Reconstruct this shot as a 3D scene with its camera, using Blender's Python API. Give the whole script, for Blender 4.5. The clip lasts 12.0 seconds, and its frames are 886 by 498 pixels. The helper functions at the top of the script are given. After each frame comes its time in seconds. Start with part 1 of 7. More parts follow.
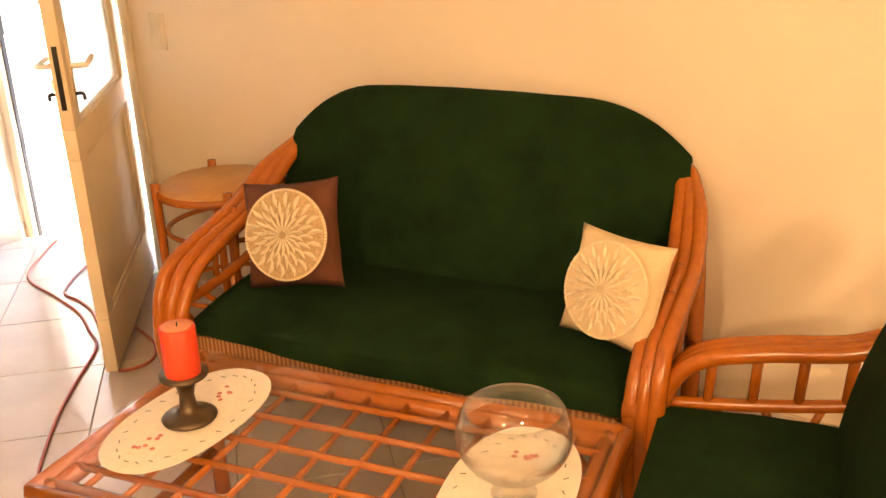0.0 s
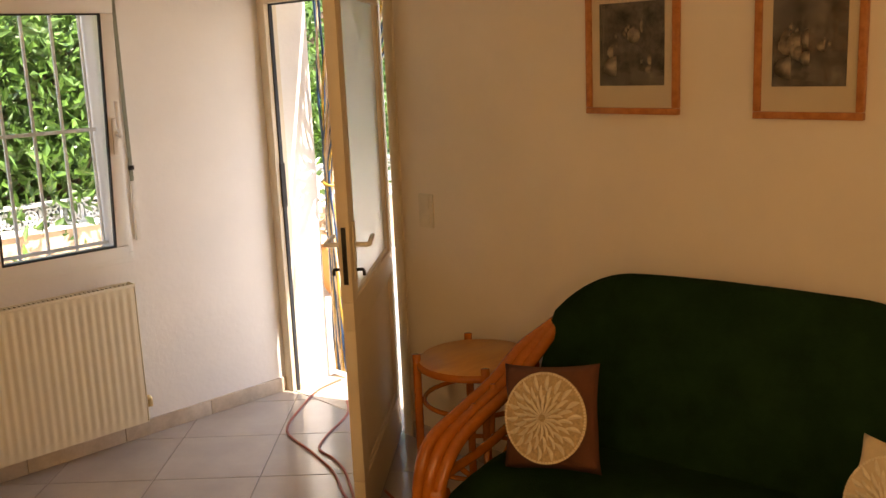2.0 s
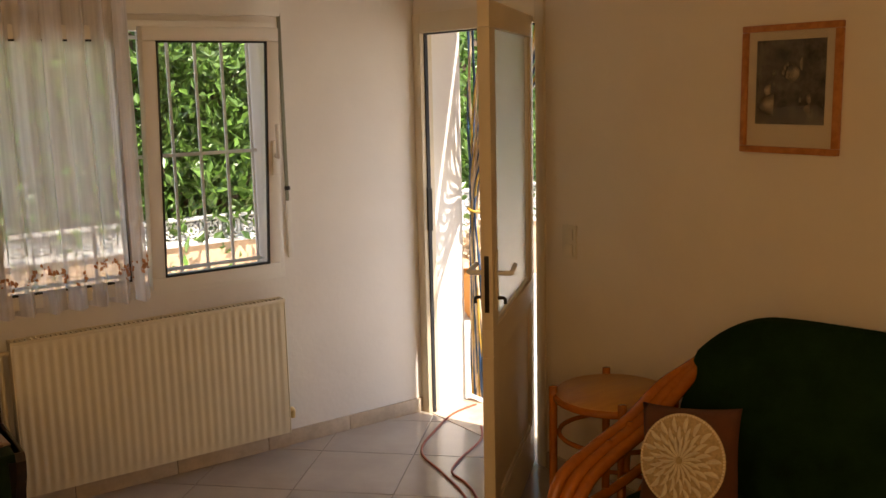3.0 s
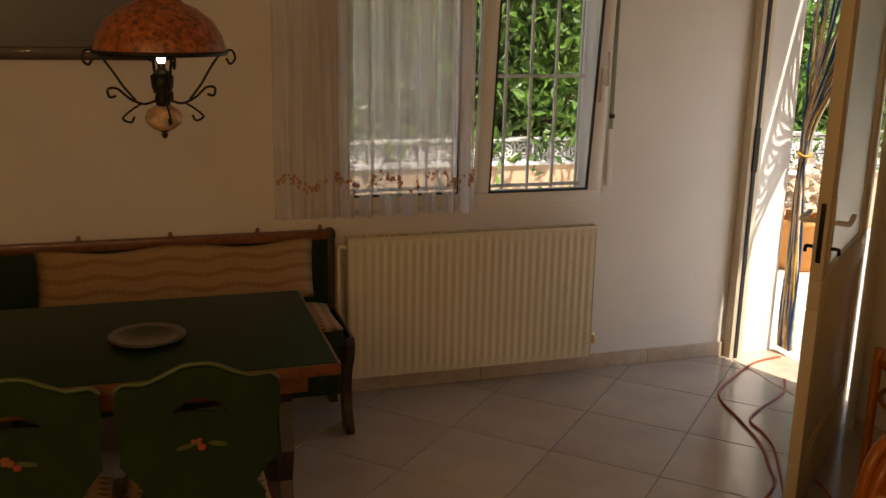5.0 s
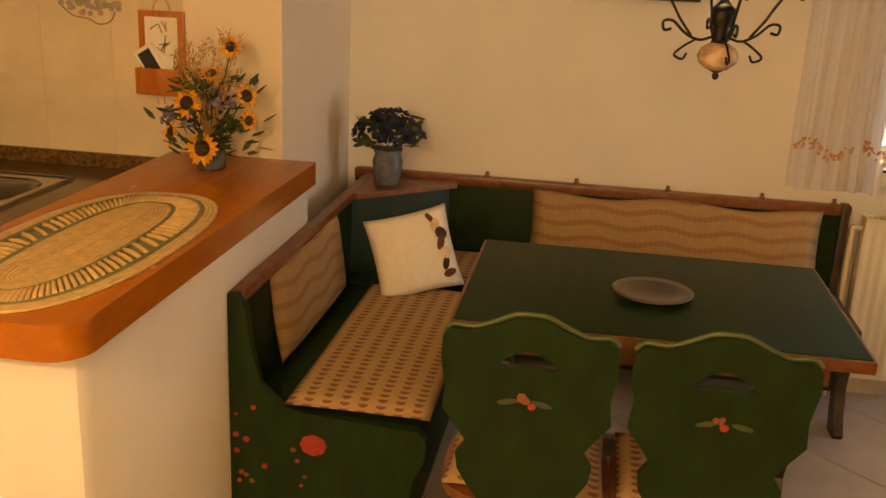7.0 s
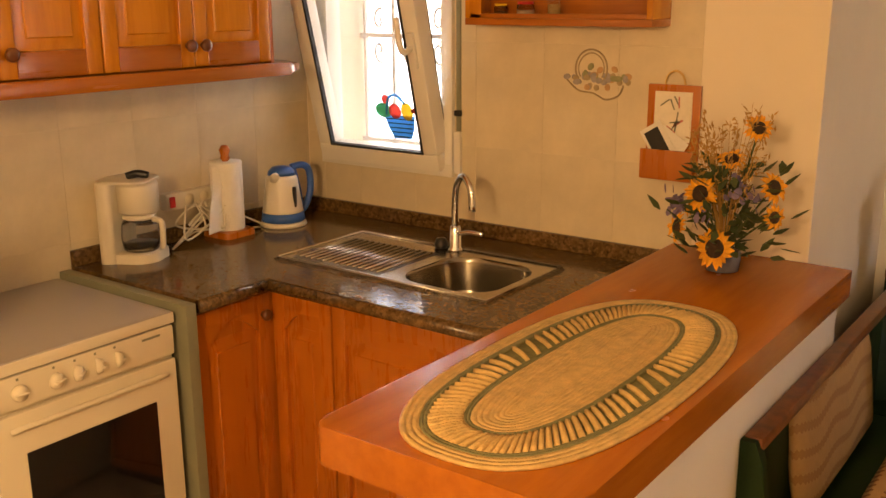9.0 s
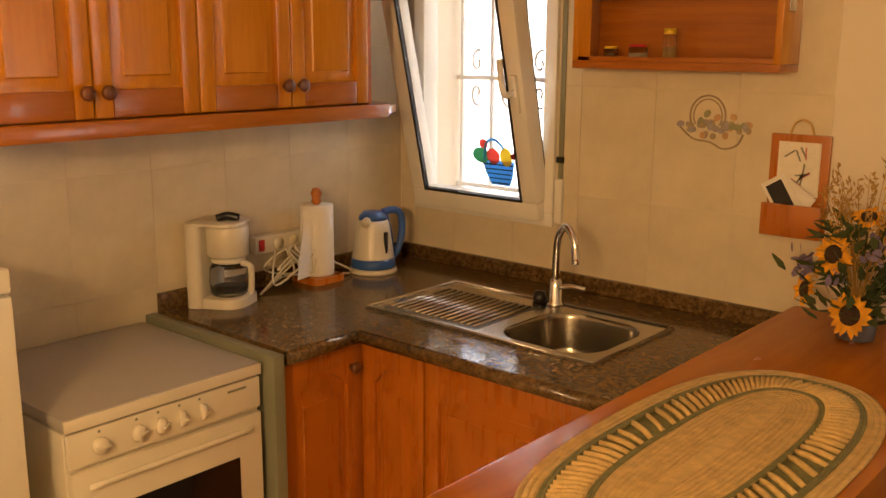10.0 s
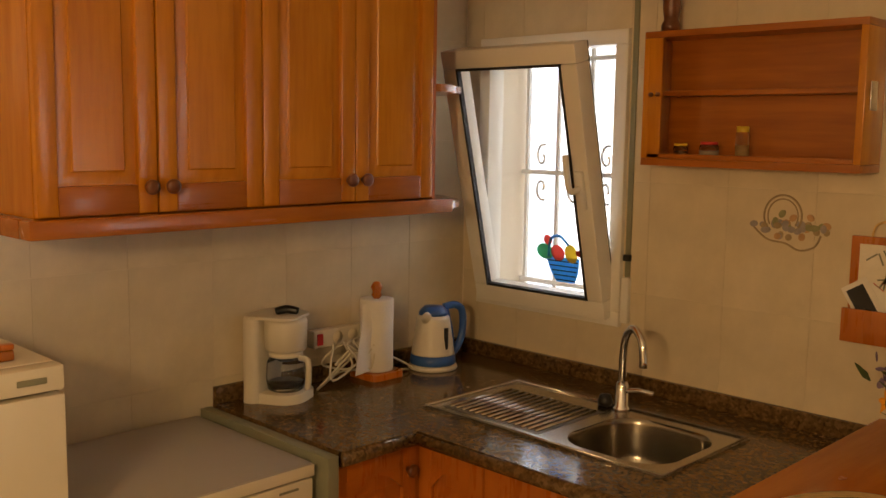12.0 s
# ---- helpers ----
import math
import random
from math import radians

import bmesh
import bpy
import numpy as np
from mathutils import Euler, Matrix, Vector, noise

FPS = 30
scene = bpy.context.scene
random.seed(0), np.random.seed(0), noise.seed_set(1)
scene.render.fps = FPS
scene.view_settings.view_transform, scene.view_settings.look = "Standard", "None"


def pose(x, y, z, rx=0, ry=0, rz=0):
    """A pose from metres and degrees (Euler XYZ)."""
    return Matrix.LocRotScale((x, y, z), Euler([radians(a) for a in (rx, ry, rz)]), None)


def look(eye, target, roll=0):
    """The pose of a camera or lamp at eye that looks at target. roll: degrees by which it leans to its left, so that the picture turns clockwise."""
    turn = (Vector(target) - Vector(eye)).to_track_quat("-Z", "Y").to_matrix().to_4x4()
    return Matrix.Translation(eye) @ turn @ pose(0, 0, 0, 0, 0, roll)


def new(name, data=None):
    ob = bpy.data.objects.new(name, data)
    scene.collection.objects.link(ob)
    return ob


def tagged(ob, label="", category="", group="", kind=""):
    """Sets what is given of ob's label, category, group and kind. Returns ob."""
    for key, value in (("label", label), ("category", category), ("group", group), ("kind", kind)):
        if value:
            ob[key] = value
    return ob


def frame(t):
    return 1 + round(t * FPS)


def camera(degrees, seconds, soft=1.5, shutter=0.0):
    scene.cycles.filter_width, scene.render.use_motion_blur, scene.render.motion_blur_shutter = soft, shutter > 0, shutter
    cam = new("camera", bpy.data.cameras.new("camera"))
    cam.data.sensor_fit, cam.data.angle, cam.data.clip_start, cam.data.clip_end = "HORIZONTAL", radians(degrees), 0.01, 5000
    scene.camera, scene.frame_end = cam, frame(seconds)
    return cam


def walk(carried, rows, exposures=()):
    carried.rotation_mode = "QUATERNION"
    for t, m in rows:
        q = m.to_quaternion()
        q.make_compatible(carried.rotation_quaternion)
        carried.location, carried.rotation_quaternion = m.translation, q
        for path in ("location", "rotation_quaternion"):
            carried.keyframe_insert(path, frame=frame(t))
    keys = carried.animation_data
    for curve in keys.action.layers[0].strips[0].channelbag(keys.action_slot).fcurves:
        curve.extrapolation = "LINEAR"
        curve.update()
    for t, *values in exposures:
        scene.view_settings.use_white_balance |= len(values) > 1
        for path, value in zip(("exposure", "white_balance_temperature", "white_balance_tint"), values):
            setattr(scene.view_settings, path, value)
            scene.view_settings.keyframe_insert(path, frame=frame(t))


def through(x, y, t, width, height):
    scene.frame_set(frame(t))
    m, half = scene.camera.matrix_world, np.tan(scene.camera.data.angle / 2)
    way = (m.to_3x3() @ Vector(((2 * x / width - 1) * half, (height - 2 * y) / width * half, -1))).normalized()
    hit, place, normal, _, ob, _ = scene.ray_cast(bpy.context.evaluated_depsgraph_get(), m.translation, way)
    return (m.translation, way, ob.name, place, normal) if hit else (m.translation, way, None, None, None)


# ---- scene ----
cam = camera(49.7, 12.0)
PATH = [
    (0.0, pose(0.946, -0.326, 1.599, 68.51, 1.91, -57.46)),
    (0.5, pose(0.930, -0.320, 1.637, 71.16, 1.87, -55.64)),
    (1.0, pose(0.896, -0.283, 1.669, 74.03, 1.90, -52.82)),
    (1.5, pose(0.868, -0.289, 1.711, 76.54, 2.82, -48.11)),
    (2.0, pose(0.824, -0.252, 1.708, 78.39, 2.44, -44.24)),
    (2.5, pose(0.793, -0.254, 1.700, 79.80, 1.90, -40.09)),
    (3.0, pose(0.800, -0.270, 1.735, 80.09, 1.30, -35.47)),
    (3.2, pose(0.772, -0.360, 1.722, 80.01, 1.04, -32.35)),
    (4.8, pose(0.708, -0.281, 1.741, 76.49, -1.05, -18.76)),
    (5.0, pose(0.671, -0.258, 1.730, 75.95, -1.17, -17.46)),
    (5.5, pose(0.601, -0.284, 1.696, 75.12, -1.12, -14.04)),
    (6.0, pose(0.568, -0.276, 1.690, 74.82, -1.26, -7.56)),
    (6.5, pose(0.520, -0.154, 1.694, 73.56, -2.05, -0.64)),
    (7.0, pose(0.455, 0.000, 1.640, 72.87, -2.55, 9.39)),
    (7.5, pose(0.462, 0.185, 1.632, 72.90, -1.49, 22.74)),
    (7.7, pose(0.440, 0.245, 1.645, 72.53, -0.37, 25.85)),
    (9.3, pose(0.075, 0.425, 1.659, 76.34, -0.04, 37.84)),
    (9.5, pose(0.041, 0.446, 1.658, 76.97, -0.11, 38.81)),
    (10.0, pose(-0.016, 0.480, 1.653, 77.84, -0.34, 40.98)),
    (10.5, pose(-0.047, 0.493, 1.647, 80.09, -0.61, 42.23)),
    (11.0, pose(-0.057, 0.509, 1.667, 82.33, -0.51, 43.67)),
    (11.5, pose(-0.069, 0.522, 1.677, 82.83, -0.92, 44.17)),
    (12.0, pose(-0.068, 0.528, 1.671, 82.98, -0.84, 44.71)),
]
EXPOSURES = [
    (0.0, 3.5, 6450, 20), (0.5, 3.55, 6500, 19), (1.0, 3.35, 6600, 16), (1.5, 2.2, 6750, 17), (2.0, 1.78, 6850, 16),
    (2.5, 1.5, 7000, 15), (3.2, 1.0, 7000, 15), (4.8, 0.6, 7100, 14), (5.5, 0.6, 7100, 14), (6.0, 1.05, 7150, 13),
    (6.5, 1.6, 7150, 12), (7.0, 2.4, 7200, 12), (7.7, 2.72, 7250, 14), (9.3, 2.4, 7050, 16), (10.0, 2.22, 6900, 14),
    (10.5, 2.15, 6650, 11), (11.0, 2.0, 6500, 11), (11.5, 1.72, 6550, 11), (12.0, 1.6, 6500, 10),
]
walk(cam, PATH, EXPOSURES)

# ---- light ----
world = bpy.data.worlds.new("daylight")
scene.world = world
world.use_nodes = True
wn = world.node_tree
sky = wn.nodes.new("ShaderNodeTexSky")
sky.sky_type, sky.sun_disc = "NISHITA", False
SUN = Vector((0.16, -0.46, 0.87)).normalized()
sky.sun_elevation, sky.sun_rotation = math.asin(SUN.z), math.atan2(SUN.x, SUN.y)
wn.links.new(sky.outputs[0], wn.nodes["Background"].inputs[0])
wn.nodes["Background"].inputs[1].default_value = 0.15
sun = new("sun", bpy.data.lights.new("sun", "SUN"))
sun.data.energy, sun.data.angle, sun.data.color = 5.0, radians(0.53), (1, 0.95, 0.87)
sun.matrix_world = look(SUN * 20, (0, 0, 0))


def bulb(name, at, watts, colour, radius):
    ob = new(name, bpy.data.lights.new(name, "POINT"))
    ob.data.energy, ob.data.color, ob.data.shadow_soft_size = watts, colour, radius
    ob.location = at
    return ob


WARM = (1.0, 0.64, 0.295)
# first two: added warm fill with no visible source, placed to brighten room and partition
bulb("living_room_fill", (0.65, -1.6, 1.95), 12.8, WARM, 0.12)
bulb("kitchen_fill", (-0.45, -0.05, 1.85), 14, WARM, 0.10)
bulb("pendant_light", (0.735, 2.41, 1.62), 0.55, (1.0, 0.6, 0.28), 0.02)

# ---- materials ----


def mat(name, col, rough=0.6, metal=0.0, var=0.10, scale=5.0, bump=0.08, bscale=80.0, trans=0.0, spec=0.5, piece=0.0, coat=0.0, stretch=(1, 1, 1), sheen=0.0):
    m = bpy.data.materials.new(name)
    m.use_nodes = True
    t = m.node_tree
    b = t.nodes["Principled BSDF"]
    co = t.nodes.new("ShaderNodeTexCoord")
    mp = t.nodes.new("ShaderNodeMapping")
    mp.inputs["Scale"].default_value = stretch
    t.links.new(co.outputs["Object"], mp.inputs[0])
    n1 = t.nodes.new("ShaderNodeTexNoise")
    n1.inputs["Scale"].default_value, n1.inputs["Detail"].default_value, n1.inputs["Roughness"].default_value = scale, 6, 0.62
    t.links.new(mp.outputs[0], n1.inputs["Vector"])
    ramp = t.nodes.new("ShaderNodeValToRGB")
    ramp.color_ramp.elements[0].position, ramp.color_ramp.elements[1].position = 0.28, 0.72
    ramp.color_ramp.elements[0].color = (*[max(0, c * (1 - var)) for c in col], 1)
    ramp.color_ramp.elements[1].color = (*[min(1, c * (1 + var)) for c in col], 1)
    t.links.new(n1.outputs[0], ramp.inputs[0])
    out = ramp.outputs[0]
    if piece:
        info = t.nodes.new("ShaderNodeObjectInfo")
        hsv = t.nodes.new("ShaderNodeHueSaturation")
        mr = t.nodes.new("ShaderNodeMapRange")
        mr.inputs["To Min"].default_value, mr.inputs["To Max"].default_value = 1 - piece, 1 + piece
        t.links.new(info.outputs["Random"], mr.inputs[0])
        t.links.new(mr.outputs[0], hsv.inputs["Value"])
        t.links.new(out, hsv.inputs["Color"])
        out = hsv.outputs[0]
    t.links.new(out, b.inputs["Base Color"])
    n2 = t.nodes.new("ShaderNodeTexNoise")
    n2.inputs["Scale"].default_value, n2.inputs["Detail"].default_value = bscale, 4
    t.links.new(mp.outputs[0], n2.inputs["Vector"])
    if bump:
        bp = t.nodes.new("ShaderNodeBump")
        bp.inputs["Strength"].default_value, bp.inputs["Distance"].default_value = bump, 0.01
        t.links.new(n2.outputs[0], bp.inputs["Height"])
        t.links.new(bp.outputs[0], b.inputs["Normal"])
    mr2 = t.nodes.new("ShaderNodeMapRange")
    mr2.inputs["To Min"].default_value, mr2.inputs["To Max"].default_value = max(0.02, rough * 0.8), min(1, rough * 1.2)
    t.links.new(n1.outputs[0], mr2.inputs[0])
    t.links.new(mr2.outputs[0], b.inputs["Roughness"])
    b.inputs["Metallic"].default_value = metal
    b.inputs["Transmission Weight"].default_value = trans
    b.inputs["Specular IOR Level"].default_value = spec
    b.inputs["Coat Weight"].default_value = coat
    b.inputs["Sheen Weight"].default_value = sheen
    return m


def wood(name, light, dark, rough=0.35, along=(1, 14, 14), scale=3.0, coat=0.2):
    m = mat(name, light, rough, 0, 0.1, scale, 0.04, 60, coat=coat, stretch=along)
    t = m.node_tree
    ramp = [n for n in t.nodes if n.type == "VALTORGB"][0]
    ramp.color_ramp.elements[0].color, ramp.color_ramp.elements[1].color = (*dark, 1), (*light, 1)
    ramp.color_ramp.elements[0].position, ramp.color_ramp.elements[1].position = 0.32, 0.62
    return m


def emit(name, col, strength):
    m = bpy.data.materials.new(name)
    m.use_nodes = True
    b = m.node_tree.nodes["Principled BSDF"]
    b.inputs["Base Color"].default_value = (*col, 1)
    b.inputs["Emission Color"].default_value = (*col, 1)
    b.inputs["Emission Strength"].default_value = strength
    return m


def glass(name, col=(1, 1, 1), rough=0.0, ior=1.45):
    m = bpy.data.materials.new(name)
    m.use_nodes = True
    b = m.node_tree.nodes["Principled BSDF"]
    b.inputs["Base Color"].default_value = (*col, 1)
    b.inputs["Roughness"].default_value, b.inputs["Transmission Weight"].default_value, b.inputs["IOR"].default_value = rough, 1.0, ior
    return m


def pane_glass(name, low=0.03, high=0.55, power=4.0):
    """Thin clear pane: mostly see-through, with a weak mirror gloss."""
    m = bpy.data.materials.new(name)
    m.use_nodes = True
    t = m.node_tree
    t.nodes.remove(t.nodes["Principled BSDF"])
    tr, gl, mx, lw, pw, fr = (t.nodes.new(k) for k in ("ShaderNodeBsdfTransparent", "ShaderNodeBsdfGlossy", "ShaderNodeMixShader", "ShaderNodeLayerWeight", "ShaderNodeMath", "ShaderNodeMapRange"))
    gl.inputs["Roughness"].default_value = 0.02
    lw.inputs[0].default_value = 0.5
    pw.operation, pw.inputs[1].default_value = "POWER", power
    fr.inputs["To Min"].default_value, fr.inputs["To Max"].default_value = low, high
    t.links.new(lw.outputs["Facing"], pw.inputs[0])
    t.links.new(pw.outputs[0], fr.inputs[0])
    t.links.new(fr.outputs[0], mx.inputs[0])
    t.links.new(tr.outputs[0], mx.inputs[1])
    t.links.new(gl.outputs[0], mx.inputs[2])
    t.links.new(mx.outputs[0], t.nodes["Material Output"].inputs[0])
    return m


def sheer(name, col, through):
    """Thin cloth: part open weave, part cloth that lets light through."""
    m = bpy.data.materials.new(name)
    m.use_nodes = True
    t = m.node_tree
    t.nodes.remove(t.nodes["Principled BSDF"])
    tr, di, tl, m1, m2 = (t.nodes.new(k) for k in ("ShaderNodeBsdfTransparent", "ShaderNodeBsdfDiffuse", "ShaderNodeBsdfTranslucent", "ShaderNodeMixShader", "ShaderNodeMixShader"))
    co, nz, mr = (t.nodes.new(k) for k in ("ShaderNodeTexCoord", "ShaderNodeTexNoise", "ShaderNodeMapRange"))
    nz.inputs["Scale"].default_value, nz.inputs["Detail"].default_value = 34, 3
    mp = t.nodes.new("ShaderNodeMapping")
    mp.inputs["Scale"].default_value = (1, 1, 0.03)
    t.links.new(co.outputs["Object"], mp.inputs[0])
    t.links.new(mp.outputs[0], nz.inputs["Vector"])
    t.links.new(nz.outputs[0], mr.inputs[0])
    mr.inputs["To Min"].default_value, mr.inputs["To Max"].default_value = max(0, through - 0.30), min(1, through + 0.30)
    di.inputs[0].default_value = tl.inputs[0].default_value = (*col, 1)
    m1.inputs[0].default_value = 0.78
    t.links.new(di.outputs[0], m1.inputs[1])
    t.links.new(tl.outputs[0], m1.inputs[2])
    t.links.new(mr.outputs[0], m2.inputs[0])
    t.links.new(m1.outputs[0], m2.inputs[1])
    t.links.new(tr.outputs[0], m2.inputs[2])
    t.links.new(m2.outputs[0], t.nodes["Material Output"].inputs[0])
    return m


def granite(name):
    m = mat(name, (0.12, 0.07, 0.035), 0.14, 0, 0.5, 55, 0.0, 50, spec=0.4)
    t = m.node_tree
    vor = t.nodes.new("ShaderNodeTexVoronoi")
    vor.inputs["Scale"].default_value = 120
    ramp = [n for n in t.nodes if n.type == "VALTORGB"][0]
    e = ramp.color_ramp.elements
    e[0].position, e[0].color = 0.30, (0.045, 0.026, 0.010, 1)
    e[1].position, e[1].color = 0.70, (0.19, 0.115, 0.045, 1)
    e.new(0.5).color = (0.115, 0.064, 0.022, 1)
    mx = t.nodes.new("ShaderNodeMix")
    mx.data_type = "FLOAT"
    mx.inputs[0].default_value = 0.25
    n1 = [n for n in t.nodes if n.type == "TEX_NOISE"][0]
    co = [n for n in t.nodes if n.type == "TEX_COORD"][0]
    t.links.new(co.outputs["Object"], vor.inputs["Vector"])
    sep = t.nodes.new("ShaderNodeSeparateColor")
    t.links.new(vor.outputs["Color"], sep.inputs[0])
    t.links.new(n1.outputs[0], mx.inputs[2])
    t.links.new(sep.outputs[0], mx.inputs[3])
    t.links.new(mx.outputs[0], ramp.inputs[0])
    return m


def woven(name, base, mark, sx, sy, rough=0.9, stripes=False):
    """Cloth with a repeated small motif in rows, as on the bench cushions."""
    m = mat(name, base, rough, 0, 0.1, 30, 0.25, 260)
    t = m.node_tree
    b = t.nodes["Principled BSDF"]
    src = b.inputs["Base Color"].links[0].from_socket
    co = t.nodes.new("ShaderNodeTexCoord")
    sp = t.nodes.new("ShaderNodeSeparateXYZ")
    t.links.new(co.outputs["Object"], sp.inputs[0])

    def op(kind, a, v):
        n = t.nodes.new("ShaderNodeMath")
        n.operation = kind
        for i, q in enumerate((a, v)):
            if q is None:
                continue
            if isinstance(q, float):
                n.inputs[i].default_value = q
            else:
                t.links.new(q, n.inputs[i])
        return n.outputs[0]
    u = op("SINE", op("MULTIPLY", sp.outputs[0], 6.283 / sx), None)
    w = op("ADD", sp.outputs[1], sp.outputs[2])
    v = op("SINE", op("ADD", op("MULTIPLY", w, 6.283 / sy), op("MULTIPLY", u, 0.7)), None)
    if stripes:
        row = op("ADD", op("MULTIPLY", sp.outputs[2], 6.283 / sy), op("MULTIPLY", op("SINE", op("MULTIPLY", op("ADD", sp.outputs[0], sp.outputs[1]), 6.283 / sx), None), 0.9))
        u, v = op("SINE", op("MULTIPLY", op("ADD", sp.outputs[0], sp.outputs[1]), 6.283 / 0.021), None), op("SINE", row, None)
        v = op("SUBTRACT", v, op("MULTIPLY", op("ADD", u, 1.0), 0.25))
        u = 1.0
    hit = op("GREATER_THAN", op("MULTIPLY", 1.4 if stripes else op("ADD", u, 1.0), op("ADD", v, 1.0)), 1.75)
    mx = t.nodes.new("ShaderNodeMix")
    mx.data_type = "RGBA"
    mx.inputs[7].default_value = (*mark, 1)
    t.links.new(op("MULTIPLY", hit, 0.8), mx.inputs[0])
    t.links.new(src, mx.inputs[6])
    t.links.new(mx.outputs[2], b.inputs["Base Color"])
    return m


M_wall = mat("cream_plaster", (0.78, 0.69, 0.55), 0.85, 0, 0.04, 2.5, 0.10, 45)
M_white_wall = mat("white_plaster", (0.80, 0.76, 0.70), 0.85, 0, 0.04, 2.5, 0.12, 40)
M_ceil = mat("ceiling_paint", (0.80, 0.78, 0.72), 0.9, 0, 0.03, 2, 0.06, 40)
M_tile = mat("floor_tile", (0.50, 0.43, 0.36), 0.18, 0, 0.10, 3.5, 0.01, 30, piece=0.05, coat=0.2)
M_grout = mat("grout", (0.22, 0.18, 0.14), 0.9, 0, 0.15, 20)
M_ktile = mat("kitchen_wall_tile", (0.66, 0.57, 0.41), 0.24, 0, 0.12, 5, 0.02, 25, piece=0.012)
M_marble = mat("marble_skirting", (0.55, 0.45, 0.34), 0.25, 0, 0.22, 9, 0.01, 30, piece=0.05)
M_pvc = mat("white_pvc", (0.80, 0.77, 0.70), 0.35, 0, 0.03, 3, 0.01, 30)
M_seal = mat("black_rubber", (0.015, 0.015, 0.017), 0.6, 0, 0.2, 20)
M_glass = pane_glass("window_glass")
M_bowl = pane_glass("blown_glass", 0.05, 0.95, 2.6)
M_frost = glass("frosted_glass", (0.86, 0.93, 0.98), 0.45, 1.2)
M_door = mat("cream_door_paint", (0.72, 0.62, 0.44), 0.45, 0, 0.05, 4, 0.03, 60)
M_brass = mat("brass", (0.75, 0.55, 0.25), 0.3, 1, 0.1, 30)
M_dark = mat("dark_metal", (0.03, 0.028, 0.025), 0.45, 0.8, 0.3, 20)
M_chrome = mat("chrome", (0.75, 0.75, 0.75), 0.07, 1, 0.04, 8, 0)
M_steel = mat("brushed_steel", (0.50, 0.47, 0.42), 0.22, 1, 0.08, 60, 0.02, 200)
# sink steel in a darker copy: the bowl's inner shade is put into its colour
M_basin = mat("shaded_basin_steel", (0.33, 0.30, 0.25), 0.2, 1, 0.1, 12, 0)
M_rad = mat("radiator_enamel", (0.74, 0.66, 0.48), 0.35, 0, 0.03, 4, 0.01, 30)
M_rattan = wood("lacquered_rattan", (0.43, 0.126, 0.008), (0.365, 0.100, 0.005), 0.25, (5, 5, 5), 9, 0.18)
M_rattan_pale = wood("pale_wood_top", (0.55, 0.27, 0.045), (0.46, 0.20, 0.028), 0.4, (3, 14, 3), 3, 0.2)
M_green = mat("green_velvet_cover", (0.0105, 0.026, 0.0085), 0.95, 0, 0.4, 7, 0.3, 130, spec=0.04, sheen=0.0)
M_fringe = woven("striped_fringe", (0.46, 0.24, 0.08), (0.20, 0.06, 0.015), 0.016, 0.9)
M_brown = mat("brown_cushion_cloth", (0.12, 0.04, 0.015), 0.9, 0, 0.2, 14, 0.3, 200)
M_cream = mat("cream_cushion_cloth", (0.72, 0.58, 0.36), 0.9, 0, 0.08, 14, 0.3, 200)
M_lace = mat("crochet_lace", (0.80, 0.70, 0.50), 0.9, 0, 0.15, 60, 0.6, 260)
M_lace_open = mat("open_lace", (0.56, 0.41, 0.22), 0.95, 0, 0.3, 90, 0.5, 260)
M_doily = mat("printed_doily", (0.80, 0.74, 0.62), 0.85, 0, 0.06, 40, 0.25, 200)
M_rose = mat("rose_print", (0.60, 0.22, 0.18), 0.85, 0, 0.3, 60)
M_candle = mat("red_wax", (0.75, 0.07, 0.02), 0.45, 0, 0.12, 9, 0.03, 30)
M_wick = mat("pale_wax", (0.75, 0.28, 0.12), 0.5)
M_pewter = mat("old_pewter", (0.12, 0.085, 0.05), 0.4, 0.85, 0.25, 20, 0.1, 60)
M_clear = glass("clear_glass", (0.98, 0.98, 0.96), 0.0, 1.45)
M_pinefr = wood("pine_frame", (0.50, 0.20, 0.05), (0.34, 0.11, 0.02), 0.35, (6, 6, 6), 6)
M_matt = mat("print_paper", (0.60, 0.50, 0.34), 0.9, 0, 0.05, 12)
M_print = mat("grey_engraving", (0.10, 0.085, 0.065), 0.9, 0, 1.0, 16, 0.0)
M_print2 = mat("grey_engraving_light", (0.30, 0.25, 0.18), 0.9, 0, 0.6, 26, 0.0)
M_switch = mat("switch_plastic", (0.70, 0.62, 0.46), 0.4)
M_cable = mat("red_cable", (0.35, 0.08, 0.035), 0.5, 0, 0.15, 10)
M_bench = mat("green_painted_wood", (0.012, 0.029, 0.007), 0.5, 0, 0.3, 6, 0.05, 50, stretch=(3, 3, 1), spec=0.18)
# lit copy of the bench green, slightly lighter, for the corner panel
M_bench_lit = mat("green_painted_wood_lit", (0.013, 0.030, 0.008), 0.48, 0, 0.25, 6, 0.05, 50)
M_trim = wood("red_brown_trim", (0.22, 0.07, 0.02), (0.11, 0.035, 0.01), 0.35, (4, 4, 4), 6)
M_darkwood = wood("dark_stained_wood", (0.045, 0.022, 0.01), (0.02, 0.01, 0.005), 0.4, (4, 4, 4), 6)
M_woven = woven("patterned_bench_cloth", (0.40, 0.25, 0.11), (0.14, 0.045, 0.02), 0.05, 0.03)
M_woven_stripe = woven("striped_bench_cloth", (0.40, 0.25, 0.11), (0.29, 0.155, 0.065), 0.27, 0.062, stripes=True)
M_paintleaf = mat("dull_green_paint", (0.05, 0.06, 0.015), 0.5, 0, 0.3, 30)
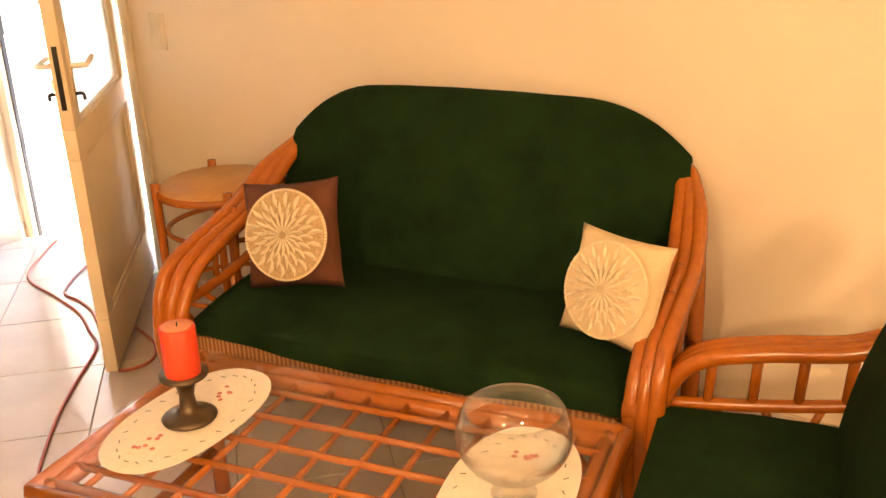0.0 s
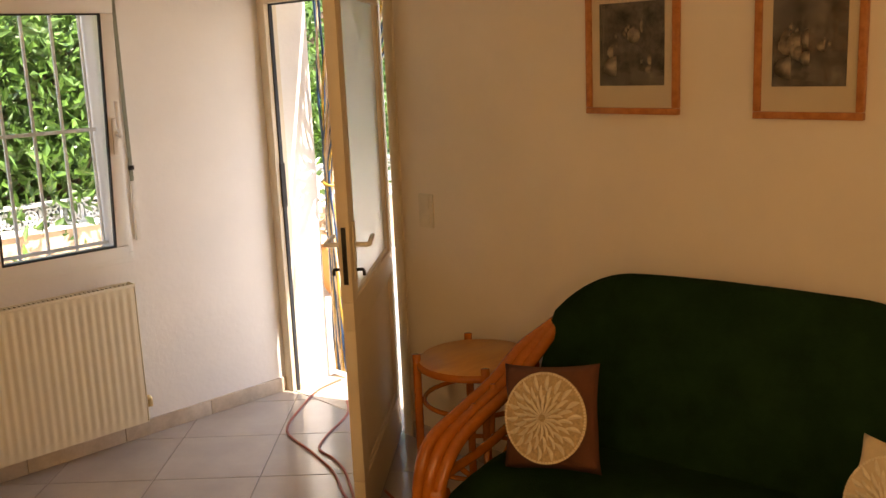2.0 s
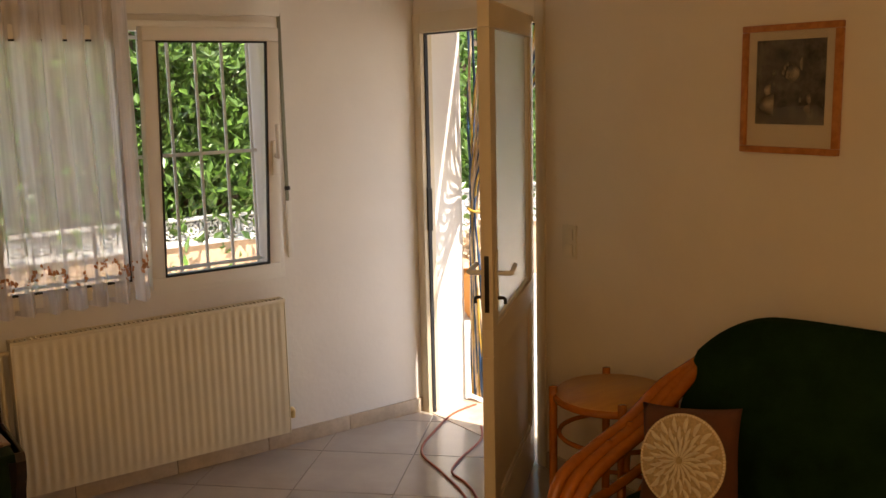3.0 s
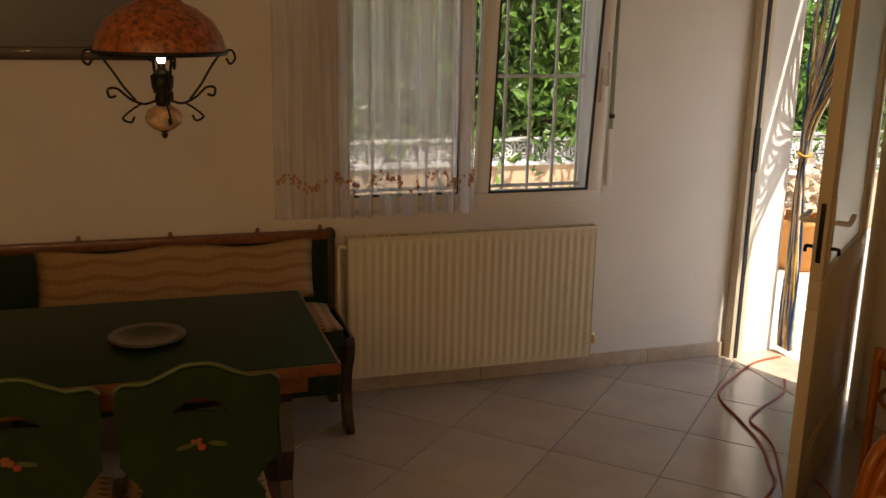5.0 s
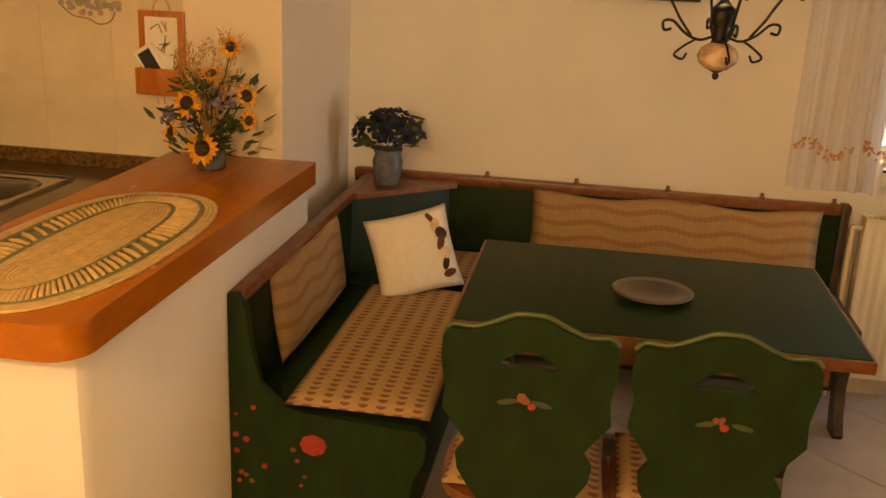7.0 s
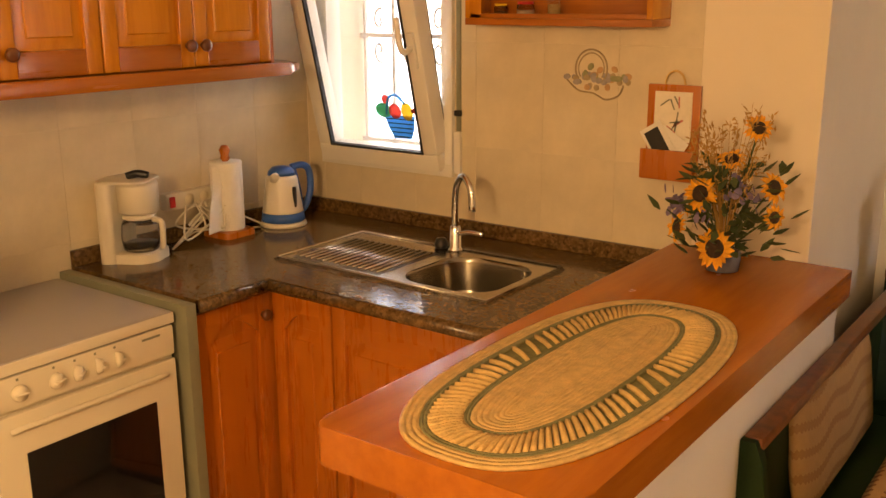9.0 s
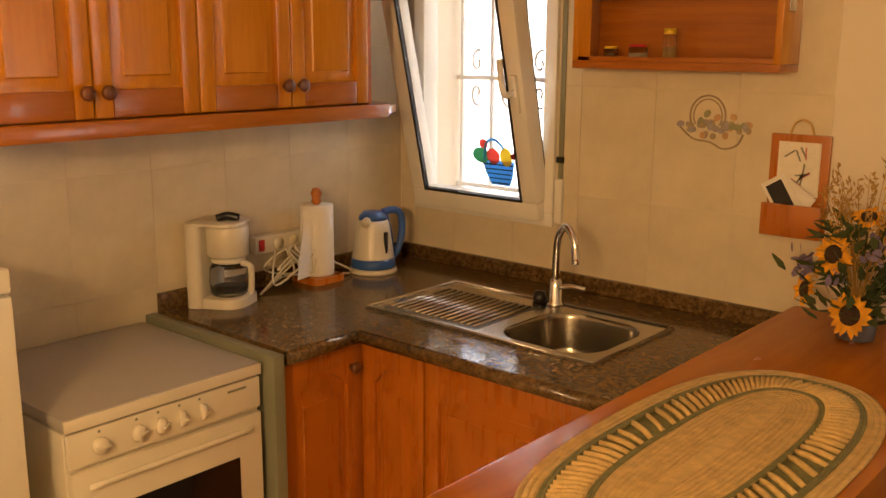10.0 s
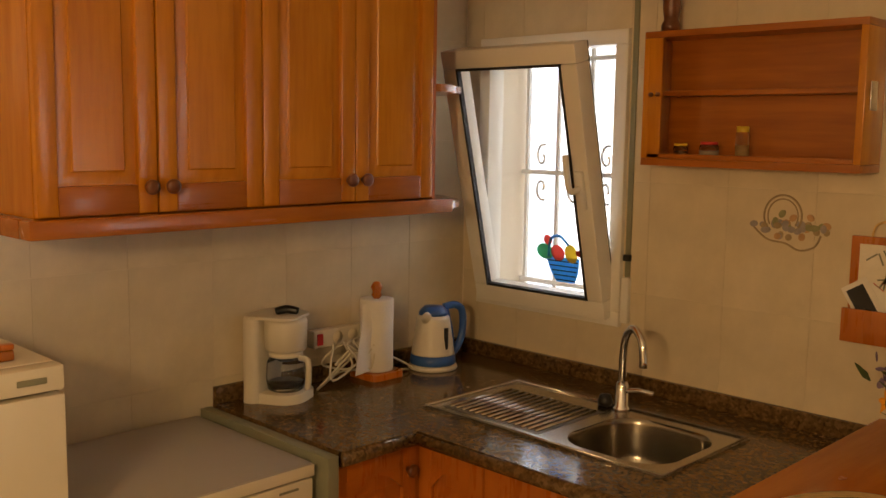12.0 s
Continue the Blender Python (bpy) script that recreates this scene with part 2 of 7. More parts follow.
M_redfl = mat("red_flower_paint", (0.34, 0.03, 0.018), 0.5, 0, 0.3, 50)
M_orfl = mat("orange_flower_paint", (0.22, 0.07, 0.02), 0.5, 0, 0.3, 50)
M_lightgreen = mat("yellow_green_edge_paint", (0.075, 0.095, 0.026), 0.4, 0, 0.2, 20)
M_pewterplate = mat("pewter_plate", (0.16, 0.14, 0.12), 0.3, 0.9, 0.15, 12)
M_bar = wood("varnished_pine", (0.44, 0.135, 0.010), (0.355, 0.098, 0.006), 0.25, (11, 1.2, 11), 2.2, 0.08)
M_cab = wood("honey_pine", (0.57, 0.220, 0.012), (0.45, 0.155, 0.007), 0.22, (12, 12, 1.2), 2.2, 0.12)
M_cabx = wood("honey_pine_lengthwise", (0.40, 0.125, 0.009), (0.29, 0.08, 0.005), 0.26, (12, 1.2, 12), 2.2, 0.35)
M_cabr = wood("honey_pine_rail", (0.37, 0.115, 0.008), (0.28, 0.078, 0.004), 0.28, (12, 1.2, 12), 2.2, 0.25)
M_cabh = wood("honey_pine_crosswise", (0.42, 0.130, 0.010), (0.29, 0.080, 0.005), 0.32, (1.2, 16, 16), 2.2, 0.2)
M_cabdark = wood("red_pine", (0.46, 0.135, 0.010), (0.42, 0.114, 0.008), 0.28, (12, 12, 1.2), 2.2, 0.35)
M_knob = wood("dark_wood_knob", (0.17, 0.055, 0.015), (0.10, 0.03, 0.008), 0.3, (4, 4, 4), 8)
M_granite = granite("brown_granite")
M_enamel = mat("white_enamel", (0.72, 0.66, 0.52), 0.25, 0, 0.02, 4, 0)
M_lid = mat("cooker_lid", (0.42, 0.38, 0.34), 0.3, 0.1, 0.05, 3, 0)
M_black = mat("black_glass", (0.006, 0.006, 0.006), 0.08, 0, 0, 5, 0)
M_grey = mat("grey_green_panel", (0.22, 0.22, 0.15), 0.5, 0, 0.08, 6)
M_plastic = mat("cream_plastic", (0.68, 0.62, 0.50), 0.3, 0, 0.03, 5, 0)
M_blackpl = mat("black_plastic", (0.012, 0.012, 0.012), 0.35, 0, 0.2, 20, 0)
M_blue = mat("blue_plastic", (0.035, 0.11, 0.36), 0.3, 0, 0.08, 10, 0)
M_paper = mat("kitchen_paper", (0.80, 0.76, 0.68), 0.95, 0, 0.03, 20, 0.3, 150)
M_straw = mat("straw_braid", (0.68, 0.46, 0.18), 0.85, 0, 0.2, 40, 0.5, 220)
M_sage = mat("green_straw_braid", (0.22, 0.21, 0.09), 0.85, 0, 0.25, 40, 0.5, 220)
M_yellow = mat("sunflower_petal", (0.78, 0.36, 0.02), 0.7, 0, 0.25, 30)
M_seed = mat("sunflower_heart", (0.05, 0.025, 0.01), 0.9, 0, 0.4, 90, 0.5, 200)
M_leaf = mat("silk_leaf", (0.06, 0.085, 0.025), 0.7, 0, 0.35, 20)
M_dry = mat("dried_grass", (0.45, 0.26, 0.07), 0.85, 0, 0.3, 20)
M_lilac = mat("lilac_bloom", (0.22, 0.17, 0.28), 0.8, 0, 0.3, 30)
M_navy = mat("dark_blue_bloom", (0.018, 0.02, 0.05), 0.8, 0, 0.5, 40)
M_vase = mat("blue_grey_glaze", (0.13, 0.14, 0.17), 0.25, 0, 0.3, 18)
M_red = mat("red_paint", (0.55, 0.03, 0.03), 0.4)
M_ylid = mat("yellow_lid", (0.70, 0.48, 0.03), 0.4)
M_spice = mat("spice", (0.22, 0.09, 0.03), 0.8, 0, 0.3, 60)
M_sky_blue = mat("sticker_blue", (0.04, 0.32, 0.85), 0.5, trans=0.5)
M_sticker_green = mat("sticker_green", (0.05, 0.42, 0.18), 0.5, trans=0.5)
M_sticker_red = mat("sticker_red", (0.85, 0.09, 0.07), 0.5, trans=0.5)
M_sticker_yellow = mat("sticker_yellow", (0.90, 0.66, 0.04), 0.5, trans=0.5)
M_motif = mat("printed_tan", (0.34, 0.26, 0.15), 0.3, 0, 0.2, 30, 0)
M_motif_lilac = mat("printed_lilac", (0.30, 0.27, 0.27), 0.3, 0, 0.25, 40, 0)
M_motif_peach = mat("printed_peach", (0.48, 0.29, 0.14), 0.3, 0, 0.25, 40, 0)
M_motif_green = mat("printed_green", (0.26, 0.27, 0.14), 0.3, 0, 0.25, 40, 0)
M_shade = mat("flowered_glass_shade", (0.30, 0.085, 0.025), 0.35, 0, 0.95, 60, 0)
M_porcelain = mat("flowered_porcelain", (0.55, 0.38, 0.24), 0.2, 0, 0.7, 30, 0)
M_bulb = emit("lit_bulb", (1.0, 0.72, 0.35), 25)
M_curtain = sheer("sheer_curtain", (0.92, 0.90, 0.90), 0.24)
M_embroid = mat("orange_embroidery", (0.50, 0.24, 0.11), 0.9, 0, 0.3, 50)
M_ground = mat("terrace_paving", (0.62, 0.57, 0.50), 0.8, 0, 0.10, 1.2, 0.1, 30)
M_stucco = mat("white_stucco", (0.77, 0.77, 0.78), 0.9, 0, 0.04, 3, 0.3, 60)
M_yard_door = mat("blue_grey_paint", (0.50, 0.54, 0.62), 0.5, 0, 0.06, 5, 0.05, 40)
M_peach = mat("peach_wall", (0.62, 0.42, 0.26), 0.9, 0, 0.12, 3, 0.3, 50)
M_block = mat("white_block", (0.76, 0.74, 0.70), 0.9, 0, 0.06, 6, 0.2, 60)
M_hedge = mat("hedge_foliage", (0.055, 0.105, 0.02), 0.6, 0, 0.95, 7, 1.0, 14)
M_gardenleaf = mat("garden_leaf", (0.10, 0.19, 0.03), 0.32, 0, 0.7, 3, 0)
M_bark = mat("bark", (0.12, 0.08, 0.05), 0.9, 0, 0.3, 12, 0.5, 40)
M_terracotta = mat("terracotta_pot", (0.60, 0.26, 0.06), 0.7, 0, 0.12, 9)
M_pale_bloom = mat("pale_bloom", (0.65, 0.50, 0.34), 0.8, 0, 0.3, 30)
M_strand_blue = mat("blue_bead", (0.02, 0.06, 0.14), 0.4, 0, 0.4, 30)
M_strand_gold = mat("gold_bead", (0.50, 0.30, 0.04), 0.4, 0, 0.4, 30)
M_photo = mat("photo_back", (0.02, 0.02, 0.025), 0.3, 0, 0.3, 10)
M_iron = mat("white_iron", (0.75, 0.74, 0.72), 0.5, 0, 0.06, 20)

# ---- mesh helpers ----


def thing(name, at, label, category, group="", rz=0.0):
    ob = new(name)
    ob.empty_display_size = 0.1
    ob.matrix_world = pose(*at, 0, 0, rz)
    return tagged(ob, label, category, group)


def part(name, bm, material, parent=None, label="", smooth=True):
    me = bpy.data.meshes.new(name)
    if smooth:
        for f in bm.faces:
            f.smooth = True
        for e in bm.edges:
            if len(e.link_faces) == 2 and e.calc_face_angle(0) > 0.6:
                e.smooth = False
    bm.to_mesh(me)
    bm.free()
    me.materials.append(material)
    ob = new(name, me)
    ob.parent = parent
    return tagged(ob, label)


def B(x0, x1, y0, y1, z0, z1, bevel=0.0, bm=None, m=None):
    """Box from its limits, with rounded edges."""
    q = bmesh.new()
    bmesh.ops.create_cube(q, size=1, matrix=Matrix.Translation(((x0 + x1) / 2, (y0 + y1) / 2, (z0 + z1) / 2)) @ Matrix.Diagonal((x1 - x0, y1 - y0, z1 - z0, 1)))
    if bevel:
        bmesh.ops.bevel(q, geom=q.edges[:], offset=bevel, segments=2, profile=0.6, affect="EDGES")
    if m is not None:
        q.transform(m)
    return merge(bm, q)


def merge(bm, q):
    if bm is None:
        return q
    me = bpy.data.meshes.new("tmp")
    q.to_mesh(me)
    q.free()
    bm.from_mesh(me)
    bpy.data.meshes.remove(me)
    return bm


def smooth_line(pts, n=6):
    pts = [Vector(p) for p in pts]
    if len(pts) < 3:
        return pts
    out = []
    for i in range(len(pts) - 1):
        a, b = pts[max(i - 1, 0)], pts[i]
        c, d = pts[i + 1], pts[min(i + 2, len(pts) - 1)]
        for k in range(n):
            t = k / n
            out.append(0.5 * ((2 * b) + (c - a) * t + (2 * a - 5 * b + 4 * c - d) * t * t + (3 * b - a - 3 * c + d) * t ** 3))
    return out + [pts[-1]]


def T(pts, r, bm=None, seg=8, n=6, r1=None, curve=True):
    """Round bar along a line of points."""
    if bm is None:
        bm = bmesh.new()
    line = smooth_line(pts, n) if curve else [Vector(p) for p in pts]
    rings = []
    side = None
    for i, p in enumerate(line):
        d = (line[min(i + 1, len(line) - 1)] - line[max(i - 1, 0)])
        if d.length < 1e-7:
            d = Vector((0, 0, 1))
        d.normalize()
        if side is None:
            side = d.orthogonal().normalized()
        side = (side - d * side.dot(d))
        side = side.normalized() if side.length > 1e-6 else d.orthogonal().normalized()
        up = d.cross(side)
        rr = r if r1 is None else r + (r1 - r) * i / (len(line) - 1)
        rings.append([bm.verts.new(p + rr * (math.cos(a) * side + math.sin(a) * up)) for a in (2 * math.pi * k / seg for k in range(seg))])
    for a, b in zip(rings, rings[1:]):
        for k in range(seg):
            bm.faces.new((a[k], a[(k + 1) % seg], b[(k + 1) % seg], b[k]))
    bm.faces.new(rings[0][::-1])
    bm.faces.new(rings[-1])
    return bm


def L(profile, seg=28, at=(0, 0, 0), bm=None, close=True):
    """Turned shape from (radius, height) pairs."""
    if bm is None:
        bm = bmesh.new()
    at = Vector(at)
    rings = []
    for r, z in profile:
        rings.append([bm.verts.new(at + Vector((max(r, 0.0004) * math.cos(2 * math.pi * k / seg), max(r, 0.0004) * math.sin(2 * math.pi * k / seg), z))) for k in range(seg)])
    for a, b in zip(rings, rings[1:]):
        for k in range(seg):
            bm.faces.new((a[k], a[(k + 1) % seg], b[(k + 1) % seg], b[k]))
    if close:
        bm.faces.new(rings[0][::-1])
        bm.faces.new(rings[-1])
    return bm


def slab(outline, z0, z1, bm=None, bevel=0.0, m=None):
    """A flat plate from a plan outline."""
    q = bmesh.new()
    lo = [q.verts.new((x, y, z0)) for x, y in outline]
    hi = [q.verts.new((x, y, z1)) for x, y in outline]
    q.faces.new(lo[::-1])
    top = q.faces.new(hi)
    n = len(outline)
    for i in range(n):
        q.faces.new((lo[i], lo[(i + 1) % n], hi[(i + 1) % n], hi[i]))
    if bevel:
        bmesh.ops.bevel(q, geom=list(top.edges), offset=bevel, segments=2, profile=0.6, affect="EDGES")
    bmesh.ops.recalc_face_normals(q, faces=q.faces[:])
    if m is not None:
        q.transform(m)
    return merge(bm, q)


def oval(a, b, n=48, power=2.0, cx=0.0, cy=0.0):
    out = []
    for k in range(n):
        t = 2 * math.pi * k / n
        c, s = math.cos(t), math.sin(t)
        out.append((cx + a * math.copysign(abs(c) ** (2 / power), c), cy + b * math.copysign(abs(s) ** (2 / power), s)))
    return out


def ring_plate(a0, b0, a1, b1, z0, z1, n=56, power=2.6, bm=None):
    """Flat oval ring between two outlines."""
    q = bmesh.new()
    o, i = oval(a1, b1, n, power), oval(a0, b0, n, power)
    lv = []
    for pts, z in ((o, z0), (o, z1), (i, z1), (i, z0)):
        lv.append([q.verts.new((x, y, z)) for x, y in pts])
    for r in range(4):
        a, b = lv[r], lv[(r + 1) % 4]
        for k in range(n):
            q.faces.new((a[k], a[(k + 1) % n], b[(k + 1) % n], b[k]))
    return merge(bm, q)


def pad(w, d, h, bm=None, m=None, n=12, pinch=0.82, power=0.45, wob=0.006, seed=0):
    """Stuffed cushion lying flat: corners pinched, middle plump."""
    q = bmesh.new()
    grid = {}
    for sgn in (1, -1):
        for i in range(n + 1):
            for j in range(n + 1):
                u, v = 2 * i / n - 1, 2 * j / n - 1
                if sgn < 0 and (abs(u) == 1 or abs(v) == 1):
                    grid[sgn, i, j] = grid[1, i, j]
                    continue
                e = ((1 - u * u) * (1 - v * v)) ** power
                x = u * w / 2 * (1 - (1 - pinch) * (1 - v * v) * abs(u) * 0.35)
                y = v * d / 2 * (1 - (1 - pinch) * (1 - u * u) * abs(v) * 0.35)
                z = sgn * h / 2 * e + wob * noise.noise(Vector((u * 2.2 + seed, v * 2.2, sgn)))
                grid[sgn, i, j] = q.verts.new((x, y, z))
    for sgn in (1, -1):
        for i in range(n):
            for j in range(n):
                f = [grid[sgn, i, j], grid[sgn, i + 1, j], grid[sgn, i + 1, j + 1], grid[sgn, i, j + 1]]
                q.faces.new(f if sgn > 0 else f[::-1])
    if m is not None:
        q.transform(m)
    return merge(bm, q)


def sheet(fn, nu, nv, thick=0.0, bm=None):
    """A surface from fn(u, v) with u, v in 0..1, thickened along its normals."""
    q = bmesh.new()
    g = [[q.verts.new(fn(i / nu, j / nv)) for j in range(nv + 1)] for i in range(nu + 1)]
    for i in range(nu):
        for j in range(nv):
            q.faces.new((g[i][j], g[i + 1][j], g[i + 1][j + 1], g[i][j + 1]))
    bmesh.ops.recalc_face_normals(q, faces=q.faces[:])
    if thick:
        bmesh.ops.solidify(q, geom=q.faces[:], thickness=thick)
    return merge(bm, q)


# ---- structure: walls, floor, ceiling ----
W, E, KX, KY, SX, S0, H = 3.82, 3.542, -2.37, 2.965, -0.54, -2.7, 2.5
DY0, DY1, DZ = 2.885, 3.80, 2.02
WX0, WX1, WZ0, WZ1 = 1.42, 2.76, 0.84, 2.02
KW = (-2.29, -1.70, 1.085, 1.98)


def structure(name, bm, material, label=""):
    ob = part(name, bm, material, None, label)
    ob["kind"] = "structure"
    return ob


bm = B(SX - 0.002, WX0, W, W + 0.28, 0, H)
B(WX1, E + 0.28, W, W + 0.28, 0, H, 0, bm)
B(WX0, WX1, W, W + 0.28, 0, WZ0, 0, bm)
B(WX0, WX1, W, W + 0.28, WZ1, H, 0, bm)
wall_n = structure("wall_north", bm, M_white_wall, "plastered outer wall with the dining window")
bm = B(E, E + 0.28, S0, DY0, 0, H)
B(E, E + 0.28, DY0, W, DZ, H, 0, bm)
structure("wall_east", bm, M_wall, "cream plastered wall behind the sofa")
bm = B(KX - 0.25, KW[0], KY, KY + 0.26, 0, H)
B(KW[1], SX, KY, KY + 0.26, 0, H, 0, bm)
B(KW[0], KW[1], KY, KY + 0.26, 0, KW[2], 0, bm)
B(KW[0], KW[1], KY, KY + 0.26, KW[3], H, 0, bm)
B(SX - 0.25, SX, KY + 0.26, W + 0.28, 0, H, 0, bm)
wall_k = structure("wall_kitchen", bm, M_wall, "kitchen outer wall with a small window")
wall_w = structure("wall_west", B(KX - 0.25, KX, S0, KY, 0, H), M_wall, "kitchen side wall")
structure("wall_south", B(KX - 0.25, E + 0.28, S0 - 0.25, S0, 0, H), M_wall, "plain plastered wall")
bm = B(KX - 0.25, E + 0.28, S0 - 0.25, KY + 0.26, H, H + 0.2)
B(SX - 0.25, E + 0.28, KY + 0.26, W + 0.28, H, H + 0.2, 0, bm)
structure("ceiling", bm, M_ceil, "plain white ceiling")
bm = B(KX - 0.2, E + 0.02, S0 - 0.2, KY + 0.1, -0.12, -0.004)
B(SX - 0.2, E + 0.02, KY + 0.1, W + 0.2, -0.12, -0.004, 0, bm)
floor = structure("floor", bm, M_grout, "polished beige tiles laid diagonally")

# low partition under the breakfast bar
bm = slab([(-0.755, 1.525), (-0.500, 1.525), (-0.470, 1.535), (-0.455, 1.56), (-0.455, KY), (-0.755, KY)], 0, 0.90)
structure("wall_partition", bm, M_white_wall, "low plastered partition under the bar")


def skirting(name, runs):
    ob = new(name)
    tagged(ob, "marble skirting at the foot of the wall", "", "", "structure")
    for x0, x1, y0, y1 in runs:
        long_x = x1 - x0 > y1 - y0
        n = max(1, round(max(x1 - x0, y1 - y0) / 0.45))
        for i in range(n):
            a, b = i / n, (i + 1) / n
            g = 0.0012
            if long_x:
                q = B(x0 + (x1 - x0) * a + g, x0 + (x1 - x0) * b - g, y0, y1, 0.0005, 0.075, 0.002)
            else:
                q = B(x0, x1, y0 + (y1 - y0) * a + g, y0 + (y1 - y0) * b - g, 0.0005, 0.075, 0.002)
            part("skirting_tile", q, M_marble, ob)


skirting("baseboard", [(SX + 0.01, E - 0.012, W - 0.012, W + 0.001), (E - 0.012, E + 0.001, S0, DY0 - 0.06)])


def window(name, label, x0, x1, z0, z1, y, splits, tilted, tilt, glass_label=""):
    """Casement frame in the wall plane y, with sashes; the tilted one leans inwards."""
    ob = new(name)
    ob.location = (x0, y, z0)
    tagged(ob, label, "", "", "structure")
    w, h = x1 - x0, z1 - z0
    f = 0.045
    for nm, lim in (("window_frame", (0, w, 0, f)), ("window_frame", (0, w, h - f, h)), ("window_frame", (0, f, f, h - f)), ("window_frame", (w - f, w, f, h - f))):
        part(nm, B(lim[0], lim[1], -0.018, 0.055, lim[2], lim[3], 0.004), M_pvc, ob)
    for k, (a, b) in enumerate(splits):
        a, b = a - x0, b - x0
        sash = new("sash")
        sash.parent = ob
        lean = tilt if k == tilted else 0.0
        sash.matrix_local = pose(a, -0.012, f * 0.6, lean, 0, 0)
        sw, sh, s = b - a, h - f * 1.2, 0.058
        q = B(0, sw, -0.035, 0.03, 0, s, 0.006)
        B(0, sw, -0.035, 0.03, sh - s, sh, 0.006, q)
        B(0, s, -0.035, 0.03, s, sh - s, 0.006, q)
        B(sw - s, sw, -0.035, 0.03, s, sh - s, 0.006, q)
        part("sash_frame", q, M_pvc, sash)
        q = B(s, sw - s, -0.037, -0.02, s - 0.001, s + 0.007)
        B(s, sw - s, -0.037, -0.02, sh - s - 0.007, sh - s + 0.001, 0, q)
        B(s - 0.001, s + 0.007, -0.036, -0.02, s, sh - s, 0, q)
        B(sw - s - 0.007, sw - s + 0.001, -0.036, -0.02, s, sh - s, 0, q)
        B(0.003, sw - 0.003, 0.0301, 0.036, 0.003, 0.012, 0, q)
        B(sw - 0.012, sw - 0.003, 0.0301, 0.036, 0.003, sh - 0.003, 0, q)
        B(0.003, 0.012, 0.0301, 0.036, 0.003, sh - 0.003, 0, q)
        part("seal", q, M_seal, sash, "black rubber seal")
        g = part("pane", B(s - 0.004, sw - s + 0.004, -0.006, -0.002, s - 0.004, sh - s + 0.004), M_glass, sash, glass_label)
        g.visible_shadow = False
        if k == tilted:
            q = B(sw - s * 0.75, sw - s * 0.25, -0.05, -0.034, sh * 0.42, sh * 0.56, 0.006)
            T([(sw - s * 0.5, -0.05, sh * 0.50), (sw - s * 0.5, -0.085, sh * 0.50), (sw - s * 0.6, -0.09, sh * 0.53), (sw - s * 0.65, -0.085, sh * 0.63)], 0.010, q)
            part("window_handle", q, M_pvc, sash)
    return ob


win1 = window("window_1", "white two-sash window, one sash tilted inwards", WX0, WX1, WZ0, WZ1, W, [(1.465, 2.085), (2.115, 2.725)], 1, 5.0)
win2 = window("window_2", "small white kitchen window tilted inwards", *KW, KY, [(-2.26, -1.73)], 0, 13.5)
q = B(WX0 - 0.02, WX1 + 0.03, W - 0.035, W + 0.0, 2.045, 2.29, 0.006)
tagged(part("trim", q, M_pvc, None, "white roller shutter box over the window"), kind="structure")
tagged(part("window_ledge", B(WX0 - 0.03, WX1 + 0.03, W + 0.06, W + 0.33, WZ0 - 0.04, WZ0 - 0.002, 0.004), M_stucco, None, "white outer sill"), kind="structure")


def grille(name, x0, x1, z0, z1, y, label, scroll):
    ob = thing(name, (x0, y, z0), label, "window grille")
    w, h = x1 - x0, z1 - z0
    n = max(3, round(w / 0.13))
    for i in range(n + 1):
        part("upright", B(w * i / n - 0.006, w * i / n + 0.006, -0.006, 0.006, 0, h), M_iron, ob)
    for z in (0.06, h * 0.5, h - 0.06):
        part("crossbar", B(-0.03, w + 0.03, -0.008, 0.004, z - 0.008, z + 0.008), M_iron, ob)
    if scroll:
        for i in range(n):
            cx = w * (i + 0.5) / n
            for s in (1, -1):
                pts = [(cx + 0.03 * (1 - k / 14) * math.cos(s * (k * 0.5 + 1.2)), 0, h * 0.5 + s * 0.055 + 0.045 * (1 - k / 14) * math.sin(s * (k * 0.5 + 1.2))) for k in range(13)]
                part("scroll", T(pts, 0.005, None, 6, 2), M_iron, ob)
    return ob


grille("window_grille", WX0 + 0.02, WX1 - 0.02, WZ0 + 0.0, WZ1, W + 0.24, "white iron grille outside the dining window", False)
grille("window_grille", KW[0] + 0.02, KW[1] - 0.02, KW[2], KW[3], KY + 0.22, "white scrolled iron grille outside the kitchen window", True)


def strap(x, y, z0, z1, z2, label):
    ob = thing("shutter_strap", (x, y, z0), label, "shutter strap")
    part("band", B(-0.009, 0.009, -0.006, -0.003, 0.1, z2 - z0, 0.0005), M_grey, ob, "grey woven strap")
    part("winder", B(-0.013, 0.013, -0.018, 0, 0, z1 - z0, 0.004), M_pvc, ob, "white plastic winder")
    part("stop", B(-0.012, 0.012, -0.016, -0.002, z1 - z0 + 0.05, z1 - z0 + 0.07, 0.003), M_blackpl, ob)


strap(2.795, W, 0.93, 1.20, 2.06, "shutter strap and winder on the wall")
strap(-1.682, KY, 1.10, 1.24, 2.38, "grey shutter strap beside the kitchen window")

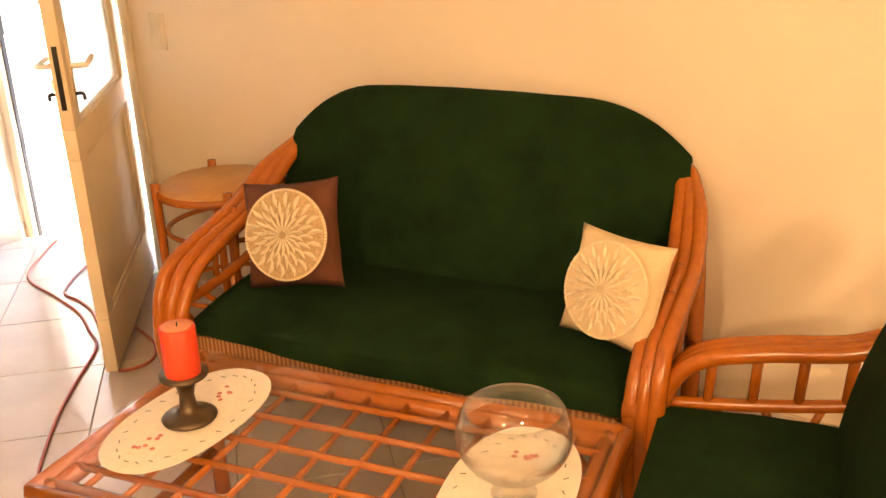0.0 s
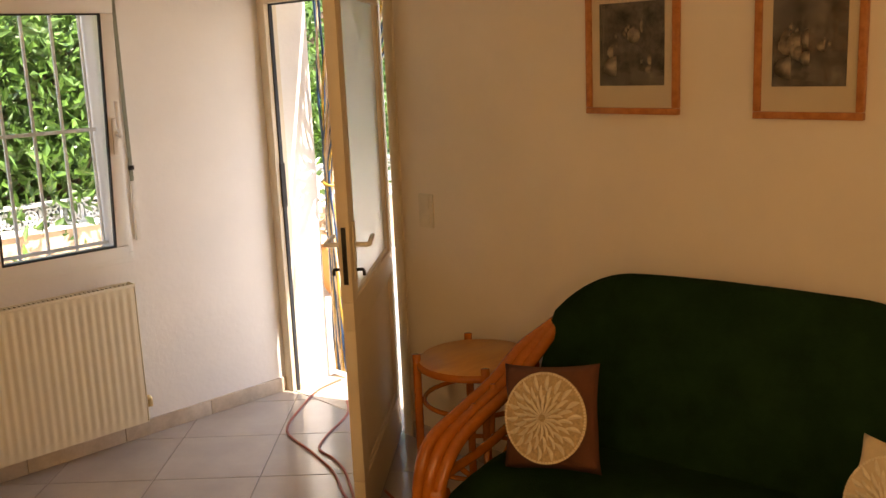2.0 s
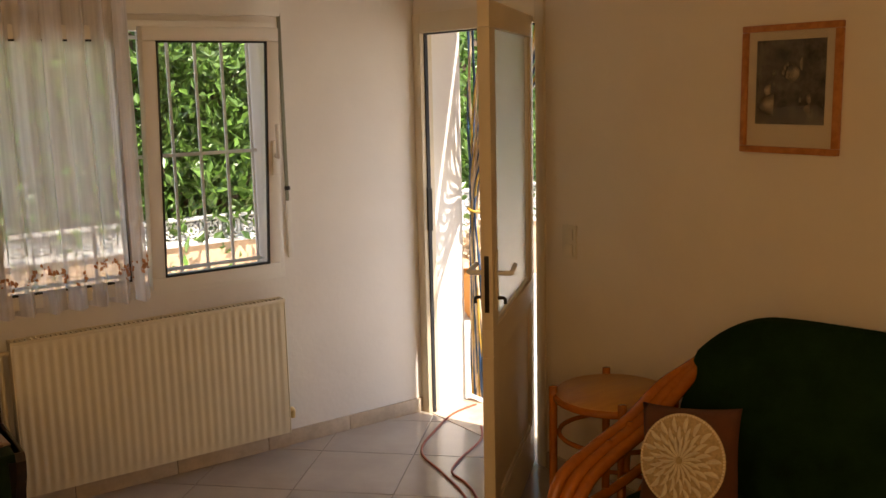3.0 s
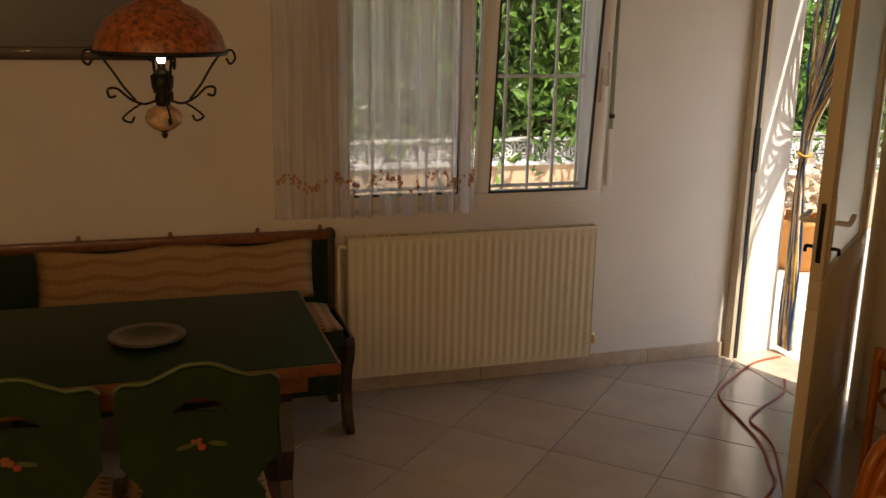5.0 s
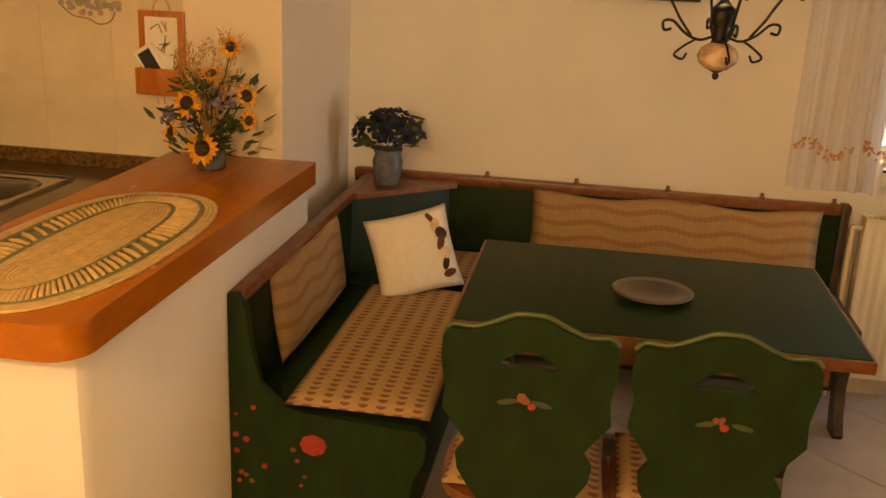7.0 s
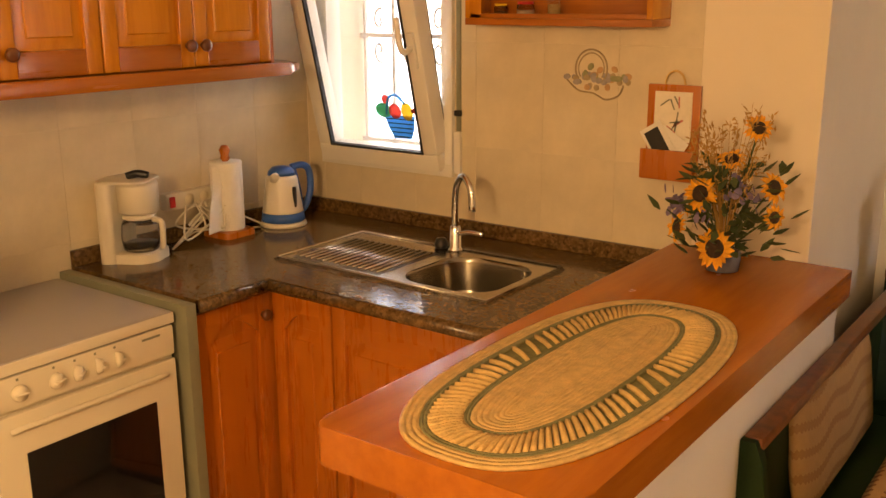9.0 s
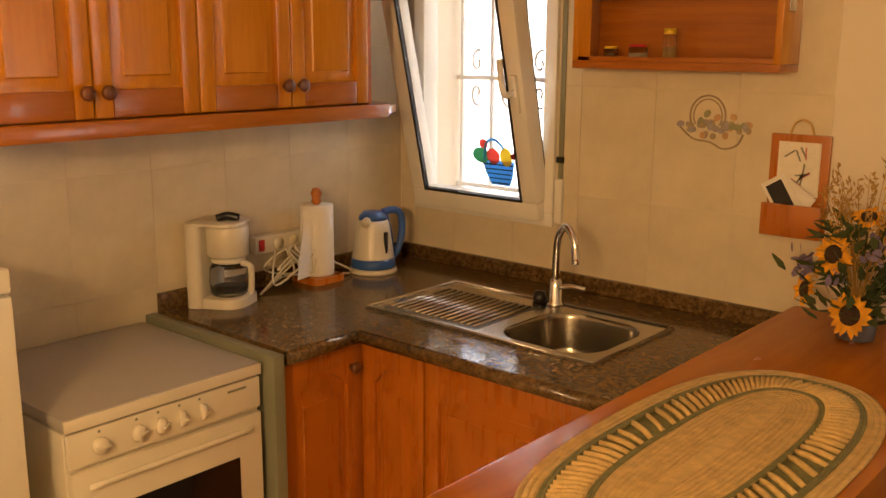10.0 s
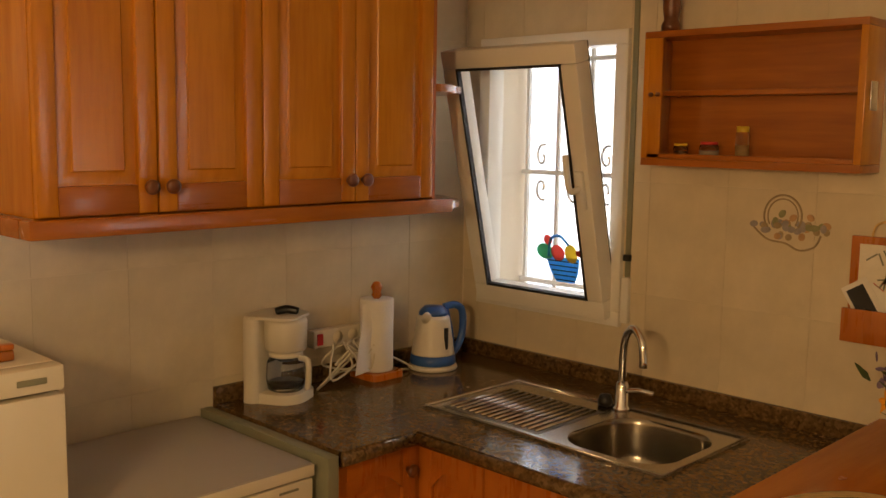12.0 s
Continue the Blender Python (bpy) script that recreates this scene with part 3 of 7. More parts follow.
# ---- the house door, standing open ----
door = new("door_1")
tagged(door, "cream half-glazed house door standing open", "", "", "structure")
HX, HY, LEAF = 3.508, 2.935, 0.97
FX, FY = 2.770, 2.298
door.matrix_world = pose(HX, HY, 0.012, 0, 0, math.degrees(math.atan2(FY - HY, FX - HX)))
th = 0.042
st = 0.10
for lim in ((0.004, LEAF, 0.0, 0.20), (0.004, LEAF, 1.90, 1.99), (0.004, LEAF, 0.765, 0.865), (0.004, st, 0.20, 0.765), (LEAF - st, LEAF, 0.20, 0.765), (0.004, st, 0.865, 1.90), (LEAF - st, LEAF, 0.865, 1.90)):
    part("door_rail", B(lim[0], lim[1], 0, th, lim[2], lim[3], 0.004), M_door, door)
q = B(st, LEAF - st, 0.011, th - 0.011, 0.20, 0.765, 0.002)
for k in range(4):
    a = [(st, st + 0.02, 0.20, 0.765), (LEAF - st - 0.02, LEAF - st, 0.20, 0.765), (st + 0.02, LEAF - st - 0.02, 0.20, 0.22), (st + 0.02, LEAF - st - 0.02, 0.745, 0.765)][k]
    B(a[0], a[1], 0.004, th - 0.004, a[2], a[3], 0.005, q)
part("lower_panel", q, M_door, door, "flat cream lower panel")
g = part("pane", B(st, LEAF - st, 0.018, 0.024, 0.865, 1.90), M_frost, door, "frosted glass pane")
q = B(st, st + 0.015, 0.008, th - 0.008, 0.865, 1.90, 0.003)
B(LEAF - st - 0.015, LEAF - st, 0.008, th - 0.008, 0.865, 1.90, 0.003, q)
B(st, LEAF - st, 0.008, th - 0.008, 0.865, 0.88, 0.003, q)
part("glazing_bead", q, M_pvc, door)
part("lock_plate", B(LEAF - 0.001, LEAF + 0.003, 0.013, th - 0.013, 0.93, 1.13, 0.001), M_dark, door, "dark steel lock plate")
for s, y0 in ((1, th), (-1, 0)):
    h = part("door_handle", B(LEAF - 0.075, LEAF - 0.04, y0 - (0 if s > 0 else 0.007), y0 + (0.007 if s > 0 else 0), 0.93, 1.14, 0.003), M_door, door, "cream door plate with a lever")
    part("lever", T([(LEAF - 0.057, y0, 1.06), (LEAF - 0.057, y0 + s * 0.05, 1.06), (LEAF - 0.08, y0 + s * 0.055, 1.062), (LEAF - 0.17, y0 + s * 0.05, 1.068)], 0.009), M_pvc, h)
    part("key", T([(LEAF - 0.057, y0 + s * 0.005, 0.97), (LEAF - 0.057, y0 + s * 0.03, 0.97), (LEAF - 0.057, y0 + s * 0.033, 0.95)], 0.006), M_dark, h)
for z in (0.25, 1.02, 1.75):
    part("hinge", T([(-0.004, 0.012, z), (-0.004, 0.012, z + 0.09)], 0.008, None, 8, 1, None, False), M_brass, door)
q = B(E - 0.012, E + 0.06, DY0 - 0.055, DY0, 0, DZ + 0.05, 0.004)
B(E - 0.012, E + 0.06, DY1 - 0.045, DY1 + 0.019, 0, DZ + 0.05, 0.004, q)
B(E - 0.012, E + 0.06, DY0, DY1 - 0.045, DZ - 0.045, DZ + 0.05, 0.004, q)
structure("trim_door", q, M_door, "cream door frame")
q = B(E + 0.012, E + 0.03, DY1 - 0.053, DY1 - 0.0445, 0.0, DZ - 0.045)
B(E + 0.012, E + 0.03, DY0, DY1 - 0.05, DZ - 0.053, DZ - 0.0445, 0, q)
structure("trim_door_seal", q, M_seal, "black door seal")
structure("strike_plate", B(E + 0.008, E + 0.034, DY1 - 0.057, DY1 - 0.0455, 0.98, 1.20), M_dark, "dark strike plate in the door frame")
structure("doorstep", B(E + 0.002, E + 0.31, DY0 + 0.0, DY1 + 0.018, -0.03, 0.003, 0.003), M_marble, "marble doorstep")

# ---- outdoors ----
bm = bmesh.new()
bmesh.ops.create_grid(bm, x_segments=8, y_segments=8, size=400, matrix=Matrix.Translation((0, 0, -0.13)))
structure("ground", bm, M_ground, "pale sunlit terrace paving")
bm = B(E + 0.285, 9.0, -3, 6.34, -0.125, -0.03, 0.003)
B(SX + 0.01, E + 0.285, W + 0.285, 6.34, -0.125, -0.03, 0.003, bm)
structure("pavement", bm, M_ground, "pale sunlit terrace")
def pierced_block():
    q = bmesh.new()
    s = 0.104
    for lim in ((-s, s, -s, -s + 0.014), (-s, s, s - 0.014, s), (-s, -s + 0.014, -s, s), (s - 0.014, s, -s, s)):
        B(lim[0], lim[1], -0.04, 0.04, lim[2], lim[3], 0, q)
    for r0, r1 in ((0.022, 0.040), (0.062, 0.080)):
        n = 14
        rr = []
        for r, y in ((r0, -0.04), (r1, -0.04), (r1, 0.04), (r0, 0.04)):
            rr.append([q.verts.new((r * math.cos(2 * math.pi * k / n), y, r * math.sin(2 * math.pi * k / n))) for k in range(n)])
        for a in range(4):
            for k in range(n):
                q.faces.new((rr[a][k], rr[a][(k + 1) % n], rr[(a + 1) % 4][(k + 1) % n], rr[(a + 1) % 4][k]))
    for a in range(4):
        c = math.pi / 4 + a * math.pi / 2
        B(0.038, 0.125, -0.035, 0.035, -0.008, 0.008, 0, q, pose(0, 0, 0, 0, math.degrees(c), 0))
        B(0.038, 0.065, -0.035, 0.035, -0.008, 0.008, 0, q, pose(0, 0, 0, 0, math.degrees(c) + 45, 0))
    return q


def garden_wall(x0, x1, lift, rows, label):
    gw = thing("garden_wall", (x0, 6.35, -0.03), label, "garden wall", "garden walls")
    top = 0.49 + lift
    part("base_wall", B(0, x1 - x0, 0, 0.2, -0.1, top, 0.01), M_peach, gw, "peach rendered base")
    part("coping", B(0, x1 - x0, -0.025, 0.225, top, top + 0.025, 0.006), M_block, gw)
    part("coping", B(0, x1 - x0, 0.04, 0.16, top + 0.027 + 0.1485 * rows, top + 0.045 + 0.1485 * rows, 0.006), M_block, gw)
    first = part("pierced_block", pierced_block(), M_block, gw, "", False)
    first.scale = (0.71, 0.71, 0.71)
    first.location = (0.075, 0.1, top + 0.1)
    for i in range(1, int((x1 - x0) / 0.1485) * rows):
        o = first.copy()
        scene.collection.objects.link(o)
        o.location = (0.075 + 0.1485 * (i // rows), 0.1, top + 0.1 + 0.1485 * (i % rows))


garden_wall(-0.5, 5.6, 0.15, 1, "peach garden wall topped with one row of pierced blocks")
garden_wall(5.6, 10.6, 0.0, 2, "peach garden wall topped with two rows of pierced blocks")


def tree(at, height, spread, seed, leaves):
    rnd = random.Random(seed)
    ob = thing("garden_tree", at, "leafy green garden tree beyond the wall", "tree", "garden trees")
    q = T([(0, 0, 0), (0.05, 0.03, height * 0.3), (-0.03, 0.05, height * 0.6)], 0.09, None, 8, 5, 0.05)
    tips = []
    for k in range(9):
        a = 2 * math.pi * k / 9 + rnd.random()
        z0 = height * (0.25 + 0.35 * rnd.random())
        tip = Vector((math.cos(a) * spread * (0.5 + 0.4 * rnd.random()), math.sin(a) * spread * 0.7 * (0.5 + 0.4 * rnd.random()), z0 + height * (0.1 + 0.35 * rnd.random())))
        T([(0, 0, z0), tip * 0.5 + Vector((0, 0, z0 * 0.4)), tip], 0.035, q, 6, 4, 0.008)
        tips += [tip, tip * 0.75 + Vector((0, 0, z0 * 0.2))]
    part("trunk", q, M_bark, ob)
    q = bmesh.new()
    for k in range(leaves):
        c = rnd.choice(tips)
        p = c + Vector((rnd.gauss(0, 1), rnd.gauss(0, 0.8), rnd.gauss(0, 0.9))) * spread * 0.30
        if p.z < 0.1:
            p.z = 0.1 + rnd.random() * 0.3
        d = Vector((rnd.gauss(0, 1), rnd.gauss(0, 1), rnd.gauss(0, 0.7))).normalized()
        s = d.orthogonal().normalized()
        s.rotate(Matrix.Rotation(rnd.random() * 6.28, 3, d))
        ln, wd = 0.03 + 0.045 * rnd.random(), 0.014 + 0.018 * rnd.random()
        u = d.cross(s)
        q.faces.new([q.verts.new(v) for v in (p - s * ln, p + u * wd + d * 0.01, p + s * ln, p - u * wd + d * 0.01)])
    part("crown", q, M_gardenleaf, ob, "", False)


for k, (x, y, h, sp, n) in enumerate(((1.6, 7.0, 3.0, 1.3, 9000), (3.2, 7.3, 3.4, 1.5, 11000), (0.2, 7.4, 3.2, 1.4, 5000), (4.9, 7.6, 3.2, 1.5, 9000), (7.0, 8.0, 3.6, 1.8, 4200), (9.4, 8.6, 3.8, 2.0, 3200))):
    tree((x, y, -0.13), h, sp, 11 + k, n)
for k, x in enumerate((0.8, 2.2, 3.6, 5.0, 6.6)):
    tree((x, 6.95 + 0.1 * (k % 2), -0.13), 1.7, 0.95, 40 + k, 5200)
structure("backdrop", B(-6, 16, 11.0, 11.3, -0.13, 4.2, 0.02), M_hedge, "dense green hedge behind the garden")
structure("wall_neighbour", B(-7.5, SX - 0.26, 4.55, 4.8, -0.13, 4.0), M_stucco, "white sunlit wall of the side yard")
structure("wall_yard_end", B(-5.4, -5.15, KY + 0.2, 4.55, -0.13, 4.0), M_stucco, "white end wall of the side yard")
q = B(-3.9, -3.2, 4.50, 4.56, -0.1, 2.0, 0.01)
structure("door_2", q, M_yard_door, "pale blue-grey door in the yard wall")

pot = thing("planter", (5.15, 5.35, -0.03), "orange planter with pale flowers on the terrace", "planter")
part("tub", L([(0.13, 0), (0.16, 0.05), (0.21, 0.33), (0.235, 0.34), (0.235, 0.38), (0.20, 0.38), (0.19, 0.33)], 24), M_terracotta, pot)
rnd = random.Random(5)
q = bmesh.new()
for k in range(420):
    p = Vector((rnd.gauss(0, 0.13), rnd.gauss(0, 0.13), 0.45 + abs(rnd.gauss(0, 0.13))))
    d = Vector((rnd.gauss(0, 1), rnd.gauss(0, 1), rnd.gauss(0.5, 1))).normalized()
    s = d.orthogonal().normalized() * 0.03
    u = d.cross(s).normalized() * 0.03
    q.faces.new([q.verts.new(v) for v in (p - s, p + u, p + s, p - u)])
tagged(part("bloom_mass", q, M_pale_bloom, pot, "", False), kind="stuff")
fly = thing("fly_curtain", (E + 0.315, 3.71, 2.04), "blue and gold beaded fly curtain gathered beside the door", "fly curtain")
part("rail", B(-0.012, 0.012, -0.80, 0.10, -0.01, 0.015, 0.003), M_pvc, fly)
rnd = random.Random(17)
for k in range(26):
    y0 = 0.085 - 0.030 * k
    drop = 0.93 + 0.05 * rnd.random()
    y1, y2 = 0.075 - 0.0016 * k, 0.085 - 0.004 * k
    pts = []
    for j in range(9):
        f = j / 8
        pts.append((0.010 * math.sin(k * 2.1 + j), y0 + (y1 - y0) * (3 * f * f - 2 * f ** 3), -0.005 - drop * f + 0.10 * f * (1 - f)))
    for j in range(1, 7):
        f = j / 6
        pts.append((0.012 * math.sin(k * 1.7 + j), y1 + (y2 - y1) * f, -0.005 - drop - (2.0 - drop) * f))
    part("strand", T(pts, 0.007, None, 5, 3), (M_strand_blue, M_pale_bloom, M_strand_blue, M_strand_gold, M_pale_bloom)[k % 5], fly)
part("tie_band", T([(-0.02, 0.082, -0.97), (-0.025, 0.03, -0.985), (0.02, 0.02, -0.985), (0.022, 0.08, -0.97), (-0.02, 0.082, -0.97)], 0.008, None, 6, 4), M_strand_gold, fly)


# ---- living corner ----
RZ = -82.0


def sofa():
    ob = thing("rattan_sofa", (2.77, 1.06, 0), "two-seat rattan sofa under a dark green cover", "sofa", "", RZ)
    hw = 0.665

    def cover_back(u, v):
        # u along the width, v from the seat up and over the top
        s = 2 * u - 1
        top = 0.972 - 0.025 * s * s - 0.13 * max(0, (abs(s) - 0.52) / 0.48) ** 2.2
        width = hw * (0.955 + 0.045 * math.sin(v * 3.0))
        wr = 0.008 * noise.noise(Vector((u * 9, v * 5, 1))) + 0.004 * math.sin(u * 40 + 3 * v)
        if v < 0.8:
            t = v / 0.8
            z = 0.40 + (top - 0.40) * t
            y = 0.46 + 0.17 * t - 0.03 * math.sin(t * math.pi) * (1 - 0.6 * s * s) + wr
        else:
            t = (v - 0.8) / 0.2
            z = top + 0.018 * math.sin(min(1, t * 2) * math.pi / 2) - 0.20 * max(0, t - 0.3)
            y = 0.63 + 0.075 * min(1, t * 1.8) + wr * 0.5
        return (s * width, y, z)
    part("back_cover", sheet(cover_back, 40, 26, 0.02), M_green, ob, "dark green velvet back cover")

    def cover_seat(u, v):
        s = 2 * u - 1
        wr = 0.007 * noise.noise(Vector((u * 8, v * 6, 4)))
        bow = 0.055 * (1 - s * s)
        if v < 0.22:
            t = v / 0.22
            y = -bow - 0.012 + 0.012 * t * t
            z = 0.365 + 0.055 * math.sin(t * math.pi / 2) + wr
        else:
            t = (v - 0.22) / 0.78
            y = -bow * (1 - t) + 0.52 * t
            z = 0.425 + 0.035 * math.sin(t * math.pi) * (1 - 0.4 * s * s) + wr
        x = s * (hw - 0.015 * (1 - v))
        return (x, y, z - 0.03 * max(0, abs(s) - 0.93) / 0.07)
    part("seat_cover", sheet(cover_seat, 40, 20, 0.012), M_green, ob, "dark green velvet seat cover")
    part("seat_cushion", pad(1.28, 0.52, 0.13, None, pose(0, 0.24, 0.355), 12, 0.95, 0.2), M_brown, ob)

    def fringe(u, v):
        s = 2 * u - 1
        return (s * (hw - 0.02), -0.055 * (1 - s * s) - 0.004 + 0.0015 * math.sin(u * 130), 0.30 + 0.004 * noise.noise(Vector((u * 40, 0, 0))) + 0.09 * v)
    part("fringe", sheet(fringe, 120, 2, 0.006), M_fringe, ob, "striped brown fringe")
    r = 0.026
    for s in (-1, 1):
        x = s * (hw + 0.035)
        tag = "arm"
        for k in range(3):
            o = s * 0.032 * (k - 1)
            d = 0.010 * (k - 1)
            pts = [(x + o, 0.02 - d, 0.0), (x + o, -0.03 - d, 0.22), (x + o, -0.04 - d, 0.40), (x + o, 0.03 - d * 2, 0.525 + d), (x + o, 0.17, 0.575 + d), (x + o, 0.36, 0.62 + d), (x * 0.975 + o * 0.9, 0.50, 0.70 + d), (x * 0.94 + o * 0.6, 0.60, 0.755), (x * 0.90 + o * 0.5, 0.655, 0.785), (x * 0.84 + o * 0.3, 0.668, 0.80)]
            part(tag, T(pts, r * 0.8, None, 10, 6), M_rattan, ob)
        part("back_leg", T([(x, 0.58, 0), (x, 0.60, 0.35), (x * 0.97, 0.64, 0.62), (x * 0.90, 0.668, 0.76)], r, None, 10), M_rattan, ob)
        part("side_rail", T([(x, -0.02, 0.28), (x, 0.6, 0.28)], 0.018, None, 8, 1, None, False), M_rattan, ob)
        part("side_rail", T([(x, -0.03, 0.43), (x, 0.25, 0.44), (x, 0.58, 0.50)], 0.016), M_rattan, ob)
        for k in range(4):
            y = 0.08 + 0.11 * k
            part("spindle", T([(x, y, 0.435 + 0.02 * k), (x, y + 0.015, 0.575 + 0.032 * k)], 0.010, None, 8, 1, None, False), M_rattan, ob)
        for k in range(3):
            part("fan_cane", T([(x, 0.27, 0.285), (x, 0.10 + 0.17 * k, 0.44)], 0.009, None, 6, 1, None, False), M_rattan, ob)
        part("binding", T([(x - 0.05, -0.025, 0.395), (x + 0.05, -0.025, 0.395)], 0.03, None, 10, 1, None, False), M_rattan, ob)
    part("front_rail", T([(-hw, 0.0, 0.28), (0, -0.055, 0.28), (hw, 0.0, 0.28)], 0.022), M_rattan, ob)
    part("top_rail", T([(-hw * 0.93, 0.68, 0.78), (-hw * 0.7, 0.69, 0.90), (0, 0.69, 0.945), (hw * 0.7, 0.69, 0.90), (hw * 0.93, 0.68, 0.78)], 0.024), M_rattan, ob)
    part("back_rail", T([(-hw, 0.61, 0.30), (hw, 0.61, 0.30)], 0.02, None, 8, 1, None, False), M_rattan, ob)


def crochet(ob, r, m, net, name="crochet_cover"):
    """Round lace with petals in relief."""
    q = bmesh.new()
    n, rings = 96, 14
    g = []
    for i in range(rings + 1):
        rr = r * i / rings
        g.append([q.verts.new((rr * math.cos(2 * math.pi * k / n) * (1 + 0.012 * (k % 2) * (i == rings)), rr * math.sin(2 * math.pi * k / n), 0.0025 * math.cos(18 * 2 * math.pi * k / n + i * 0.30) * math.sin(math.pi * min(1, i / rings * 1.25)) + 0.0016 * (k % 2) * (i > 9) + 0.012 * (1 - (i / rings) ** 2))) for k in range(n)])
    for i in range(rings):
        for k in range(n):
            q.faces.new((g[i][k], g[i][(k + 1) % n], g[i + 1][(k + 1) % n], g[i + 1][k]))
    q.transform(m)
    lc = part(name, q, net, ob, "cream crochet lace round")
    for k in range(18):
        for f0, f1, w, h in ((0.08, 0.50, 0.034, 0.0), (0.36, 0.72, 0.044, 10), (0.60, 0.93, 0.052, 0)):
            def petal(u, v):
                rr = r * (f0 + (f1 - f0) * u)
                y = r * w * (2 * v - 1) * math.sin(math.pi * min(1, u * 0.9 + 0.06)) ** 0.8
                return (rr, y + r * 0.05 * math.sin(2.5 * u), 0.0135 - 0.0125 * (rr / r) ** 2 + 0.0065 + 0.003 * math.cos(3 * (2 * v - 1)) * math.sin(math.pi * u))
            u = sheet(petal, 8, 4, 0.0015)
            u.transform(m @ pose(0, 0, 0, 0, 0, 20 * k + h))
            part("petal", u, M_lace, lc)
    rim = bmesh.new()
    for k in range(90):
        t = 2 * math.pi * k / 90
        slab(oval(r * 0.028, r * 0.03, 6, 2, r * 0.97 * math.cos(t), r * 0.97 * math.sin(t)), 0.0012, 0.004, rim)
    rim.transform(m)
    part("scalloped_edge", rim, M_lace, lc)


def cushion(name, at, rot, size, material, label, lace_r):
    ob = thing(name, at, label, "cushion")
    m = Euler([radians(a) for a in rot]).to_matrix().to_4x4()
    part("cover", pad(size, size, 0.13, None, m, 14, 0.8, 0.5, 0.008, at[1]), material, ob)
    crochet(ob, lace_r, m @ Matrix.Translation((0.008, 0.0, 0.058)), M_lace_open if material is M_brown else M_cream)
    return ob


def armchair():
    ob = thing("rattan_armchair", (2.555, 0.265, 0), "rattan armchair with dark green seat covers", "armchair", "", 192)
    # local: front towards -y, width along x
    hw = 0.30

    def seat(u, v):
        s = 2 * u - 1
        wr = 0.008 * noise.noise(Vector((u * 6, v * 6, 9)))
        if v < 0.2:
            t = v / 0.2
            return (s * hw, -0.012 + 0.012 * t, 0.30 + 0.11 * math.sin(t * math.pi / 2))
        t = (v - 0.2) / 0.8
        return (s * hw, 0.55 * t, 0.415 + 0.03 * math.sin(t * math.pi) * (1 - 0.4 * s * s) + wr)
    part("seat_cover", sheet(seat, 18, 16, 0.02), M_green, ob, "dark green seat cover")

    def back(u, v):
        s = 2 * u - 1
        top = 0.98 - 0.10 * max(0, (abs(s) - 0.5) / 0.5) ** 2
        return (s * hw * 0.98, 0.44 + 0.16 * v - 0.03 * math.sin(v * math.pi), 0.38 + (top - 0.38) * v)
    part("back_cover", sheet(back, 18, 14, 0.06), M_green, ob, "dark green back cover")
    part("seat_frame", B(-hw, hw, 0.03, 0.52, 0.27, 0.30, 0.01), M_rattan, ob)
    for s in (-1, 1):
        x = s * (hw + 0.05)
        for k in (-1, 0, 1):
            o = 0.026 * k
            part("arm", T([(x + o, 0.03, 0.0), (x + o, -0.01, 0.25), (x + o, 0.0, 0.42), (x + o, 0.07, 0.53), (x + o, 0.22, 0.575), (x + o, 0.42, 0.61), (x + o, 0.60, 0.72), (x + o * 0.5, 0.68, 0.86)], 0.021, None, 10), M_rattan, ob)
        part("side_rail", T([(x, 0.0, 0.40), (x, 0.3, 0.44), (x, 0.60, 0.50)], 0.016), M_rattan, ob)
        for k in range(5):
            y = 0.10 + 0.10 * k
            part("spindle", T([(x, y, 0.415 + 0.018 * k), (x, y + 0.008, 0.555 + 0.022 * k)], 0.012, None, 8, 1, None, False), M_rattan, ob)
        for k in range(4):
            part("fan_cane", T([(x, 0.29, 0.28), (x, 0.08 + 0.14 * k, 0.42 + 0.02 * k)], 0.010, None, 6, 1, None, False), M_rattan, ob)
        part("back_leg", T([(x, 0.60, 0), (x, 0.62, 0.4), (x, 0.70, 0.9)], 0.024), M_rattan, ob)
        part("side_rail", T([(x, 0.0, 0.27), (x, 0.6, 0.27)], 0.018, None, 8, 1, None, False), M_rattan, ob)


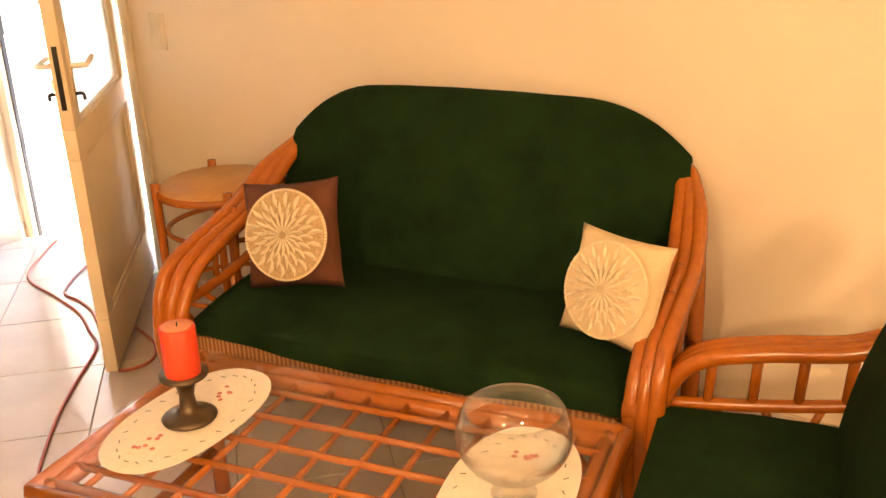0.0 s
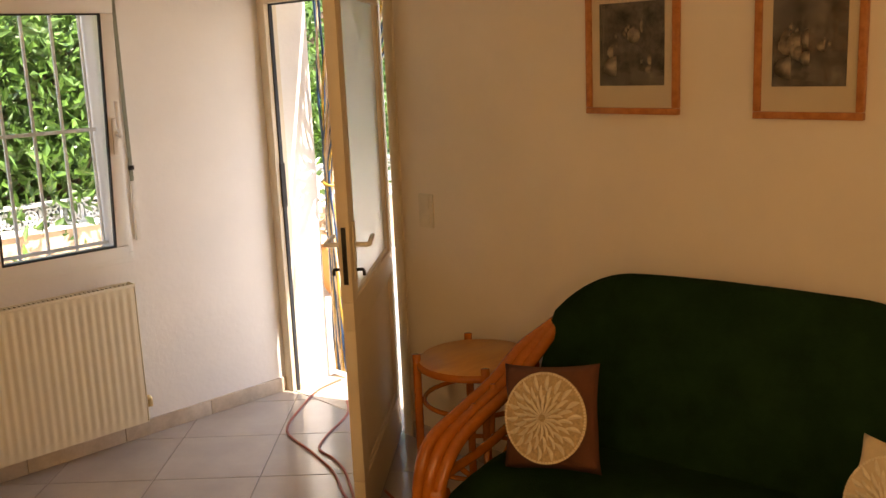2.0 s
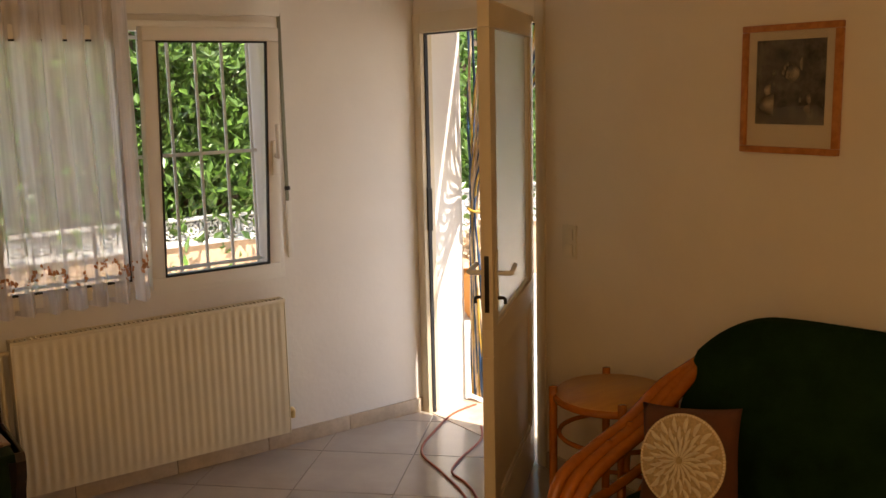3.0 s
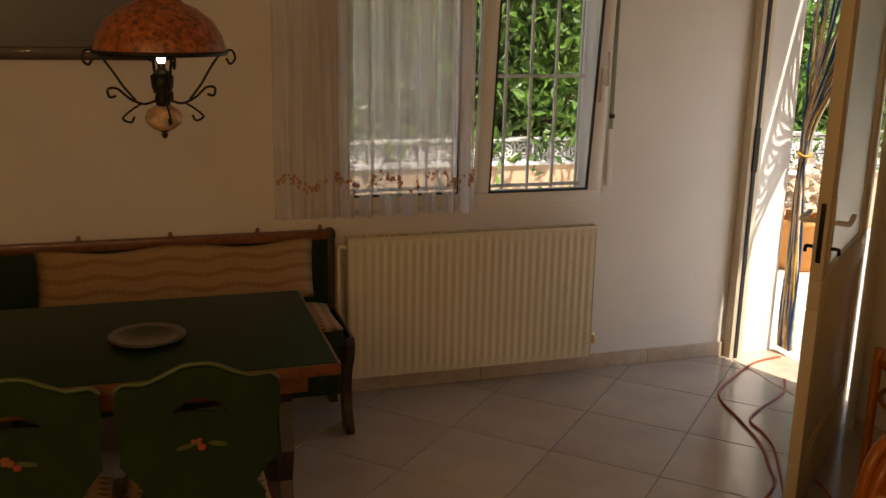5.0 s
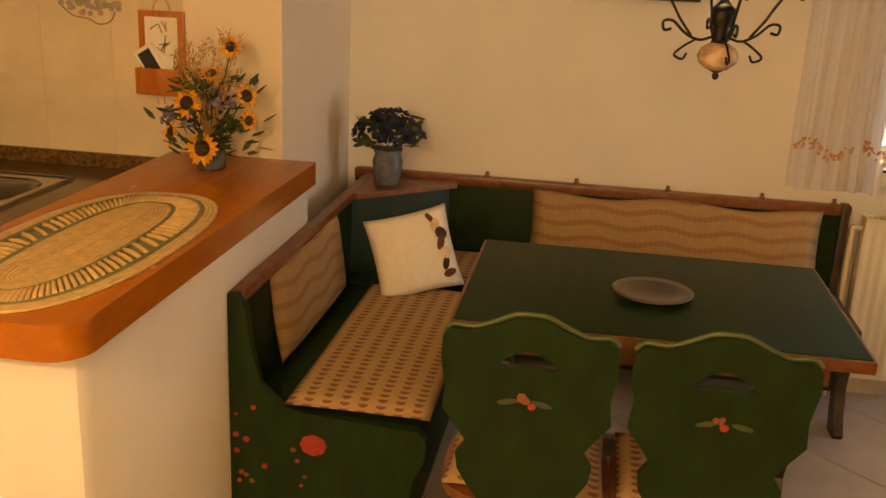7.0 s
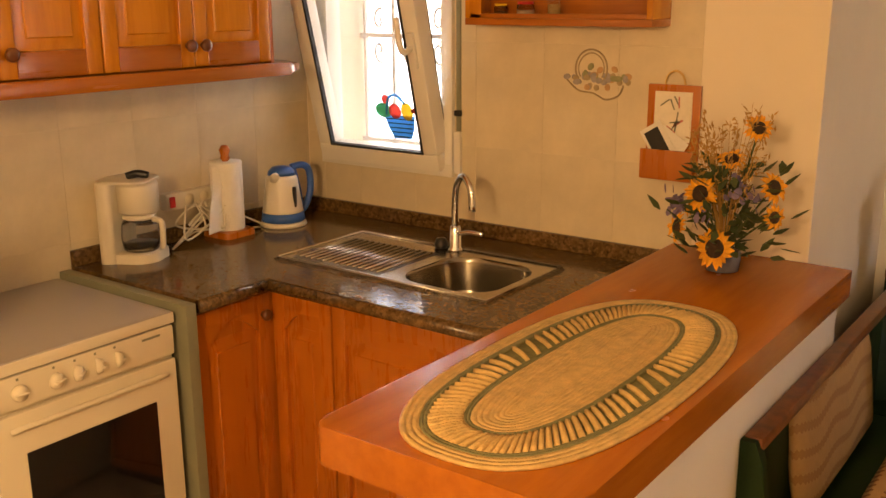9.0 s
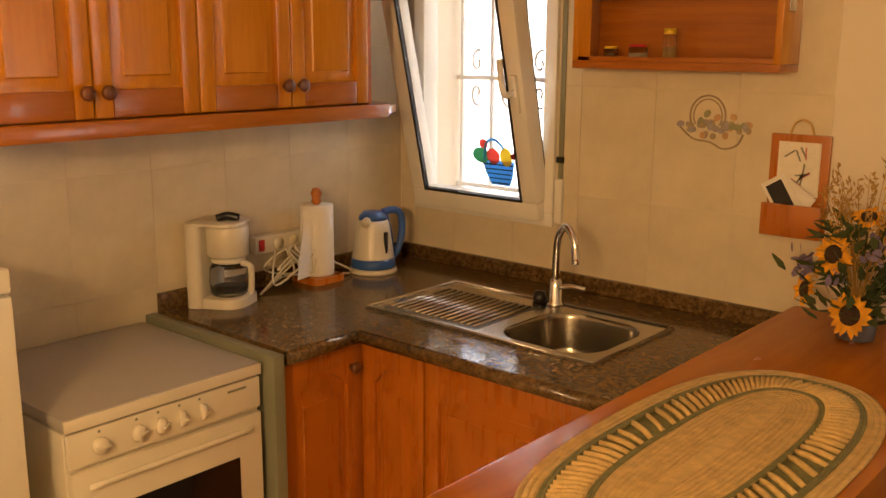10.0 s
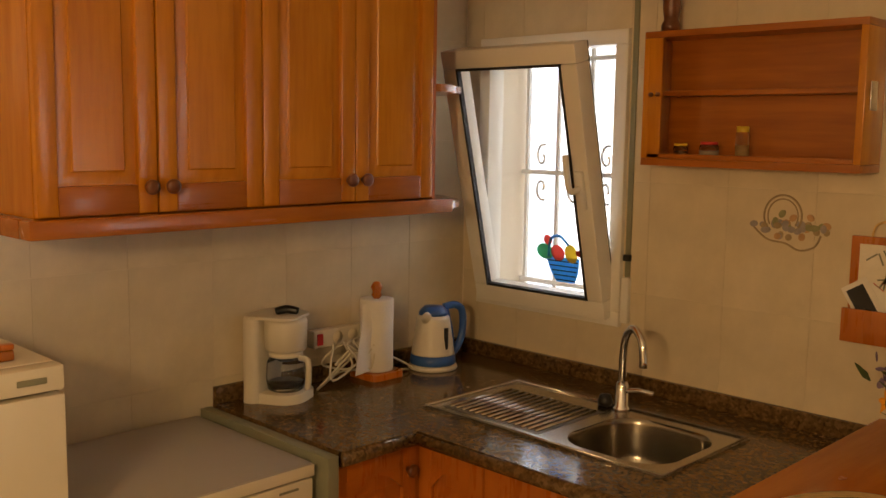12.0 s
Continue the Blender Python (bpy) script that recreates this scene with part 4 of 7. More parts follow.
def coffee_table():
    ob = thing("rattan_coffee_table", (2.306, 0.866, 0), "rattan coffee table with lattice top under glass", "coffee table", "", -79.5)
    a, b, z = 0.572, 0.315, 0.40
    for s in (-1, 1):
        for k, (o, zz) in enumerate(((0, 0), (-0.036, -0.006), (-0.002, -0.04))):
            part("edge_pole", T([(-a, s * (b + o), z + zz), (a, s * (b + o), z + zz)], 0.019, None, 10, 1, None, False), M_rattan, ob)
            part("edge_pole", T([(s * (a + o), -b, z + zz), (s * (a + o), b, z + zz)], 0.019, None, 10, 1, None, False), M_rattan, ob)
    n = 11
    for i in range(1, n):
        x = -a + 2 * a * i / n
        part("lattice_cane", T([(x, -b + 0.03, z), (x, b - 0.03, z)], 0.0085, None, 6, 1, None, False), M_rattan, ob)
    for j in range(1, 6):
        y = -b + 2 * b * j / 6
        part("lattice_cane", T([(-a + 0.03, y, z + 0.006), (a - 0.03, y, z + 0.006)], 0.0085, None, 6, 1, None, False), M_rattan, ob)
    for sx in (-1, 1):
        for sy in (-1, 1):
            part("leg", T([(sx * a * 0.96, sy * b * 0.92, 0), (sx * a * 0.96, sy * b * 0.92, z)], 0.022, None, 10, 1, None, False), M_rattan, ob)
            part("brace", T([(sx * a * 0.96, sy * b * 0.92, 0.20), (sx * a * 0.8, sy * b * 0.92, 0.34), (sx * a * 0.62, sy * b * 0.92, 0.385)], 0.012), M_rattan, ob)
        part("low_rail", T([(sx * a * 0.96, -b * 0.92, 0.14), (sx * a * 0.96, b * 0.92, 0.14)], 0.014, None, 8, 1, None, False), M_rattan, ob)
    g = part("glass_top", B(-a - 0.01, a + 0.01, -b - 0.01, b + 0.01, z + 0.0195, z + 0.0255, 0.002), M_glass, ob, "clear glass sheet")
    g.visible_shadow = False


ZT = 0.4262


def doily(at, rz):
    ob = thing("oval_doily", (*at, ZT), "oval cream doily with small rose print", "doily", "doilies on the coffee table", rz)
    ob.scale = (1.08, 1.08, 1)
    part("cloth", slab(oval(0.225, 0.125, 64, 2.3), 0.0, 0.002), M_doily, ob)
    rnd = random.Random(int(at[1] * 100))
    for k in range(26):
        t = 2 * math.pi * k / 26
        part("motif", B(-0.006, 0.006, -0.0014, 0.0014, 0.002, 0.0027, 0, None, pose(0.19 * math.cos(t), 0.10 * math.sin(t), 0, 0, 0, math.degrees(t) + rnd.uniform(20, 120))), M_grey, ob)
    for sx in (-1, 1):
        for k in range(7):
            q = L([(0.0, 0.002), (0.006, 0.0022), (0.005, 0.0034), (0.0, 0.0036)], 8, (sx * 0.12 + rnd.gauss(0, 0.016), rnd.gauss(0, 0.014), 0))
            part("rose", q, M_rose, ob)


def candlestick(at):
    ob = thing("candlestick", (*at, ZT + 0.003), "dark pewter candlestick with a thick red candle", "candlestick")
    part("base", L([(0.058, 0), (0.060, 0.004), (0.050, 0.010), (0.030, 0.016), (0.019, 0.026), (0.016, 0.05), (0.021, 0.075), (0.040, 0.088), (0.052, 0.094), (0.052, 0.099), (0.0, 0.099)], 36), M_pewter, ob, "dark pewter stand")
    c = part("candle", L([(0.037, 0.099), (0.038, 0.103), (0.038, 0.196), (0.0355, 0.199), (0.030, 0.197), (0.0, 0.194)], 36), M_candle, ob, "thick red candle")
    part("melted_top", L([(0.0, 0.1945), (0.033, 0.1985), (0.030, 0.2), (0.0, 0.197)], 24), M_wick, c)
    ob.scale = (1.08, 1.08, 1.2)
    part("wick", T([(0, 0, 0.195), (0.002, 0, 0.206)], 0.0015, None, 6, 1, None, False), M_blackpl, c)


def glass_bowl(at):
    ob = thing("glass_bowl", (*at, ZT + 0.003), "round clear glass bowl on a short foot", "bowl")
    prof = [(0.045, 0.0), (0.047, 0.004), (0.018, 0.012), (0.013, 0.03), (0.03, 0.045)]
    outer = [(0.117 * math.sin(t), 0.142 - 0.102 * math.cos(t)) for t in [0.35 + 0.2 * k for k in range(10)]]
    inner = [(r - 0.002, z + (0.002 if k < 3 else 0)) for k, (r, z) in enumerate(outer)][::-1]
    part("bowl", L(prof + outer + inner + [(0.0, 0.052)], 40), M_bowl, ob, "clear blown glass")


def side_table():
    ob = thing("round_side_table", (3.25, 2.13, 0), "small round rattan side table with pale top", "side table")
    part("tabletop", L([(0.0, 0.575), (0.205, 0.575), (0.215, 0.583), (0.215, 0.595), (0.208, 0.602), (0.0, 0.602)], 40), M_rattan_pale, ob, "pale wooden top")
    part("rim", L([(0.214, 0.568), (0.224, 0.574), (0.224, 0.590), (0.214, 0.596)], 40), M_rattan, ob)
    for k in range(4):
        a = radians(142 + 90 * k)
        p = Vector((math.cos(a), math.sin(a), 0)) * 0.222
        part("leg", T([(p.x * 1.0, p.y * 1.0, 0), (p.x, p.y, 0.3), (p.x, p.y, 0.622)], 0.016, None, 10), M_rattan, ob)
    for z in (0.2, 0.44):
        part("hoop", T([(0.20 * math.cos(t), 0.20 * math.sin(t), z) for t in [2 * math.pi * k / 20 for k in range(21)]], 0.009, None, 6, 2), M_rattan, ob)


def framed_print(y0, y1, z0, z1, label, seed):
    ob = thing("framed_print", (E, (y0 + y1) / 2, z0), label, "picture", "engravings over the sofa")
    w, h, f = y1 - y0, z1 - z0, 0.022
    for lim in ((-w / 2, w / 2, 0, f), (-w / 2, w / 2, h - f, h), (-w / 2, -w / 2 + f, f, h - f), (w / 2 - f, w / 2, f, h - f)):
        part("frame", B(-0.022, -0.001, lim[0], lim[1], lim[2], lim[3], 0.004), M_pinefr, ob)
    part("mount", B(-0.010, -0.004, -w / 2 + f, w / 2 - f, f, h - f), M_matt, ob, "cream paper mount")
    pr = part("engraving", B(-0.0125, -0.0102, -w / 2 + 0.055, w / 2 - 0.055, 0.095, h - 0.05), M_print, ob, "dark grey engraving")
    rnd = random.Random(seed)
    for k in range(15):
        q = L([(0.0, 0), (0.008 + 0.028 * rnd.random() ** 2, 0.0004), (0.0, 0.0008)], 10)
        q.transform(pose(-0.0127, rnd.uniform(-w / 2 + 0.10, w / 2 - 0.10), rnd.uniform(0.14, h - 0.12), 0, -90, rnd.uniform(0, 90)) @ Matrix.Diagonal((1, 0.5 + rnd.random(), 1, 1)))
        part("pale_patch", q, M_print2, pr)
    g = part("glazing", B(-0.0165, -0.0150, -w / 2 + f, w / 2 - f, f, h - f), M_glass, ob)
    g.visible_shadow = False


sofa()
cushion("brown_cushion", (2.935, 1.512, 0.612), (72, -8, RZ + 6), 0.325, M_brown, "brown cushion with a round cream crochet cover", 0.136)
cushion("cream_cushion", (2.995, 0.510, 0.620), (70, 0, RZ - 22), 0.280, M_cream, "cream cushion with a round crochet cover", 0.122)
armchair()
coffee_table()
doily((2.25, 1.26), 5)
doily((2.37, 0.47), 12)
candlestick((2.245, 1.254))
glass_bowl((2.365, 0.455))
side_table()
framed_print(1.451, 1.816, 1.478, 1.894, "pine-framed engraving hanging over the sofa", 1)
framed_print(0.858, 1.190, 1.472, 1.890, "pine-framed engraving with a pale centre", 2)
framed_print(0.235, 0.591, 1.466, 1.884, "pine-framed engraving hanging over the sofa", 3)

sw = thing("light_switch", (E, 2.675, 1.057), "cream double light switch on the wall", "light switch")
part("plate", B(-0.010, 0, -0.042, 0.042, -0.072, 0.072, 0.003), M_switch, sw)
for z in (-0.034, 0.034):
    part("rocker", B(-0.015, -0.009, -0.025, 0.025, z - 0.026, z + 0.026, 0.003), M_switch, sw)
cab = thing("floor_cable", (3.1, 2.8, 0), "red extension cable looped on the floor", "cable")
C0 = Vector((3.1, 2.8, 0))


def on_floor(pts):
    return [Vector((x, y, 0.006)) - C0 for x, y in pts]


part("cable", T(on_floor([(3.80, 3.70), (3.62, 3.66), (3.42, 3.53), (3.19, 3.33), (3.12, 3.05), (3.06, 2.82), (2.97, 2.64), (2.89, 2.50), (2.66, 2.33), (2.45, 2.16), (2.2, 1.9), (1.95, 1.5), (1.6, 1.2)]), 0.006, None, 6, 5), M_cable, cab)
part("cable", T(on_floor([(3.62, 3.42), (3.50, 3.27), (3.28, 3.14), (3.16, 3.04), (3.14, 2.92), (3.09, 2.77), (2.96, 2.55), (2.84, 2.36), (2.82, 2.27), (2.92, 2.24), (3.02, 2.33), (3.08, 2.50)]), 0.006, None, 6, 5), M_cable, cab)

# ---- dining corner ----


def radiator():
    ob = thing("radiator", (1.51, W - 0.10, 0.10), "cream ribbed panel radiator under the window", "radiator")
    w, h = 1.20, 0.655
    n = 32
    pts = []
    for i in range(n):
        x0, p = w * i / n, w / n
        pts += [(x0 + p * 0.10, 0.0), (x0 + p * 0.42, 0.0), (x0 + p * 0.60, 0.0023), (x0 + p * 0.92, 0.0023)]
    q = bmesh.new()
    rows = []
    for z, k in ((0.0, 0.012), (0.03, 0.008), (0.05, 0.0), (h - 0.06, 0.0), (h - 0.04, 0.008), (h - 0.012, 0.012)):
        rows.append([q.verts.new((x, y * (1 if k == 0 else 0.25) + k * 0.3, z)) for x, y in [(0, 0.004)] + pts + [(w, 0.004)]])
    for a, b in zip(rows, rows[1:]):
        for i in range(len(a) - 1):
            q.faces.new((a[i], a[i + 1], b[i + 1], b[i]))
    part("front_panel", q, M_rad, ob)
    part("back_panel", B(0.01, w - 0.01, 0.055, 0.068, 0.01, h - 0.02, 0.003), M_rad, ob)
    for x in (0, w - 0.006):
        part("side_panel", B(x, x + 0.006, 0.0, 0.068, 0.0, h, 0.002), M_rad, ob)
    q = B(0, w, -0.001, 0.006, h - 0.014, h, 0.002)
    B(0, w, 0.062, 0.069, h - 0.014, h, 0.002, q)
    for i in range(60):
        x = w * (i + 0.5) / 60
        B(x - 0.003, x + 0.003, 0.006, 0.062, h - 0.012, h - 0.004, 0, q)
    part("top_grille", q, M_rad, ob)
    part("valve", T([(w, 0.035, 0.10), (w + 0.025, 0.035, 0.10), (w + 0.026, 0.035, 0.06)], 0.013), M_brass, ob)
    part("pipe", T([(-0.002, 0.035, h - 0.05), (-0.03, 0.035, h - 0.05), (-0.035, 0.035, h - 0.09), (-0.035, 0.035, 0.3), (-0.035, 0.035, -0.1)], 0.010), M_rad, ob)
    for x in (0.25, w - 0.25):
        part("bracket", B(x, x + 0.03, 0.066, 0.1, 0.1, 0.55), M_rad, ob)


def wavy_cloth(x0, x1, y, z0, z1):
    def fn(u, v):
        x = x0 + (x1 - x0) * u
        gather = min(1, max(0, (u - 0.22) / 0.2))
        ph = 74 * u + 3.5 * math.sin(5 * u) + 0.7 * math.sin(2 * v)
        fold = (0.008 + 0.026 * gather) * (math.sin(ph) + 0.35 * math.sin(2.3 * ph + 1)) * (1.1 - 0.35 * v)
        return (x + 0.008 * math.sin(ph * 1.3) * gather, y + fold, z0 + (z1 - z0) * v)
    return fn


def curtain():
    ob = thing("sheer_curtain", (0, 0, 0), "white sheer curtain with an orange embroidered border", "curtain")
    fn = wavy_cloth(1.20, 2.10, W - 0.075, 0.845, 2.27)
    part("cloth", sheet(fn, 330, 24, 0), M_curtain, ob, "sheer white cloth")
    for z in (0.875, 0.89):
        v = (z - 0.845) / (2.27 - 0.845)
        part("hem", sheet(lambda a, b: Vector(fn(a, v + 0.004 * b)) + Vector((0, -0.003, 0)), 200, 1, 0), M_curtain, ob)
    rnd = random.Random(4)
    q = bmesh.new()
    for k in range(170):
        u = rnd.random()
        z = 1.0 + 0.028 * math.sin(u * 26) + rnd.gauss(0, 0.012)
        p = Vector(fn(u, (z - 0.845) / 1.425)) + Vector((0, -0.004, 0))
        s = 0.006 + 0.008 * rnd.random()
        a = rnd.random() * 3.1
        d1, d2 = Vector((math.cos(a), 0, math.sin(a))) * s, Vector((-math.sin(a), 0, math.cos(a))) * s * 0.6
        q.faces.new([q.verts.new(c) for c in (p - d1, p + d2, p + d1, p - d2)])
    tagged(part("embroidery", q, M_embroid, ob, "orange flower embroidery", False), kind="stuff")
    part("curtain_rod", T([(1.12, W - 0.075, 2.285), (2.2, W - 0.075, 2.285)], 0.009, None, 8, 1, None, False), M_pvc, ob)
    for x in (1.15, 2.17):
        part("rod_bracket", B(x - 0.008, x + 0.008, W - 0.08, W - 0.0, 2.27, 2.30), M_pvc, ob)


def flower_patch(parent, m, seed, count, spread):
    rnd = random.Random(seed)
    for k in range(count):
        x, z = spread[0] + rnd.random() * spread[1], spread[2] + rnd.random() * spread[3]
        r = 0.0045 + 0.004 * rnd.random()
        q = bmesh.new()
        for j in range(6):
            t = j * math.pi / 3
            slab(oval(r * 0.62, r * 0.45, 10, 2, r * 0.6 * math.cos(t), r * 0.6 * math.sin(t)), 0, 0.0012 + 0.0002 * j, q)
        q.transform(m @ pose(x, 0, z, 90, 0, 0))
        part("painted_flower", q, rnd.choice((M_redfl, M_orfl, M_orfl)), parent, "", False)


def bench():
    ob = thing("corner_bench", (-0.5, W, 0), "green painted corner bench with wooden rails", "corner bench")
    X1 = 1.955
    part("seat", B(0.0, X1, -0.46, -0.03, 0.395, 0.43, 0.008), M_bench, ob)
    part("seat_front", B(0.42, X1 - 0.05, -0.44, -0.42, 0.18, 0.395, 0.004), M_bench, ob)
    part("seat", B(0.047, 0.56, -1.545, -0.46, 0.395, 0.428, 0.008), M_bench, ob)
    part("seat_front", B(0.53, 0.55, -1.53, -0.46, 0.08, 0.395, 0.004), M_bench, ob)
    part("backrest", B(0.0, X1, -0.045, -0.012, 0.40, 0.745, 0.006), M_bench, ob)
    part("backrest", B(0.047, 0.070, -1.545, -0.045, 0.40, 0.735, 0.006), M_bench, ob)
    part("top_rail", B(0.0, X1 + 0.01, -0.06, -0.008, 0.745, 0.785, 0.010), M_trim, ob, "red-brown wooden top rail")
    part("top_rail", B(0.047, 0.090, -1.555, -0.06, 0.735, 0.77, 0.010), M_trim, ob, "red-brown wooden top rail")
    part("corner_shelf", slab([(0.06, -0.06), (0.06, -0.40), (0.11, -0.42), (0.44, -0.11), (0.42, -0.06)], 0.745, 0.765), M_trim, ob)
    part("corner_panel", slab([(0.05, -0.05), (0.05, -0.38), (0.40, -0.05)], 0.43, 0.745), M_bench_lit, ob)
    # end board beside the bar, with the curved shoulder
    prof = [(0.042, 0.0), (0.042, 0.765), (0.075, 0.765), (0.095, 0.72), (0.105, 0.62), (0.13, 0.51), (0.19, 0.455), (0.25, 0.44), (0.565, 0.43), (0.59, 0.40), (0.585, 0.33), (0.55, 0.27), (0.54, 0.10), (0.56, 0.0)]
    q = slab([(x, z) for x, z in prof], 0, 0.03, None, 0.004)
    q.transform(pose(0.005, -1.545, 0, 90, 0, 0))
    eb = part("end_board", q, M_bench, ob, "green end board painted with flowers")
    flower_patch(eb, Matrix.Translation((0.005, -1.576, 0)), 7, 9, (0.055, 0.06, 0.18, 0.42))
    flower_patch(eb, Matrix.Translation((0.005, -1.576, 0)), 9, 5, (0.14, 0.25, 0.20, 0.14))
    big = bmesh.new()
    for j in range(8):
        t = j * math.pi / 4
        slab(oval(0.020, 0.013, 12, 2, 0.018 * math.cos(t), 0.018 * math.sin(t)), 0, 0.0015 + 0.0002 * j, big)
    big.transform(pose(0.285, -1.576, 0.352, 90, 0, 0))
    part("painted_flower", big, M_redfl, eb, "large red painted flower", False)
    # far end: post and carved foot
    part("end_post", B(X1 - 0.03, X1 + 0.005, -0.065, -0.006, 0.0, 0.79, 0.008), M_darkwood, ob)
    prof = [(-0.02, 0.43), (-0.46, 0.43), (-0.475, 0.40), (-0.46, 0.33), (-0.41, 0.27), (-0.395, 0.18), (-0.42, 0.08), (-0.47, 0.02), (-0.455, 0.0), (-0.37, 0.0), (-0.35, 0.06), (-0.33, 0.14), (-0.26, 0.21), (-0.16, 0.22), (-0.10, 0.12), (-0.10, 0.0), (-0.02, 0.0)]
    q = slab([(y, z) for y, z in prof], 0, 0.035, None, 0.004)
    q.transform(Matrix(((0, 0, 1, X1 - 0.03), (1, 0, 0, 0), (0, 1, 0, 0), (0, 0, 0, 1))))
    part("end_board", q, M_darkwood, ob, "dark carved end board")
    for x in (0.55, 0.91, 1.27, 1.63, 1.9):
        part("finial", L([(0.012, 0), (0.014, 0.006), (0.006, 0.012), (0.010, 0.02), (0.0, 0.026)], 10, (x, -0.034, 0.783)), M_trim, ob)
    part("plinth", B(0.05, 0.5, -1.5, -0.06, 0.0, 0.08), M_darkwood, ob)


def box_cushion(name, at, w, d, h, label, m=None, scallop=0.0):
    ob = thing(name, at, label, "cushion", "patterned bench cushions")

    def fn(u, v):
        s = 2 * u - 1
        return (s * w / 2, -d / 2, v * h)
    q = pad(w, h, d, None, None, 22, 0.97, 0.22, 0.003, at[0])
    if scallop:
        for v in q.verts:
            if v.co.y > 0:
                v.co.y += scallop * math.cos(v.co.x / w * 2 * math.pi * 2) * (v.co.y / h * 2)
    if m is not None:
        q.transform(m)
    part("cushion", q, M_woven_stripe if scallop else M_woven, ob)
    return ob


def dining_table():
    ob = thing("dining_table", (0.66, 2.64, 0), "green dining table with a brown edge", "dining table")
    part("tabletop", B(-0.515, 0.515, -0.37, 0.37, 0.725, 0.752, 0.006), M_bench, ob, "dark green painted top")
    for lim in ((-0.522, 0.522, -0.378, -0.366), (-0.522, 0.522, 0.366, 0.378), (-0.524, -0.512, -0.366, 0.366), (0.512, 0.524, -0.366, 0.366)):
        part("edge", B(lim[0], lim[1], lim[2], lim[3], 0.715, 0.748, 0.004), M_trim, ob, "red-brown edge")
    for s in (-1, 1):
        prof = [(-0.28, 0.0), (-0.20, 0.0), (-0.15, 0.05), (0.15, 0.05), (0.20, 0.0), (0.28, 0.0), (0.29, 0.06), (0.13, 0.13), (0.08, 0.25), (0.14, 0.38), (0.08, 0.52), (0.20, 0.64), (0.27, 0.70), (-0.27, 0.70), (-0.20, 0.64), (-0.08, 0.52), (-0.14, 0.38), (-0.08, 0.25), (-0.13, 0.13), (-0.29, 0.06)]
        q = slab(prof, 0, 0.04, None, 0.004)
        q.transform(Matrix(((0, 0, 1, s * 0.40 - 0.02), (1, 0, 0, 0), (0, 1, 0, 0), (0, 0, 0, 1))))
        part("trestle", q, M_darkwood, ob)
    part("stretcher", B(-0.40, 0.40, -0.02, 0.02, 0.22, 0.28, 0.005), M_darkwood, ob)
    part("apron", B(-0.44, 0.44, -0.30, -0.275, 0.64, 0.725, 0.004), M_trim, ob)
    part("apron", B(-0.44, 0.44, 0.275, 0.30, 0.64, 0.725, 0.004), M_trim, ob)


def painted_chair(at, rz, label):
    ob = thing("painted_chair", at, label, "chair", "chairs at the dining table", rz)
    # local: back board towards -y
    half = [(0.0, 0.935), (0.035, 0.932), (0.075, 0.912), (0.12, 0.895), (0.165, 0.898), (0.183, 0.88), (0.186, 0.83), (0.176, 0.76), (0.182, 0.70), (0.150, 0.655), (0.128, 0.62), (0.150, 0.585), (0.145, 0.545), (0.12, 0.50), (0.09, 0.455)]
    outline = [(-x, z) for x, z in half[::-1]] + half[1:]
    q = bmesh.new()
    across = [0.066 * (2 * k / 10 - 1) for k in range(11)]
    hole = [(x, 0.824 + 0.036 * math.cos(x / 0.066 * math.pi / 2)) for x in across] + [(x, 0.813 + 0.006 * math.cos(x / 0.066 * math.pi / 2)) for x in across[-2:0:-1]]

    def edge_loop(pts, y):
        vs = [q.verts.new((x, y, z)) for x, z in pts]
        return vs, [q.edges.new((vs[i], vs[(i + 1) % len(vs)])) for i in range(len(vs))]
    vo, eo = edge_loop(outline, 0)
    vi, ei = edge_loop(hole, 0)
    bmesh.ops.triangle_fill(q, use_beauty=True, edges=eo + ei)
    bmesh.ops.solidify(q, geom=q.faces[:], thickness=0.022)
    bmesh.ops.recalc_face_normals(q, faces=q.faces[:])
    q.transform(pose(0, -0.185, 0, 0, 0, 0) @ Matrix(((1, 0, 0, 0), (0, 1, -0.14, 0.07), (0, 0, 1, 0), (0, 0, 0, 1))))
    bk = part("backrest", q, M_bench, ob, "green back board with a hand hole", False)
    top = [(x, -0.185 - 0.14 * z + 0.07 - 0.0, z + 0.003) for x, z in outline if z > 0.87]
    part("edge_line", T([(x, y + 0.0, z) for x, y, z in top], 0.006, None, 6, 3), M_lightgreen, bk)
    flower_patch(bk, Matrix.Translation((0, -0.31, 0)), int(at[0] * 100), 4, (-0.02, 0.04, 0.762, 0.02))
    for s in (-1, 1):
        lv = slab(oval(0.022, 0.006, 12), 0, 0.0015)
        lv.transform(pose(s * 0.035, -0.309, 0.768, 90, s * 12, 0))
        part("painted_leaf", lv, M_paintleaf, bk)
    part("seat", slab(oval(0.20, 0.19, 32, 3.2), 0.43, 0.455, None, 0.006), M_trim, ob, "red-brown wooden seat")
    part("seat_pad", pad(0.37, 0.35, 0.05, None, pose(0, 0.01, 0.475), 12, 0.95, 0.25), M_woven, ob, "patterned seat pad")
    for sx in (-1, 1):
        for sy in (-1, 1):
            part("leg", T([(sx * 0.13, sy * 0.12, 0.435), (sx * 0.16, sy * 0.15, 0.25), (sx * 0.19, sy * 0.185, 0.0)], 0.019, None, 8, 3, 0.014), M_trim, ob)


